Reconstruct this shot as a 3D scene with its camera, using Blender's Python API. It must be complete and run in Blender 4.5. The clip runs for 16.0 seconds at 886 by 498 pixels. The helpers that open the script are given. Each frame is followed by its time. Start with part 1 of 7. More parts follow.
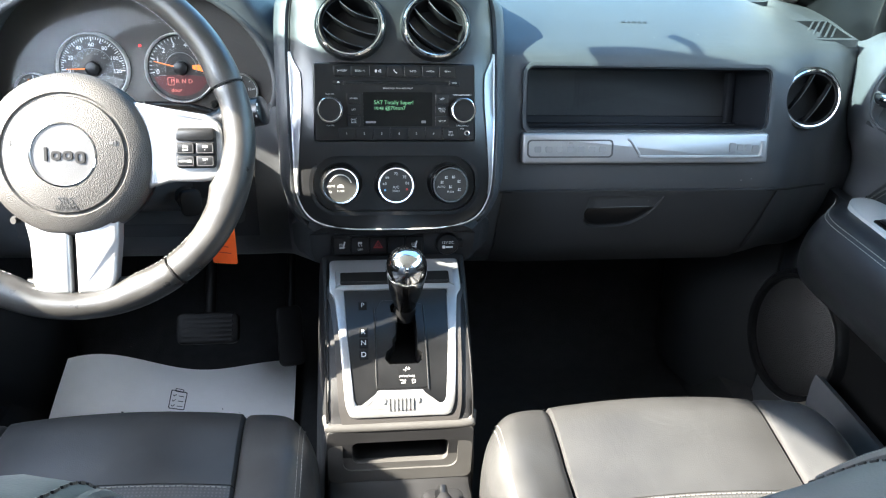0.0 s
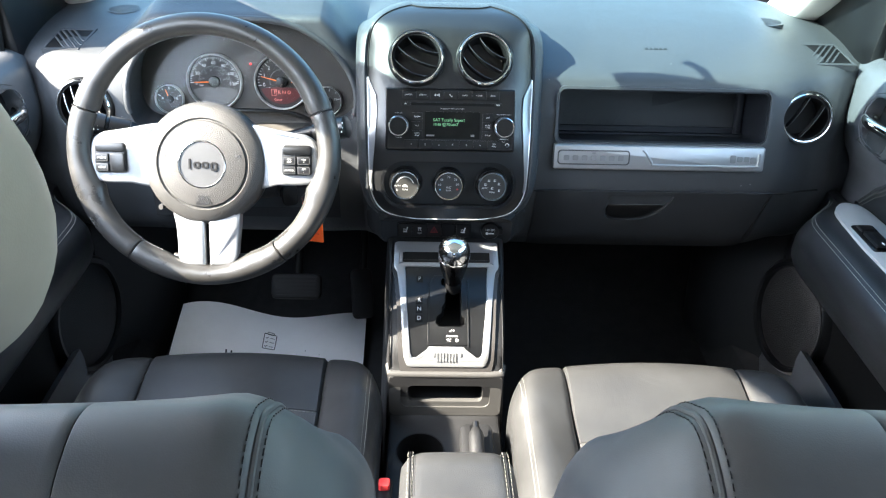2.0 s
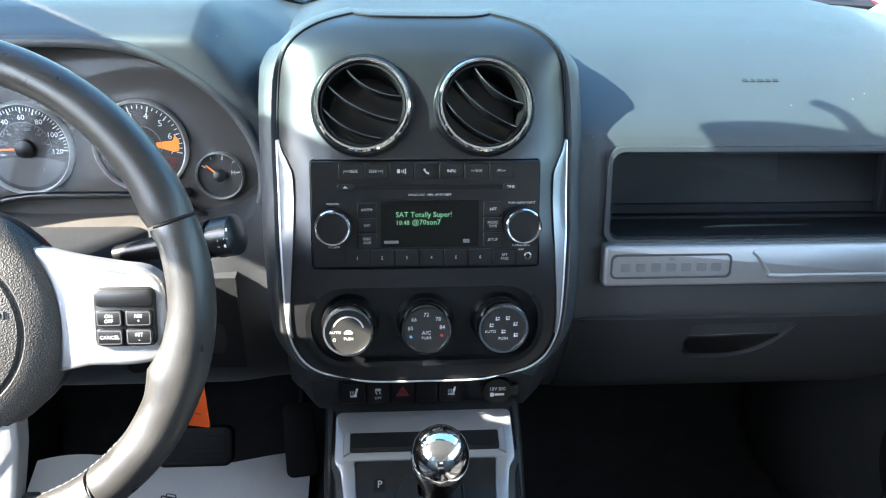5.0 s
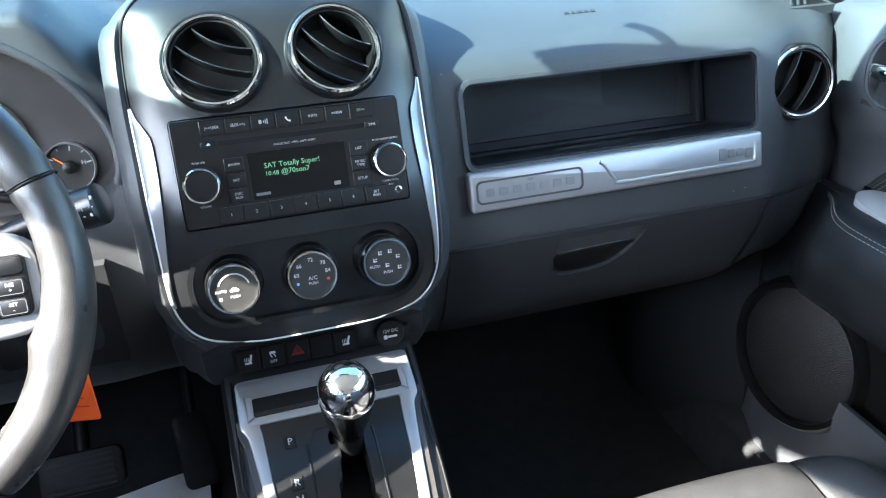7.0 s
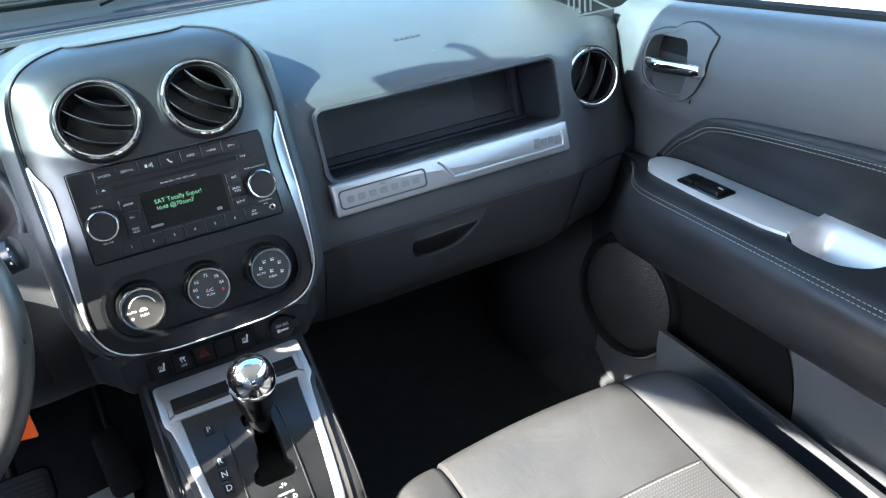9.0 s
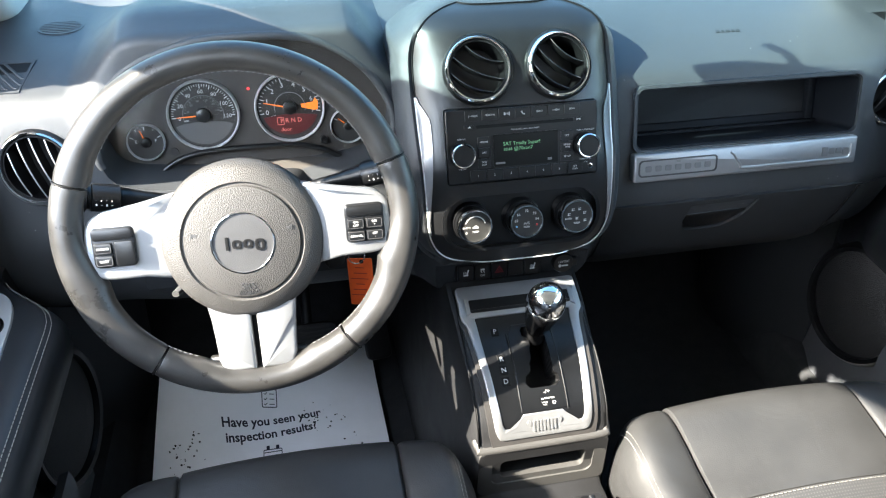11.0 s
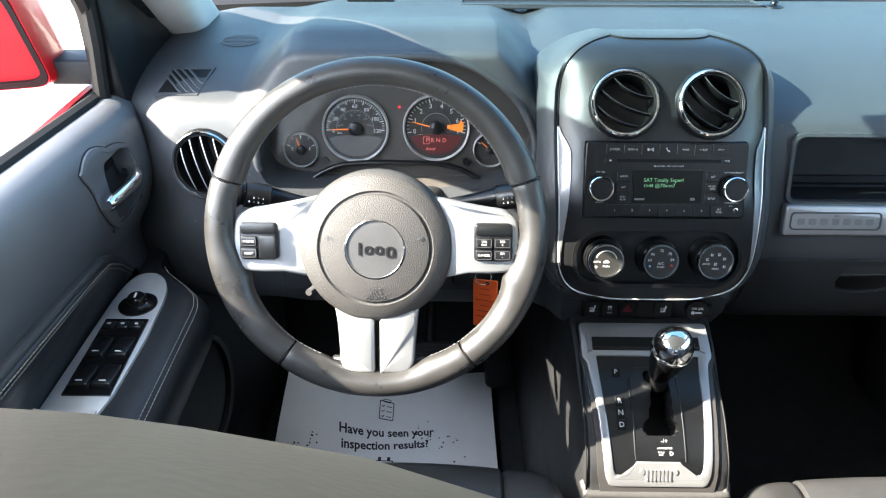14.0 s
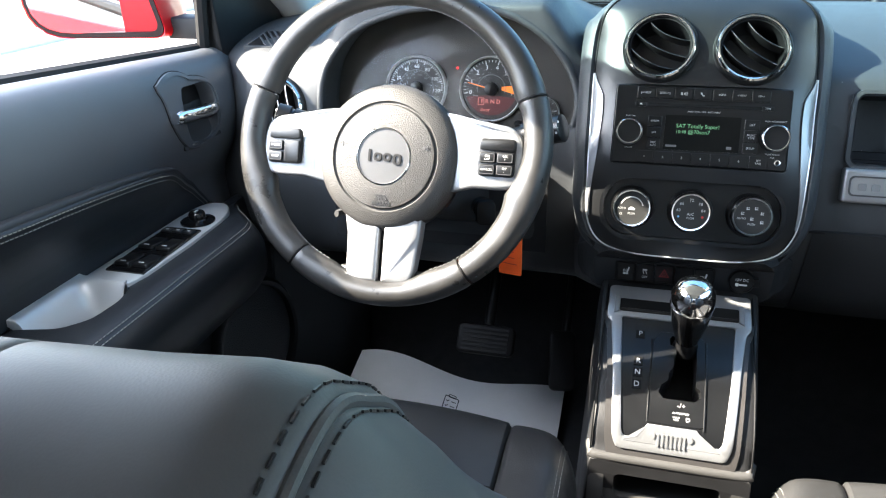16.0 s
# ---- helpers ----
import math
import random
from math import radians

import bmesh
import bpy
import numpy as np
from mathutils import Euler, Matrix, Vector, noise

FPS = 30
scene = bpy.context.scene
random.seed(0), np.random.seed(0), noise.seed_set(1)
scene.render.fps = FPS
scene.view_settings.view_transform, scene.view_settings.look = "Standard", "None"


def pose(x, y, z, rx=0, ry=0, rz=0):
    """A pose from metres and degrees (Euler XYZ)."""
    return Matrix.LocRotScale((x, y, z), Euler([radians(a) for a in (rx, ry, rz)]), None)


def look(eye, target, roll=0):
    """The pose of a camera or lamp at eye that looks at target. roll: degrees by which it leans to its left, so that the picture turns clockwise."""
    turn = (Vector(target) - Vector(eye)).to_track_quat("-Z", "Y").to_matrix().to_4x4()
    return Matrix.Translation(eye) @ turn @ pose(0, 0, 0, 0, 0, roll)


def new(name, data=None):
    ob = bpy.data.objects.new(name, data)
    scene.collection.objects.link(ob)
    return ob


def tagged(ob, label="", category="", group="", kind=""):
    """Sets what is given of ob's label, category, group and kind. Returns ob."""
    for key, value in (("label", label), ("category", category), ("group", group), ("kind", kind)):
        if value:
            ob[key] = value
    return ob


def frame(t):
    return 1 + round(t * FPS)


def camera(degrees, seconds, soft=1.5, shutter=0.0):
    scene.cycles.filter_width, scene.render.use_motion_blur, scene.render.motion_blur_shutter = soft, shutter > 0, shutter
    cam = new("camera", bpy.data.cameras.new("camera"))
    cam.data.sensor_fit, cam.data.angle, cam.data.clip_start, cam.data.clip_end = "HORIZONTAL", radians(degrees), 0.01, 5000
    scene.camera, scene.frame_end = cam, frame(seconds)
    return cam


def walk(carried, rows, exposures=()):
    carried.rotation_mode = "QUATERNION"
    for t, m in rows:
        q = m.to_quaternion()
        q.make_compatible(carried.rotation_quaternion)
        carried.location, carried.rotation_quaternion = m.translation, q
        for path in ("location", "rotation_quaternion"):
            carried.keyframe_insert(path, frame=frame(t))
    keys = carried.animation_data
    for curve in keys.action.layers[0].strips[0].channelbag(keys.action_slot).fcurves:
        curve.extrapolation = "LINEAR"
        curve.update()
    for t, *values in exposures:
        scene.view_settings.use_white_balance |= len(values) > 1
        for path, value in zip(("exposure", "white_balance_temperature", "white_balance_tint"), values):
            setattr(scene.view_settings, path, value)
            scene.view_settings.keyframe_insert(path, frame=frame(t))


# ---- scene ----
cam = camera(61.5, 16.0, soft=1.15)
METRES, EYE, TILT, LEAN, TURN = 1.9, 1.0, -28.0, -2.3, -6.5
ROWS = [
    (0.0, 0.0, 0.0, 0.0, 0.0, 0.0, -0.0),
    (0.5, 0.0098, -0.0531, 0.0137, 2.93, -1.15, -0.62),
    (1.0, 0.0179, -0.0877, 0.0257, 4.37, -2.41, -1.27),
    (1.5, 0.0201, -0.1166, 0.033, 5.13, -3.45, -1.77),
    (2.0, 0.024, -0.1306, 0.0359, 5.44, -4.2, -1.95),
    (2.5, 0.0263, -0.1353, 0.0373, 5.29, -4.52, -1.82),
    (3.0, 0.0241, -0.0836, 0.0592, 4.7, -4.18, -1.49),
    (3.5, 0.0144, 0.0056, 0.0855, 3.96, -3.36, -1.16),
    (6.0, -0.016, 0.1675, 0.0801, 0.88, -1.57, 1.41),
    (6.5, -0.0189, 0.1552, 0.0682, -3.14, -1.15, 4.34),
    (7.0, -0.0161, 0.1365, 0.053, -7.84, -1.08, 8.56),
    (7.5, -0.0099, 0.1199, 0.0438, -13.42, -1.49, 13.34),
    (8.0, -0.0053, 0.1035, 0.0401, -18.23, -2.41, 17.46),
    (10.5, -0.0897, -0.0145, 0.0939, -8.26, -6.98, 7.5),
    (11.0, -0.121, -0.0142, 0.098, -3.72, -7.72, 3.76),
    (11.5, -0.1431, -0.0158, 0.1, -0.09, -8.22, 1.48),
    (12.0, -0.1588, -0.0167, 0.0992, 1.82, -8.33, 0.25),
    (12.5, -0.1673, -0.0174, 0.0978, 2.82, -8.15, -0.32),
    (13.0, -0.1659, -0.0175, 0.0976, 3.75, -7.62, -0.6),
    (13.5, -0.1527, -0.0184, 0.0962, 5.09, -6.64, -0.84),
    (14.0, -0.1138, -0.0171, 0.0893, 7.55, -4.67, -1.42),
    (14.5, -0.0661, -0.0121, 0.0713, 10.9, -2.28, -2.38),
    (15.0, -0.0312, -0.0059, 0.0405, 15.52, 0.48, -4.04),
    (15.5, -0.0182, -0.0082, 0.0036, 18.8, 1.61, -5.74),
    (16.0, -0.0014, 0.0004, -0.0164, 21.24, 2.0, -6.95),
]
walk(cam, [(t, pose(-0.055, 0, EYE, TILT, LEAN, TURN) @ pose(METRES * x, METRES * y, METRES * z, 90 + pitch, roll, yaw)) for t, x, y, z, yaw, pitch, roll in ROWS], exposures=[(0.0, 4.06, 6300, 8), (3.5, 3.82, 6300, 8), (6.0, 3.84, 6050, 9), (7.0, 4.07, 5950, 9), (8.0, 4.23, 5950, 9), (10.5, 3.68, 6250, 8), (12.5, 3.50, 6400, 8), (16.0, 3.60, 6400, 9)])

# ---- light ----
SUN_DIR = Vector((-0.796, -0.169, 0.581)).normalized()
world = bpy.data.worlds.new("sky")
scene.world = world
world.use_nodes = True
wn = world.node_tree.nodes
sky = wn.new("ShaderNodeTexSky")
sky.sky_type = "NISHITA"
sky.sun_disc = False
sky.sun_elevation = math.asin(SUN_DIR.z)
sky.sun_rotation = math.atan2(SUN_DIR.x, SUN_DIR.y)
wn["Background"].inputs["Strength"].default_value = 0.12
world.node_tree.links.new(sky.outputs[0], wn["Background"].inputs["Color"])
sun = new("sun", bpy.data.lights.new("sun", "SUN"))
sun.data.energy = 4.6
sun.data.angle = radians(0.6)
sun.data.color = (1.0, 0.90, 0.75)
sun.matrix_world = look(SUN_DIR * 20, (0, 0, 0))


def window_light(name, c, target, w, h, power):
    """Fill lamp added at a side window, on top of the sky's own light."""
    a = new(name, bpy.data.lights.new(name, "AREA"))
    a.data.shape = "RECTANGLE"
    a.data.size, a.data.size_y, a.data.energy = w, h, power
    a.data.color = (0.82, 0.90, 1.0)
    a.matrix_world = look(c, target)


window_light("window_fill_left", (-0.80, 0.60, 1.00), (-0.36, 1.06, 0.05), 0.75, 0.36, 0.8)
window_light("window_fill_right", (0.80, 0.48, 1.00), (0.45, 0.85, 0.2), 0.95, 0.36, 0.22)
# added behind to lift the dark side of the driver backrest
window_light("window_fill_rear", (0.70, -0.55, 1.00), (-0.25, 0.10, 0.75), 0.80, 0.28, 0.35)


# ---- materials ----
def mat(name, col, rough=0.5, metal=0.0, grain=0.0, scale=400.0, mottle=0.0, mscale=6.0, coat=0.0, rvar=0.0, spec=0.5, kind="noise"):
    m = bpy.data.materials.new(name)
    m.use_nodes = True
    nt = m.node_tree
    n, l = nt.nodes, nt.links
    b = n["Principled BSDF"]
    b.inputs["Base Color"].default_value = (*col, 1)
    b.inputs["Roughness"].default_value = rough
    b.inputs["Metallic"].default_value = metal
    b.inputs["Specular IOR Level"].default_value = spec
    b.inputs["Coat Weight"].default_value = coat
    co = n.new("ShaderNodeTexCoord")
    if mottle or rvar:
        t = n.new("ShaderNodeTexNoise")
        t.inputs["Scale"].default_value = mscale
        t.inputs["Detail"].default_value = 8
        t.inputs["Roughness"].default_value = 0.65
        l.new(co.outputs["Object"], t.inputs["Vector"])
        if mottle:
            r = n.new("ShaderNodeMapRange")
            r.inputs["From Min"].default_value, r.inputs["From Max"].default_value = 0.3, 0.7
            r.inputs["To Min"].default_value, r.inputs["To Max"].default_value = 1 - mottle, 1 + mottle
            l.new(t.outputs["Fac"], r.inputs["Value"])
            x = n.new("ShaderNodeVectorMath")
            x.operation = "SCALE"
            x.inputs[0].default_value = col
            l.new(r.outputs[0], x.inputs["Scale"])
            l.new(x.outputs[0], b.inputs["Base Color"])
        if rvar:
            r2 = n.new("ShaderNodeMapRange")
            r2.inputs["From Min"].default_value, r2.inputs["From Max"].default_value = 0.3, 0.7
            r2.inputs["To Min"].default_value, r2.inputs["To Max"].default_value = rough - rvar, rough + rvar
            l.new(t.outputs["Fac"], r2.inputs["Value"])
            l.new(r2.outputs[0], b.inputs["Roughness"])
    if grain:
        if kind == "voronoi":
            g = n.new("ShaderNodeTexVoronoi")
            out = g.outputs["Distance"]
        else:
            g = n.new("ShaderNodeTexNoise")
            g.inputs["Detail"].default_value = 3
            out = g.outputs["Fac"]
        g.inputs["Scale"].default_value = scale
        l.new(co.outputs["Object"], g.inputs["Vector"])
        bp = n.new("ShaderNodeBump")
        bp.inputs["Strength"].default_value = grain
        bp.inputs["Distance"].default_value = 0.001
        l.new(out, bp.inputs["Height"])
        l.new(bp.outputs[0], b.inputs["Normal"])
    return m


def glow(name, col, strength):
    m = mat(name, col, 0.4)
    b = m.node_tree.nodes["Principled BSDF"]
    b.inputs["Emission Color"].default_value = (*col, 1)
    b.inputs["Emission Strength"].default_value = strength
    return m


def pane(name, col, ior, edge=0.7):
    """A thin pane: tinted and see-through, with a glossy reflection that grows at low angles."""
    m = bpy.data.materials.new(name)
    m.use_nodes = True
    n, l = m.node_tree.nodes, m.node_tree.links
    n.remove(n["Principled BSDF"])
    see, gloss, mix, fr = n.new("ShaderNodeBsdfTransparent"), n.new("ShaderNodeBsdfGlossy"), n.new("ShaderNodeMixShader"), n.new("ShaderNodeLayerWeight")
    see.inputs["Color"].default_value = (*col, 1)
    gloss.inputs["Roughness"].default_value = 0.02
    fr.inputs["Blend"].default_value = 0.12
    amount = n.new("ShaderNodeMath")
    amount.operation = "MULTIPLY_ADD"
    amount.inputs[1].default_value, amount.inputs[2].default_value = edge, (ior - 1) ** 2 / (ior + 1) ** 2
    l.new(fr.outputs["Facing"], amount.inputs[0])
    l.new(amount.outputs[0], mix.inputs["Fac"])
    l.new(see.outputs[0], mix.inputs[1])
    l.new(gloss.outputs[0], mix.inputs[2])
    l.new(mix.outputs[0], n["Material Output"].inputs["Surface"])
    return m


def creases(m, amount, scale):
    """Adds long soft wrinkles to a grained leather."""
    n, l = m.node_tree.nodes, m.node_tree.links
    co = n["Texture Coordinate"]
    t = n.new("ShaderNodeTexNoise")
    t.inputs["Scale"].default_value = scale
    t.inputs["Detail"].default_value = 4
    t.inputs["Distortion"].default_value = 1.2
    l.new(co.outputs["Object"], t.inputs["Vector"])
    old = n["Bump"]
    b = n.new("ShaderNodeBump")
    b.inputs["Strength"].default_value = amount
    b.inputs["Distance"].default_value = 0.006
    l.new(t.outputs["Fac"], b.inputs["Height"])
    l.new(b.outputs[0], old.inputs["Normal"])


DASH = mat("dash_vinyl", (0.036, 0.039, 0.043), 0.5, grain=0.28, scale=1500, mottle=0.12, mscale=9, rvar=0.05, kind="voronoi")


def dust(m, scale, size, col):
    """Scattered pale dust specks over a material's colour."""
    n, l = m.node_tree.nodes, m.node_tree.links
    b = n["Principled BSDF"]
    was = b.inputs["Base Color"].links[0].from_socket
    v = n.new("ShaderNodeTexVoronoi")
    v.inputs["Scale"].default_value = scale
    l.new(n["Texture Coordinate"].outputs["Object"], v.inputs["Vector"])
    r = n.new("ShaderNodeMapRange")
    r.inputs["From Min"].default_value, r.inputs["From Max"].default_value = size, size * 0.5
    l.new(v.outputs["Distance"], r.inputs["Value"])
    x = n.new("ShaderNodeMix")
    x.data_type = "RGBA"
    x.inputs["B"].default_value = (*col, 1)
    l.new(r.outputs[0], x.inputs["Factor"])
    l.new(was, x.inputs["A"])
    l.new(x.outputs["Result"], b.inputs["Base Color"])


dust(DASH, 42, 0.045, (0.30, 0.30, 0.28))
DOOR_VINYL = mat("door_vinyl", (0.058, 0.062, 0.070), 0.45, spec=0.65, grain=0.28, scale=1500, mottle=0.12, mscale=9, rvar=0.05, kind="voronoi")
DASH_LOW = mat("lower_dash_vinyl", (0.020, 0.0215, 0.024), 0.6, spec=0.35, grain=0.3, scale=1600, mottle=0.12, mscale=9, rvar=0.05, kind="voronoi")
SATIN = mat("satin_black_plastic", (0.0045, 0.0048, 0.0055), 0.33, spec=0.45, mottle=0.15, mscale=20, rvar=0.05, grain=0.05, scale=1500)
GREY_TRIM = mat("charcoal_plastic", (0.05, 0.05, 0.052), 0.48, grain=0.2, scale=1200, mottle=0.12, mscale=15, rvar=0.06)
PANEL = mat("satin_panel_plastic", (0.010, 0.0105, 0.0115), 0.36, spec=0.6, mottle=0.12, mscale=20, rvar=0.04, grain=0.04, scale=1500)
# seat leather coloured far paler: the headrest's sunlight is in it
HEADREST_LIT = mat("lit_headrest_leather", (0.25, 0.235, 0.205), 0.45, spec=0.5, grain=0.05, scale=900, mottle=0.12, mscale=12, rvar=0.05, kind="voronoi")
PEWTER = mat("pewter_plastic", (0.050, 0.047, 0.046), 0.36, 0.3, grain=0.05, scale=1500, mottle=0.08, mscale=20, rvar=0.05)
# console plastic made paler: the sun on the nose is in this colour
NOSE_LIT = mat("lit_console_plastic", (0.050, 0.0485, 0.047), 0.45, grain=0.15, scale=1300, mottle=0.10, mscale=15, rvar=0.05)
GLOSS = mat("gloss_black_plastic", (0.004, 0.004, 0.0045), 0.14, mottle=0.2, mscale=30, rvar=0.05)
BLACK = mat("matte_black_plastic", (0.003, 0.003, 0.0034), 0.55, spec=0.25, mottle=0.2, mscale=30)
SILVER = mat("satin_silver_paint", (0.345, 0.35, 0.36), 0.40, 0.7, mottle=0.05, mscale=12, rvar=0.05, grain=0.04, scale=2500)
CHROME = mat("chrome", (0.86, 0.87, 0.88), 0.09, 1.0, rvar=0.03, mscale=25)
BIN_PLASTIC = mat("bin_plastic", (0.008, 0.010, 0.014), 0.55, spec=0.22, grain=0.15, scale=900, mottle=0.1, mscale=12, rvar=0.05)
KNOB_FACE = mat("knob_face", (0.024, 0.024, 0.023), 0.34, spec=0.45, mottle=0.1, mscale=60, rvar=0.05, grain=0.05, scale=3000)
# the satin silver made paler: light on the door armrests is in it
ARM_SILVER_LIT = mat("lit_armrest_silver", (0.47, 0.48, 0.49), 0.38, 0.45, mottle=0.04, mscale=14, rvar=0.06, grain=0.04, scale=2500)
# seat leather darkened: the shade on the door armrests is in its colour
SHADE_LEATHER = mat("shade_leather", (0.016, 0.0175, 0.020), 0.36, spec=0.30, grain=0.12, scale=800, mottle=0.2, mscale=10, rvar=0.07, kind="voronoi")
LEATHER = mat("black_leather", (0.030, 0.0300, 0.0305), 0.37, spec=0.45, grain=0.12, scale=800, mottle=0.2, mscale=10, rvar=0.07, kind="voronoi")
WHEEL_LEATHER = mat("worn_wheel_leather", (0.028, 0.027, 0.026), 0.34, spec=0.6, grain=0.14, scale=1300, mottle=0.25, mscale=22, rvar=0.10, kind="voronoi")
HUB = mat("grained_airbag_cover", (0.048, 0.046, 0.044), 0.48, spec=0.35, grain=0.55, scale=800, mottle=0.12, mscale=14, rvar=0.05, kind="voronoi")
creases(LEATHER, 0.27, 9)
# seat leather made paler to put missing light on the backrests
BACK_LEATHER_LIT = mat("lit_backrest_leather", (0.062, 0.064, 0.068), 0.50, spec=0.35, grain=0.06, scale=900, mottle=0.15, mscale=10, rvar=0.06, kind="voronoi")
THREAD = mat("pale_grey_thread", (0.19, 0.186, 0.172), 0.7, mottle=0.1, mscale=40)
CARPET = mat("black_carpet", (0.017, 0.018, 0.020), 0.95, grain=1.0, scale=500, mottle=0.35, mscale=30)
PAPER = mat("white_paper", (0.84, 0.84, 0.85), 0.7, grain=0.08, scale=300, mottle=0.05, mscale=8)
INK = mat("dark_blue_ink", (0.01, 0.012, 0.025), 0.6, mottle=0.1, mscale=50)
WHITE_PRINT = mat("white_print", (0.52, 0.52, 0.52), 0.5, mottle=0.05, mscale=50)
ORANGE = mat("orange_plastic_tag", (0.95, 0.13, 0.02), 0.45, mottle=0.08, mscale=40, rvar=0.05)
RED_PAINT = mat("red_car_paint", (0.34, 0.008, 0.014), 0.35, spec=0.3, coat=0.25, mottle=0.04, mscale=10)
HEADLINER = mat("pale_grey_headliner", (0.58, 0.56, 0.52), 0.9, grain=0.4, scale=900, mottle=0.05, mscale=10)
RUBBER = mat("black_rubber", (0.004, 0.004, 0.0042), 0.7, spec=0.25, mottle=0.2, mscale=30)
CLUSTER = mat("cluster_plastic", (0.058, 0.053, 0.048), 0.55, spec=0.3, mottle=0.1, mscale=20, rvar=0.05)
DIAL = mat("charcoal_dial_face", (0.034, 0.033, 0.031), 0.5, spec=0.3, mottle=0.1, mscale=40)
DIAL_LOW = mat("grey_lower_dial", (0.085, 0.083, 0.080), 0.5, mottle=0.08, mscale=40)
DIAL_GREY = mat("grey_dial_ring", (0.16, 0.16, 0.165), 0.5, mottle=0.08, mscale=40)
GLASS = pane("window_glass", (0.43, 0.60, 0.63), 1.45)
LENS = pane("clear_lens", (0.93, 0.93, 0.93), 1.15, 0.05)
NEEDLE = glow("orange_needle", (1.0, 0.22, 0.02), 0.04)
RED_LCD = glow("red_lcd", (0.075, 0.010, 0.010), 0.012)
RED_TEXT = glow("red_lit_text", (0.8, 0.22, 0.18), 0.02)
GREEN_TEXT = glow("green_lit_text", (0.20, 0.45, 0.22), 0.016)
SCREEN = mat("dark_display", (0.003, 0.0035, 0.0035), 0.3, spec=0.25, mottle=0.1, mscale=30)
RING = mat("brushed_chrome", (0.80, 0.80, 0.80), 0.34, 0.55, rvar=0.05, mscale=25)
MIRROR = mat("mirror_glass", (0.9, 0.9, 0.9), 0.02, 1.0)
CONCRETE = mat("sunlit_concrete", (0.46, 0.44, 0.41), 0.9, grain=0.3, scale=40, mottle=0.2, mscale=0.7)
GRASS = mat("dry_grass", (0.12, 0.13, 0.05), 0.95, grain=0.5, scale=60, mottle=0.4, mscale=1.5)
RED_MARK = mat("red_print", (0.5, 0.03, 0.03), 0.5, mottle=0.1, mscale=50)
HAZARD = mat("dark_red_print", (0.16, 0.012, 0.016), 0.5, mottle=0.1, mscale=50)
BADGE = mat("brushed_badge_grey", (0.25, 0.255, 0.26), 0.35, 0.7, mottle=0.05, mscale=40)
PRIVACY = pane("privacy_glass", (0.14, 0.15, 0.15), 1.45)
SIDE_GLASS = pane("side_glass", (0.62, 0.72, 0.70), 1.45)
# console plastic darkened: the shade on its sides is in this colour
CONSOLE = mat("console_plastic", (0.014, 0.014, 0.015), 0.5, spec=0.35, grain=0.2, scale=1300, mottle=0.12, mscale=15, rvar=0.06)
BLUE_MARK = mat("blue_print", (0.2, 0.5, 0.8), 0.5, mottle=0.1, mscale=50)
BRICK = mat("tan_wall", (0.3, 0.22, 0.16), 0.9, grain=0.3, scale=30, mottle=0.15, mscale=2)


# ---- building helpers ----
def link(name, bm, material, parent=None, label="", m=None, smooth=True, angle=40):
    if m is not None:
        bm.transform(m)
    bmesh.ops.recalc_face_normals(bm, faces=bm.faces)
    me = bpy.data.meshes.new(name)
    bm.to_mesh(me)
    bm.free()
    me.materials.append(material)
    if smooth:
        me.polygons.foreach_set("use_smooth", [True] * len(me.polygons))
        me.set_sharp_from_angle(angle=radians(angle))
    ob = new(name, me)
    if parent is not None:
        ob.parent = parent
    if label:
        tagged(ob, label)
    return ob


def part(name, bm, material, parent, label="", m=None, smooth=True, angle=40):
    return link(name, bm, material, parent, label, m, smooth, angle)


def thing(name, label, category, place=(0, 0, 0), group="", kind=""):
    ob = new(name)
    ob.empty_display_size = 0.02
    ob.location = place
    tagged(ob, label, category, group, kind)
    bpy.context.view_layer.update()
    return ob


def under(parent, ob):
    """Parent ob, built in world coordinates, to a thing that stands elsewhere."""
    ob.parent = parent
    ob.matrix_parent_inverse = Matrix.Translation(parent.location).inverted()
    return ob


def plane(o, n, up=(0, 0, 1)):
    """A frame at o: u to the right, v up, w out along n."""
    n = Vector(n).normalized()
    u = Vector(up).cross(n).normalized()
    v = n.cross(u)
    return Matrix(((u.x, v.x, n.x, o[0]), (u.y, v.y, n.y, o[1]), (u.z, v.z, n.z, o[2]), (0, 0, 0, 1)))


def at(u, v, w=0.0):
    return Matrix.Translation((u, v, w))


def rrect(w, h, r, n=5, cx=0.0, cy=0.0):
    out = []
    for sx, sy, a0 in ((1, 1, 0), (-1, 1, 90), (-1, -1, 180), (1, -1, 270)):
        for i in range(n + 1):
            a = radians(a0 + 90 * i / n)
            out.append((cx + sx * (w / 2 - r) + r * math.cos(a), cy + sy * (h / 2 - r) + r * math.sin(a)))
    return out


def ring_pts(r, n=32, ry=None, cx=0.0, cy=0.0):
    return [(cx + r * math.cos(2 * math.pi * i / n), cy + (ry or r) * math.sin(2 * math.pi * i / n)) for i in range(n)]


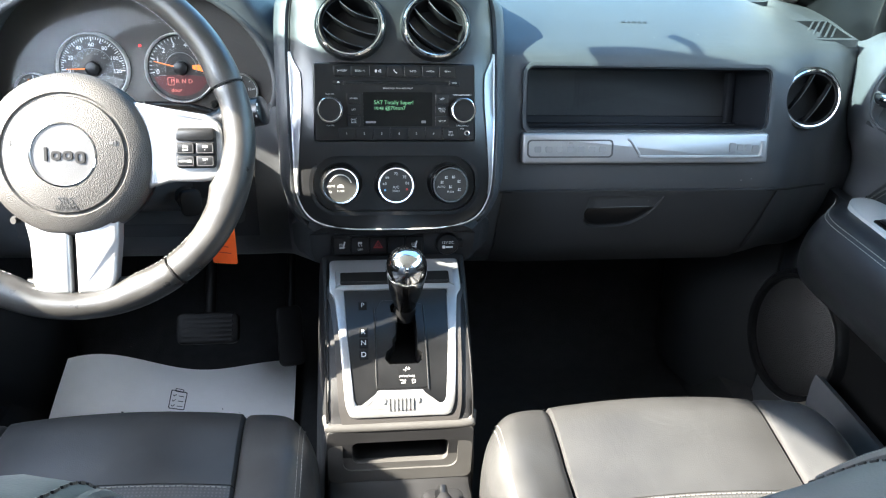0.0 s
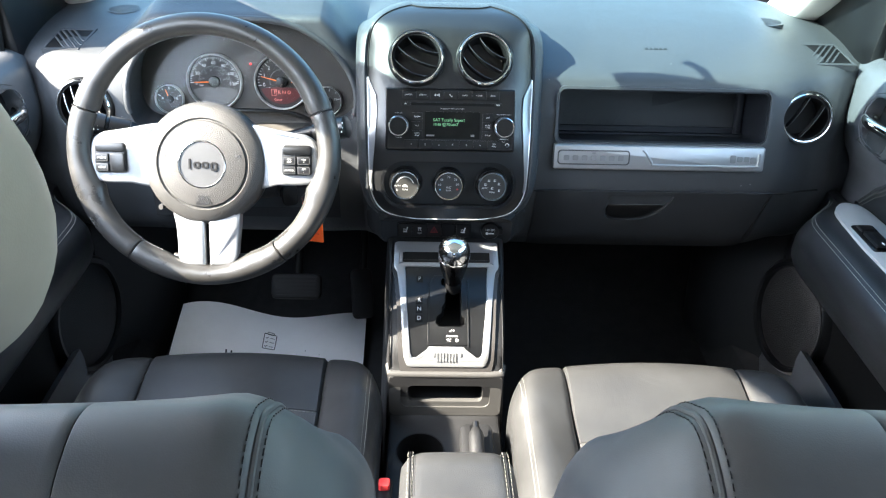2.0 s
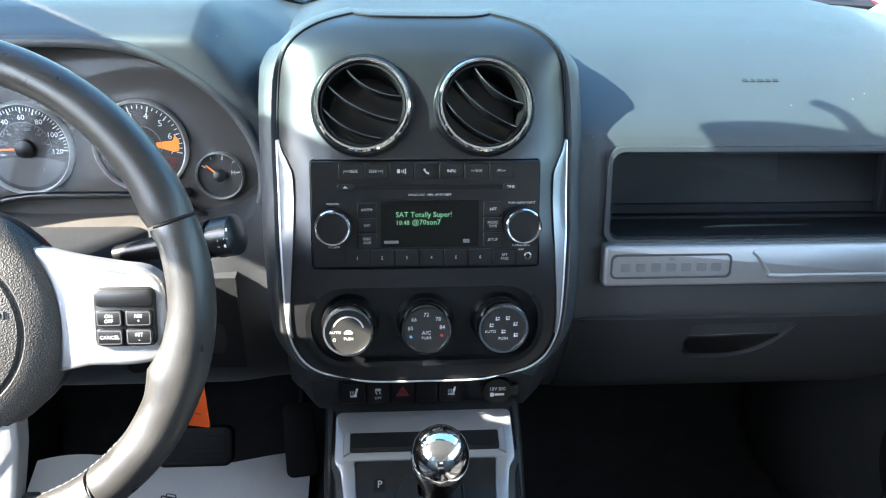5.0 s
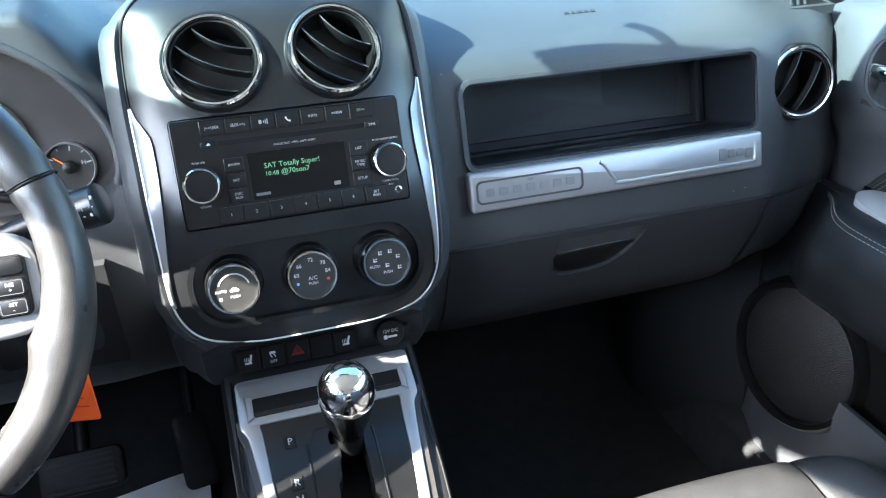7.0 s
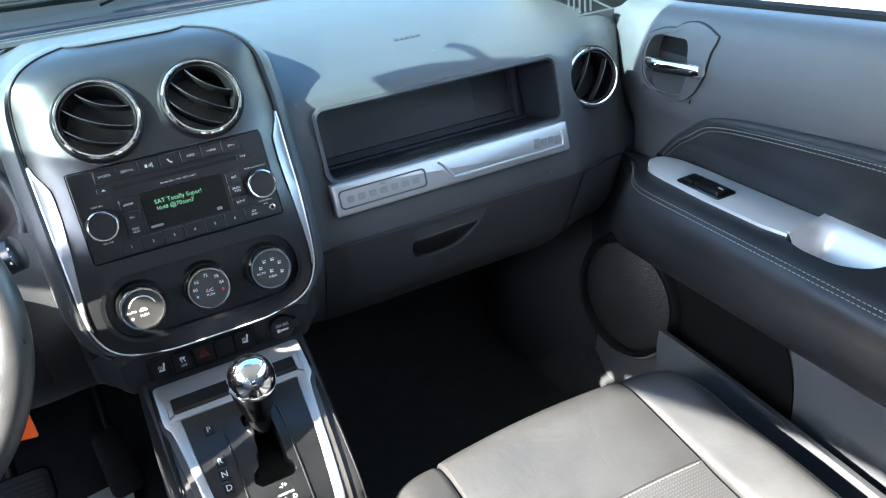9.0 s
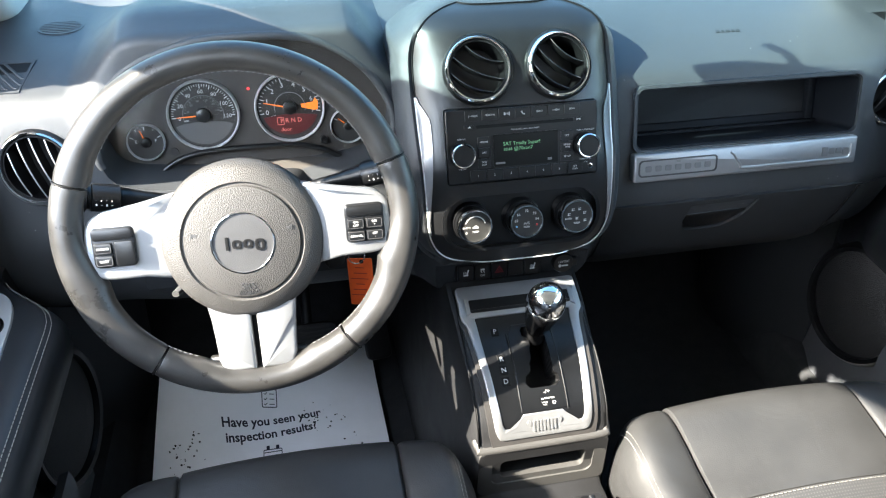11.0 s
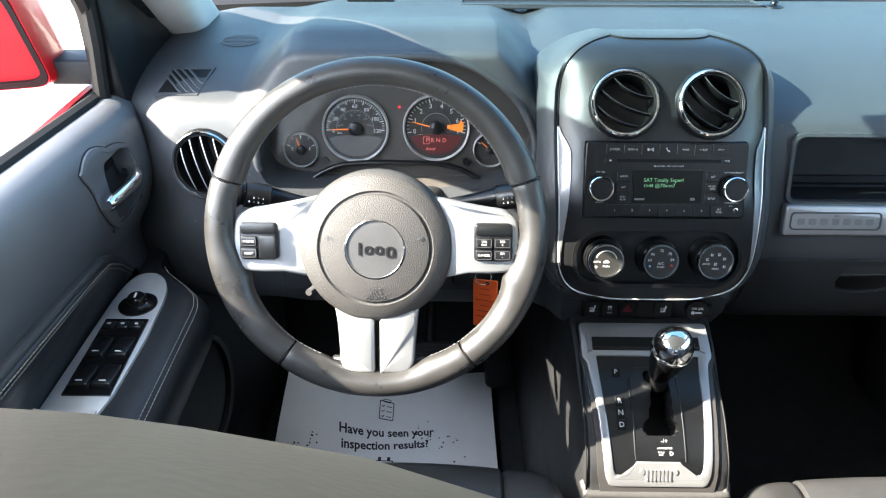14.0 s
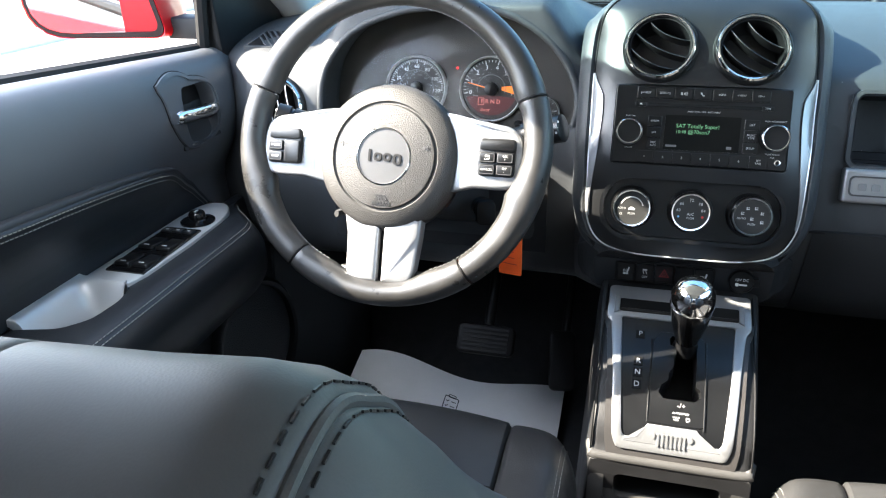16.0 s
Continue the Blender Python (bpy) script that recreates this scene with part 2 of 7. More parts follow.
def inset(pts, d):
    """A polygon (anticlockwise) drawn in by d."""
    out, n = [], len(pts)
    for i in range(n):
        a, b, c = Vector(pts[i - 1]), Vector(pts[i]), Vector(pts[(i + 1) % n])
        e1, e2 = (b - a), (c - b)
        e1 = e1.normalized() if e1.length > 1e-9 else e2.normalized()
        e2 = e2.normalized() if e2.length > 1e-9 else e1
        n1, n2 = Vector((-e1.y, e1.x)), Vector((-e2.y, e2.x))
        k = (n1 + n2)
        k = k / max(0.35, k.dot(n1)) if k.length > 1e-6 else n1
        out.append((b.x + k.x * d, b.y + k.y * d))
    return out


def prism(pts, w0, w1, bevel=0.0, steps=2, bm=None):
    """A plate of outline pts from depth w0 up to w1, with a rounded upper edge."""
    bm = bm or bmesh.new()
    area = sum(pts[i - 1][0] * pts[i][1] - pts[i][0] * pts[i - 1][1] for i in range(len(pts)))
    if area < 0:
        pts = pts[::-1]
    rings = [(pts, w0)]
    if bevel:
        for i in range(steps + 1):
            a = math.pi / 2 * i / steps
            rings.append((inset(pts, bevel * (1 - math.cos(a))), w1 - bevel + bevel * math.sin(a)))
    else:
        rings.append((pts, w1))
    vs = [[bm.verts.new((x, y, w)) for x, y in p] for p, w in rings]
    n = len(pts)
    for a, b in zip(vs, vs[1:]):
        for i in range(n):
            bm.faces.new((a[i - 1], a[i], b[i], b[i - 1]))
    bm.faces.new(vs[-1])
    bm.faces.new(vs[0][::-1])
    return bm


def frame_prism(outer, inner, w0, w1, bm=None):
    """A flat band between two outlines with equal counts."""
    bm = bm or bmesh.new()
    n = len(outer)
    rows = [[bm.verts.new((x, y, w)) for x, y in p] for p, w in ((outer, w0), (outer, w1), (inner, w1), (inner, w0))]
    for k in range(4):
        a, b = rows[k], rows[(k + 1) % 4]
        for i in range(n):
            bm.faces.new((a[i - 1], a[i], b[i], b[i - 1]))
    return bm


def lathe(prof, n=32, bm=None):
    """Turned about the w axis: prof of (radius, w)."""
    bm = bm or bmesh.new()
    rows = []
    for r, w in prof:
        if r < 1e-6:
            rows.append([bm.verts.new((0, 0, w))])
        else:
            rows.append([bm.verts.new((r * math.cos(2 * math.pi * i / n), r * math.sin(2 * math.pi * i / n), w)) for i in range(n)])
    for a, b in zip(rows, rows[1:]):
        for i in range(n):
            if len(a) == 1:
                bm.faces.new((a[0], b[i], b[i - 1]))
            elif len(b) == 1:
                bm.faces.new((a[i - 1], a[i], b[0]))
            else:
                bm.faces.new((a[i - 1], a[i], b[i], b[i - 1]))
    return bm


def tube(path, r, n=10, closed=False, bm=None, flat=1.0):
    """A round bar along path; r: one radius, or one for each point."""
    bm = bm or bmesh.new()
    pts = [Vector(p) for p in path]
    rs = r if isinstance(r, (list, tuple)) else [r] * len(pts)
    rows, side = [], None
    for i, p in enumerate(pts):
        a = pts[i - 1] if i or closed else p
        b = pts[(i + 1) % len(pts)] if i + 1 < len(pts) or closed else p
        t = (b - a).normalized()
        if side is None:
            side = t.orthogonal().normalized()
        side = (side - t * side.dot(t)).normalized()
        up = t.cross(side)
        rows.append([bm.verts.new(p + rs[i] * (math.cos(2 * math.pi * j / n) * side + flat * math.sin(2 * math.pi * j / n) * up)) for j in range(n)])
    m = len(rows)
    for i in range(m if closed else m - 1):
        a, b = rows[i], rows[(i + 1) % m]
        for j in range(n):
            bm.faces.new((a[j - 1], a[j], b[j], b[j - 1]))
    if not closed:
        bm.faces.new(rows[0][::-1])
        bm.faces.new(rows[-1])
    return bm


def loft(rows, bm=None, caps=True, loop=True):
    """Skin over rows of points of equal count."""
    bm = bm or bmesh.new()
    vs = [[bm.verts.new(p) for p in row] for row in rows]
    n = len(vs[0])
    for a, b in zip(vs, vs[1:]):
        for i in range(0 if loop else 1, n):
            bm.faces.new((a[i - 1], a[i], b[i], b[i - 1]))
    if caps and loop:
        bm.faces.new(vs[0][::-1])
        bm.faces.new(vs[-1])
    return bm


def sheet(rows, thick, bm=None):
    """An open grid of points given a back at the offset thick (a vector or function of the point)."""
    bm = bm or bmesh.new()
    off = thick if callable(thick) else (lambda p: Vector(p) + Vector(thick))
    f = [[bm.verts.new(p) for p in row] for row in rows]
    k = [[bm.verts.new(off(p)) for p in row] for row in rows]
    R, C = len(rows), len(rows[0])
    for g in (f, k):
        for i in range(R - 1):
            for j in range(C - 1):
                bm.faces.new((g[i][j], g[i][j + 1], g[i + 1][j + 1], g[i + 1][j]))
    for i in range(R - 1):
        for j in (0, C - 1):
            bm.faces.new((f[i][j], f[i + 1][j], k[i + 1][j], k[i][j]))
    for j in range(C - 1):
        for i in (0, R - 1):
            bm.faces.new((f[i][j], f[i][j + 1], k[i][j + 1], k[i][j]))
    return bm


def smooth_line(pts, n):
    """Catmull-Rom through pts, n steps a span."""
    P = [Vector(p) for p in pts]
    out = []
    for i in range(len(P) - 1):
        a, b, c, d = P[max(i - 1, 0)], P[i], P[i + 1], P[min(i + 2, len(P) - 1)]
        for k in range(n):
            t = k / n
            out.append(0.5 * ((2 * b) + (c - a) * t + (2 * a - 5 * b + 4 * c - d) * t * t + (3 * b - a - 3 * c + d) * t ** 3))
    out.append(P[-1])
    return out


def rounded(pts, radii, n=6):
    """A polygon with each corner rounded off."""
    out = []
    for i, (p, r) in enumerate(zip(pts, radii)):
        b, a, c = Vector(p), Vector(pts[i - 1]), Vector(pts[(i + 1) % len(pts)])
        u, v = b + (a - b).normalized() * r, b + (c - b).normalized() * r
        for k in range(n + 1):
            t = k / n
            q = u * (1 - t) ** 2 + b * 2 * t * (1 - t) + v * t * t
            out.append((q.x, q.y))
    return out


def smoothstep(a, b, x):
    t = min(1.0, max(0.0, (x - a) / (b - a)))
    return t * t * (3 - 2 * t)


def lerp_line(pts, x):
    """Piecewise linear value at x from (x, value) pairs."""
    return float(np.interp(x, [p[0] for p in pts], [p[1] for p in pts]))


def cut(ob, cutters):
    """Cuts the solids in cutters (bmeshes) out of ob for good."""
    for bm in cutters:
        bmesh.ops.recalc_face_normals(bm, faces=bm.faces)
        me = bpy.data.meshes.new("cutter")
        bm.to_mesh(me)
        bm.free()
        c = new("cutter", me)
        md = ob.modifiers.new("cut", "BOOLEAN")
        md.operation, md.solver, md.object = "DIFFERENCE", "EXACT", c
        bpy.context.view_layer.update()
        done = bpy.data.meshes.new_from_object(ob.evaluated_get(bpy.context.evaluated_depsgraph_get()))
        ob.modifiers.clear()
        old = ob.data
        ob.data = done
        bpy.data.meshes.remove(old)
        bpy.data.objects.remove(c)
        bpy.data.meshes.remove(me)
    me = ob.data
    me.polygons.foreach_set("use_smooth", [True] * len(me.polygons))
    me.set_sharp_from_angle(angle=radians(35))
    return ob


def words(name, body, size, material, parent, m, thick=0.0002, align="CENTER", label=""):
    cu = bpy.data.curves.new("letters", "FONT")
    cu.body, cu.size, cu.extrude, cu.align_x, cu.align_y = body, size, thick, align, "CENTER"
    cu.resolution_u = 2
    o = new("letters", cu)
    bpy.context.view_layer.update()
    me = bpy.data.meshes.new_from_object(o.evaluated_get(bpy.context.evaluated_depsgraph_get()))
    bpy.data.objects.remove(o)
    bpy.data.curves.remove(cu)
    me.transform(m)
    me.name = name
    me.materials.clear()
    me.materials.append(material)
    ob = new(name, me)
    ob.parent = parent
    if label:
        tagged(ob, label)
    return ob


def bar(w, h, m, bm, depth=0.0004):
    """A thin plain bar laid on a plane frame, into bm."""
    t = prism(rrect(w, h, min(w, h) * 0.2, 2), 0, depth)
    t.transform(m)
    me = bpy.data.meshes.new("t")
    t.to_mesh(me)
    t.free()
    bm.from_mesh(me)
    bpy.data.meshes.remove(me)
    return bm


def merge(bm, other, m=None):
    if m is not None:
        other.transform(m)
    me = bpy.data.meshes.new("t")
    other.to_mesh(me)
    other.free()
    bm.from_mesh(me)
    bpy.data.meshes.remove(me)
    return bm


def stitches(paths, bm=None, length=0.0042, gap=0.0022, r=0.0006, normal=None):
    """Short raised threads along polylines."""
    bm = bm or bmesh.new()
    for path in paths:
        P = [Vector(p) for p in path]
        d = [0.0]
        for a, b in zip(P, P[1:]):
            d.append(d[-1] + (b - a).length)
        s = 0.0
        while s + length < d[-1]:
            ends = []
            for q in (s, s + length):
                i = max(j for j in range(len(d)) if d[j] <= q)
                i = min(i, len(P) - 2)
                ends.append(P[i].lerp(P[i + 1], (q - d[i]) / max(1e-9, d[i + 1] - d[i])))
            tube(ends, r, 4, bm=bm)
            s += length + gap
    return bm


# ---- setting: ground, car shell, glass ----
def ground_sheet():
    bm = bmesh.new()
    n = 40
    rows = []
    for i in range(n + 1):
        a = (i / n * 2 - 1)
        rows.append([((a * abs(a) ** 2) * 900, (b * abs(b) ** 2) * 900, -0.52) for b in [j / n * 2 - 1 for j in range(n + 1)]])
    loft(rows, bm, caps=False, loop=False)
    ob = link("ground", bm, CONCRETE)
    tagged(ob, "bright sunlit concrete lot around the car", "ground", kind="structure")


ground_sheet()


def shell_plate(name, rows, thick, material, label):
    ob = link(name, sheet(rows, thick), material)
    tagged(ob, label, "car body", kind="structure")
    return ob


# cabin floor: flat, with the toe board rising in front, a tunnel and sill edges
floor_prof = [(-1.9, 0.05), (-0.9, 0.02), (0.2, 0.0), (1.15, -0.018), (1.34, -0.012), (1.45, 0.07), (1.54, 0.26), (1.58, 0.5), (1.58, 0.77)]
rows = []
for x in np.linspace(-0.78, 0.78, 53):
    tun = 0.16 * (1 - smoothstep(0.07, 0.13, abs(x)))
    sill = 0.10 * smoothstep(0.66, 0.70, abs(x))
    rows.append([(x, p.x, max(p.y, p.y + (tun + sill) * (1 - smoothstep(1.2, 1.5, p.x)))) for p in smooth_line([(a, b) for a, b in floor_prof], 4)])
shell_plate("floor", rows, (0, 0.02, -0.04), CARPET, "black carpeted car floor with raised toe board")

# roof with its side rails
rows = []
for y in np.linspace(-1.85, 0.72, 24):
    k = 1 - 0.1066 * smoothstep(0.1, 0.72, y) - 0.06 * smoothstep(-0.6, -1.85, y)
    rows.append([(x * (1 - 0.04 * smoothstep(0, 0.72, y)), y, 1.345 * k - 0.08 * (abs(x) / 0.62) ** 4) for x in np.linspace(-0.62, 0.62, 25)])
shell_plate("ceiling", rows, (0, 0, 0.05), HEADLINER, "pale fabric headliner of the car roof")


# unseen header, reaching forward to keep sun off the passenger door
rows = []
for x in np.linspace(-0.60, 0.60, 21):
    b = 0.030 * (1 - (x / 0.60) ** 2)
    rows.append([(x, 0.66 + b, 1.165 + 0.6 * b), (x, 0.72 + b, 1.150 + 0.6 * b), (x, 0.785 + b, 1.128 + 0.6 * b), (x, 0.845 + b, 1.098 + 0.6 * b)])
shell_plate("trim_header", rows, (0, 0, 0.03), HEADLINER, "pale windscreen header, drawn forward under the roof edge to block sun")


def pillar(name, path, w, d, material, label):
    bm = bmesh.new()
    P = [Vector(p) for p in path]
    rws = []
    for i, p in enumerate(P):
        t = (P[min(i + 1, len(P) - 1)] - P[max(i - 1, 0)]).normalized()
        s = Vector((1 if p.x < 0 else -1, 0, 0))
        s = (s - t * s.dot(t)).normalized()
        f = t.cross(s)
        rws.append([p + s * (a * d) + f * (b * w) for a, b in rrect(1, 1, 0.3, 4)])
    loft(rws, bm)
    ob = link(name, bm, material)
    tagged(ob, label, "car pillar", kind="structure")
    return ob


for sgn, side in ((-1, "left"), (1, "right")):
    pillar("pillar_front_" + side, [(sgn * 0.735, 1.46, 0.74), (sgn * 0.715, 1.30, 0.84), (sgn * 0.68, 1.08, 0.99), (sgn * 0.64, 0.85, 1.11), (sgn * 0.59, 0.62, 1.185)], 0.085, 0.075, HEADLINER, "pale plastic windscreen pillar trim")
    pillar("pillar_middle_" + side, [(sgn * 0.76, 0.10, 0.0), (sgn * 0.765, 0.09, 0.5), (sgn * 0.735, 0.07, 0.8), (sgn * 0.67, 0.05, 1.08), (sgn * 0.61, 0.03, 1.285)], 0.17, 0.09, HEADLINER, "pale plastic door pillar trim")
    pillar("pillar_rear_" + side, [(sgn * 0.74, -1.15, 0.4), (sgn * 0.73, -1.17, 0.8), (sgn * 0.66, -1.25, 1.05), (sgn * 0.58, -1.32, 1.17)], 0.34, 0.09, HEADLINER, "pale plastic rear quarter pillar trim")
    pillar("roof_rail_" + side, [(sgn * 0.60, 0.70, 1.165), (sgn * 0.612, 0.5, 1.238), (sgn * 0.615, 0.3, 1.283), (sgn * 0.615, -0.3, 1.290), (sgn * 0.60, -1.3, 1.24), (sgn * 0.57, -1.85, 1.16)], 0.07, 0.07, HEADLINER, "pale roof rail above the doors")
    # rear door inner and side closing panels
    rows = [[(sgn * (0.72 + 0.03 * smoothstep(0.7, 0.82, z)), y, z) for z in np.linspace(0.0, 0.82, 8)] for y in np.linspace(-1.9, -0.05, 12)]
    shell_plate("wall_rear_door_" + side, rows, (sgn * 0.05, 0, 0), DASH_LOW, "dark rear door panel behind the front seats")
    # outer red flank
    rows = [[(sgn * (0.86 - 0.05 * (2 * (z + 0.25) / 1.0 - 1) ** 2), y, z) for z in np.linspace(-0.3, 0.768, 11)] for y in np.linspace(-2.0, 1.9, 30)]
    shell_plate("wall_outer_" + side, rows, (-sgn * 0.01, 0, 0), RED_PAINT, "red painted outer flank of the car")
# unseen rear panes, tinted dark to hold back light from behind
for sgn, nm in ((-1, "window_2"), (1, "window_3")):
    rws = [[(sgn * (0.735 - 0.13 * (z - 0.80) / 0.38), y, z) for z in np.linspace(0.80, 1.18, 5)] for y in np.linspace(-1.35, 0.06, 6)]
    ob = link(nm, loft(rws, caps=False, loop=False), PRIVACY)
    tagged(ob, "dark tinted rear side window glass", "window", kind="structure")
ob = link("window_4", loft([[(x, -1.86 + 0.10 * k, 0.84 + 0.30 * k) for x in np.linspace(-0.62, 0.62, 6)] for k in (0, 0.5, 1)], caps=False, loop=False), PRIVACY)
tagged(ob, "dark tinted tailgate window glass", "window", kind="structure")
rows = [[(x, -1.86 + 0.12 * max(0, z - 0.8), z) for z in np.linspace(0, 0.86, 6)] for x in np.linspace(-0.76, 0.76, 10)]
shell_plate("wall_tailgate", rows, (0, -0.05, 0), DASH_LOW, "dark tailgate panel closing the rear of the car")


# windscreen, cowl, bonnet, wipers
def windscreen():
    rws = []
    for k in np.linspace(0, 1, 9):
        y, z, w = 1.53 - 0.83 * k, 0.795 + 0.395 * k + 0.03 * math.sin(math.pi * k), 0.73 - 0.16 * k
        rws.append([(x * w, y + 0.06 * (1 - x * x) * (1 - 0.3 * k), z) for x in np.linspace(-1, 1, 17)])
    ob = link("window_1", loft(rws, caps=False, loop=False), GLASS)
    tagged(ob, "clear curved windscreen above the dashboard", "windscreen", kind="structure")


windscreen()
rows = [[(x, y, z - 0.03 * x * x) for y, z in ((1.56, 0.785), (1.62, 0.80), (1.70, 0.80), (1.74, 0.83))] for x in np.linspace(-0.78, 0.78, 20)]
shell_plate("trim_cowl", rows, (0, 0, -0.03), RUBBER, "black plastic cowl below the windscreen")
rows = [[(x, y, 0.815 + 0.02 * math.sin((y - 1.74) * 3) - 0.10 * (x / 0.8) ** 4 - 0.10 * max(0, y - 2.2)) for y in np.linspace(1.75, 2.75, 12)] for x in np.linspace(-0.82, 0.82, 24)]
shell_plate("trim_bonnet", rows, (0, 0, -0.03), RED_PAINT, "red painted bonnet of the car")

for x0, x1 in ((-0.62, 0.02), (0.02, 0.62)):
    w = thing("wiper", "black windscreen wiper resting on the cowl", "wiper", (x0, 1.60, 0.82), "windscreen wipers")
    line = [(x0, 1.60, 0.815), (x0 + 0.2 * (x1 - x0), 1.60, 0.838), (x0 + 0.6 * (x1 - x0), 1.585, 0.845), (x1, 1.575, 0.84)]
    under(w, link("arm", tube(smooth_line(line, 4), [0.006] * 13, 8), RUBBER))
    line = [(x0 + 0.1 * (x1 - x0), 1.572, 0.832), (x0 + 0.6 * (x1 - x0), 1.565, 0.838), (x1 + 0.06 * (x1 - x0), 1.56, 0.832)]
    under(w, link("blade", tube(smooth_line(line, 4), 0.0045, 6, flat=2.0), BLACK))


# ---- dashboard ----
PASS = [(1.56, 0.775), (1.48, 0.800), (1.38, 0.812), (1.27, 0.818), (1.17, 0.812), (1.09, 0.797), (1.035, 0.780), (1.006, 0.767), (0.994, 0.752), (0.978, 0.712), (0.966, 0.664), (0.955, 0.625), (0.951, 0.600), (0.951, 0.580), (0.958, 0.555), (0.972, 0.515), (0.995, 0.465), (1.04, 0.420), (1.12, 0.400), (1.25, 0.41)]
DRIV = [(1.56, 0.775), (1.48, 0.800), (1.38, 0.815), (1.28, 0.826), (1.19, 0.846), (1.105, 0.8605), (1.06, 0.8520), (1.035, 0.8440), (1.031, 0.826), (1.028, 0.770), (1.022, 0.710), (1.01, 0.660), (1.0, 0.630), (0.992, 0.600), (0.985, 0.560), (0.985, 0.520), (0.995, 0.480), (1.03, 0.445), (1.12, 0.415), (1.25, 0.41)]
SIDE = [(1.56, 0.765), (1.48, 0.785), (1.38, 0.795), (1.27, 0.799), (1.17, 0.793), (1.10, 0.783), (1.065, 0.775), (1.045, 0.765), (1.032, 0.748), (1.018, 0.712), (1.010, 0.664), (1.005, 0.625), (1.0, 0.600), (0.998, 0.580), (1.0, 0.555), (1.01, 0.515), (1.03, 0.465), (1.06, 0.430), (1.13, 0.410), (1.25, 0.41)]


def dash_section(x):
    hood = smoothstep(-0.575, -0.475, x) * (1 - smoothstep(-0.215, -0.140, x))
    left = 1 - smoothstep(-0.16, -0.10, x)
    end = smoothstep(0.66, 0.75, abs(x))
    row = []
    for p, d, s in zip(PASS, DRIV, SIDE):
        q = Vector(p).lerp(Vector(s), left).lerp(Vector(d), hood)
        far = Vector(p).lerp(Vector(s), smoothstep(0.55, 0.66, x))
        q = q if x < 0 else far
        row.append((q.x + 0.05 * end * smoothstep(1.3, 1.0, q.x), q.y - 0.012 * end))
    line = smooth_line(row, 3)
    out = [(x, p.x, p.y) for p in line]
    return out + [(x, 1.40, 0.50), (x, 1.55, 0.60)]


dash = thing("dashboard", "dark grey grained vinyl dashboard across the car", "dashboard", (0, 1.2, 0.4))
xs = sorted(set(list(np.linspace(-0.75, 0.75, 76)) + [-0.575, -0.55, -0.525, -0.50, -0.215, -0.19, -0.17, -0.15]))
body = link("body", loft([dash_section(x) for x in xs]), DASH)
CAV = [(-0.545, 0.690), (-0.536, 0.752), (-0.492, 0.805), (-0.42, 0.834), (-0.355, 0.841), (-0.27, 0.836), (-0.21, 0.806), (-0.170, 0.760), (-0.156, 0.715), (-0.170, 0.672), (-0.22, 0.648), (-0.355, 0.640), (-0.48, 0.648), (-0.53, 0.660)]
cav = [(p.x, p.y) for p in smooth_line([*CAV, CAV[0]], 3)][:-1]
XZ = Matrix(((1, 0, 0, 0), (0, 0, -1, 0), (0, 1, 0, 0), (0, 0, 0, 1)))  # u -> x, v -> z, w -> -y
c1 = prism(cav, -1.13, -0.90)
c1.transform(XZ)
BIN = plane((0.3595, 0.9735, 0.7095), (0, -0.94, 0.27))
c2 = prism(rrect(0.357, 0.090, 0.012), -0.105, 0.06)
c2.transform(BIN)
VENT_L = plane((-0.618, 1.012, 0.692), (-0.10, -0.96, 0.24))
VENT_R = plane((0.6055, 0.9845, 0.7080), (-0.10, -0.96, 0.24))
c3 = prism(ring_pts(0.0455), -0.06, 0.08)
c3.transform(VENT_L)
c4 = prism(ring_pts(0.0400), -0.06, 0.08)
c4.transform(VENT_R)
cut(body, [c1, c2, c3, c4])
under(dash, body)

# storage bin lining with a ledge
bm = frame_prism(rrect(0.357, 0.090, 0.012), rrect(0.349, 0.082, 0.009), -0.11, -0.004)
merge(bm, prism(rrect(0.357, 0.090, 0.012), -0.125, -0.105))
merge(bm, prism(rrect(0.350, 0.016, 0.001, 1, cy=-0.0345), -0.1055, -0.100, 0.001, 1))
merge(bm, prism(rrect(0.350, 0.005, 0.001, 1, cy=-0.0395), -0.101, -0.086, 0.001, 1))
merge(bm, prism(rrect(0.014, 0.080, 0.005, 3), -0.1055, -0.094, 0.004, 2), at(0.166, 0.0))
under(dash, link("storage_bin", bm, BIN_PLASTIC, label="open dark storage bin above the trim strip", m=BIN))
bm = frame_prism(rrect(0.364, 0.096, 0.015), rrect(0.354, 0.087, 0.011), -0.012, 0.0008)
under(dash, link("bin_surround", bm, DASH, m=BIN))

# silver trim strip below the bin; badge words drawn as plain shapes
STRIP = plane((0.3560, 0.9545, 0.6445), (0, -0.965, 0.26))
strip = under(dash, link("trim_strip", prism(rrect(0.358, 0.042, 0.004), -0.012, 0.010, 0.004, 3), SILVER, label="satin silver trim strip with raised badges", m=STRIP))
bm = frame_prism(rrect(0.122, 0.025, 0.006, cx=-0.112), rrect(0.118, 0.021, 0.005, cx=-0.112), 0.009, 0.0112)
part("badge_frame", bm, GREY_TRIM, strip, m=STRIP)
bm = bmesh.new()
for i in range(7):
    bar(0.0095, 0.0085, STRIP @ at(-0.158 + 0.0153 * i, -0.001, 0.010), bm, 0.001)
bar(0.006, 0.003, STRIP @ at(-0.112, 0.0075, 0.010), bm, 0.001)
part("badge_relief", bm, BADGE, strip, "raised bars of a model badge")
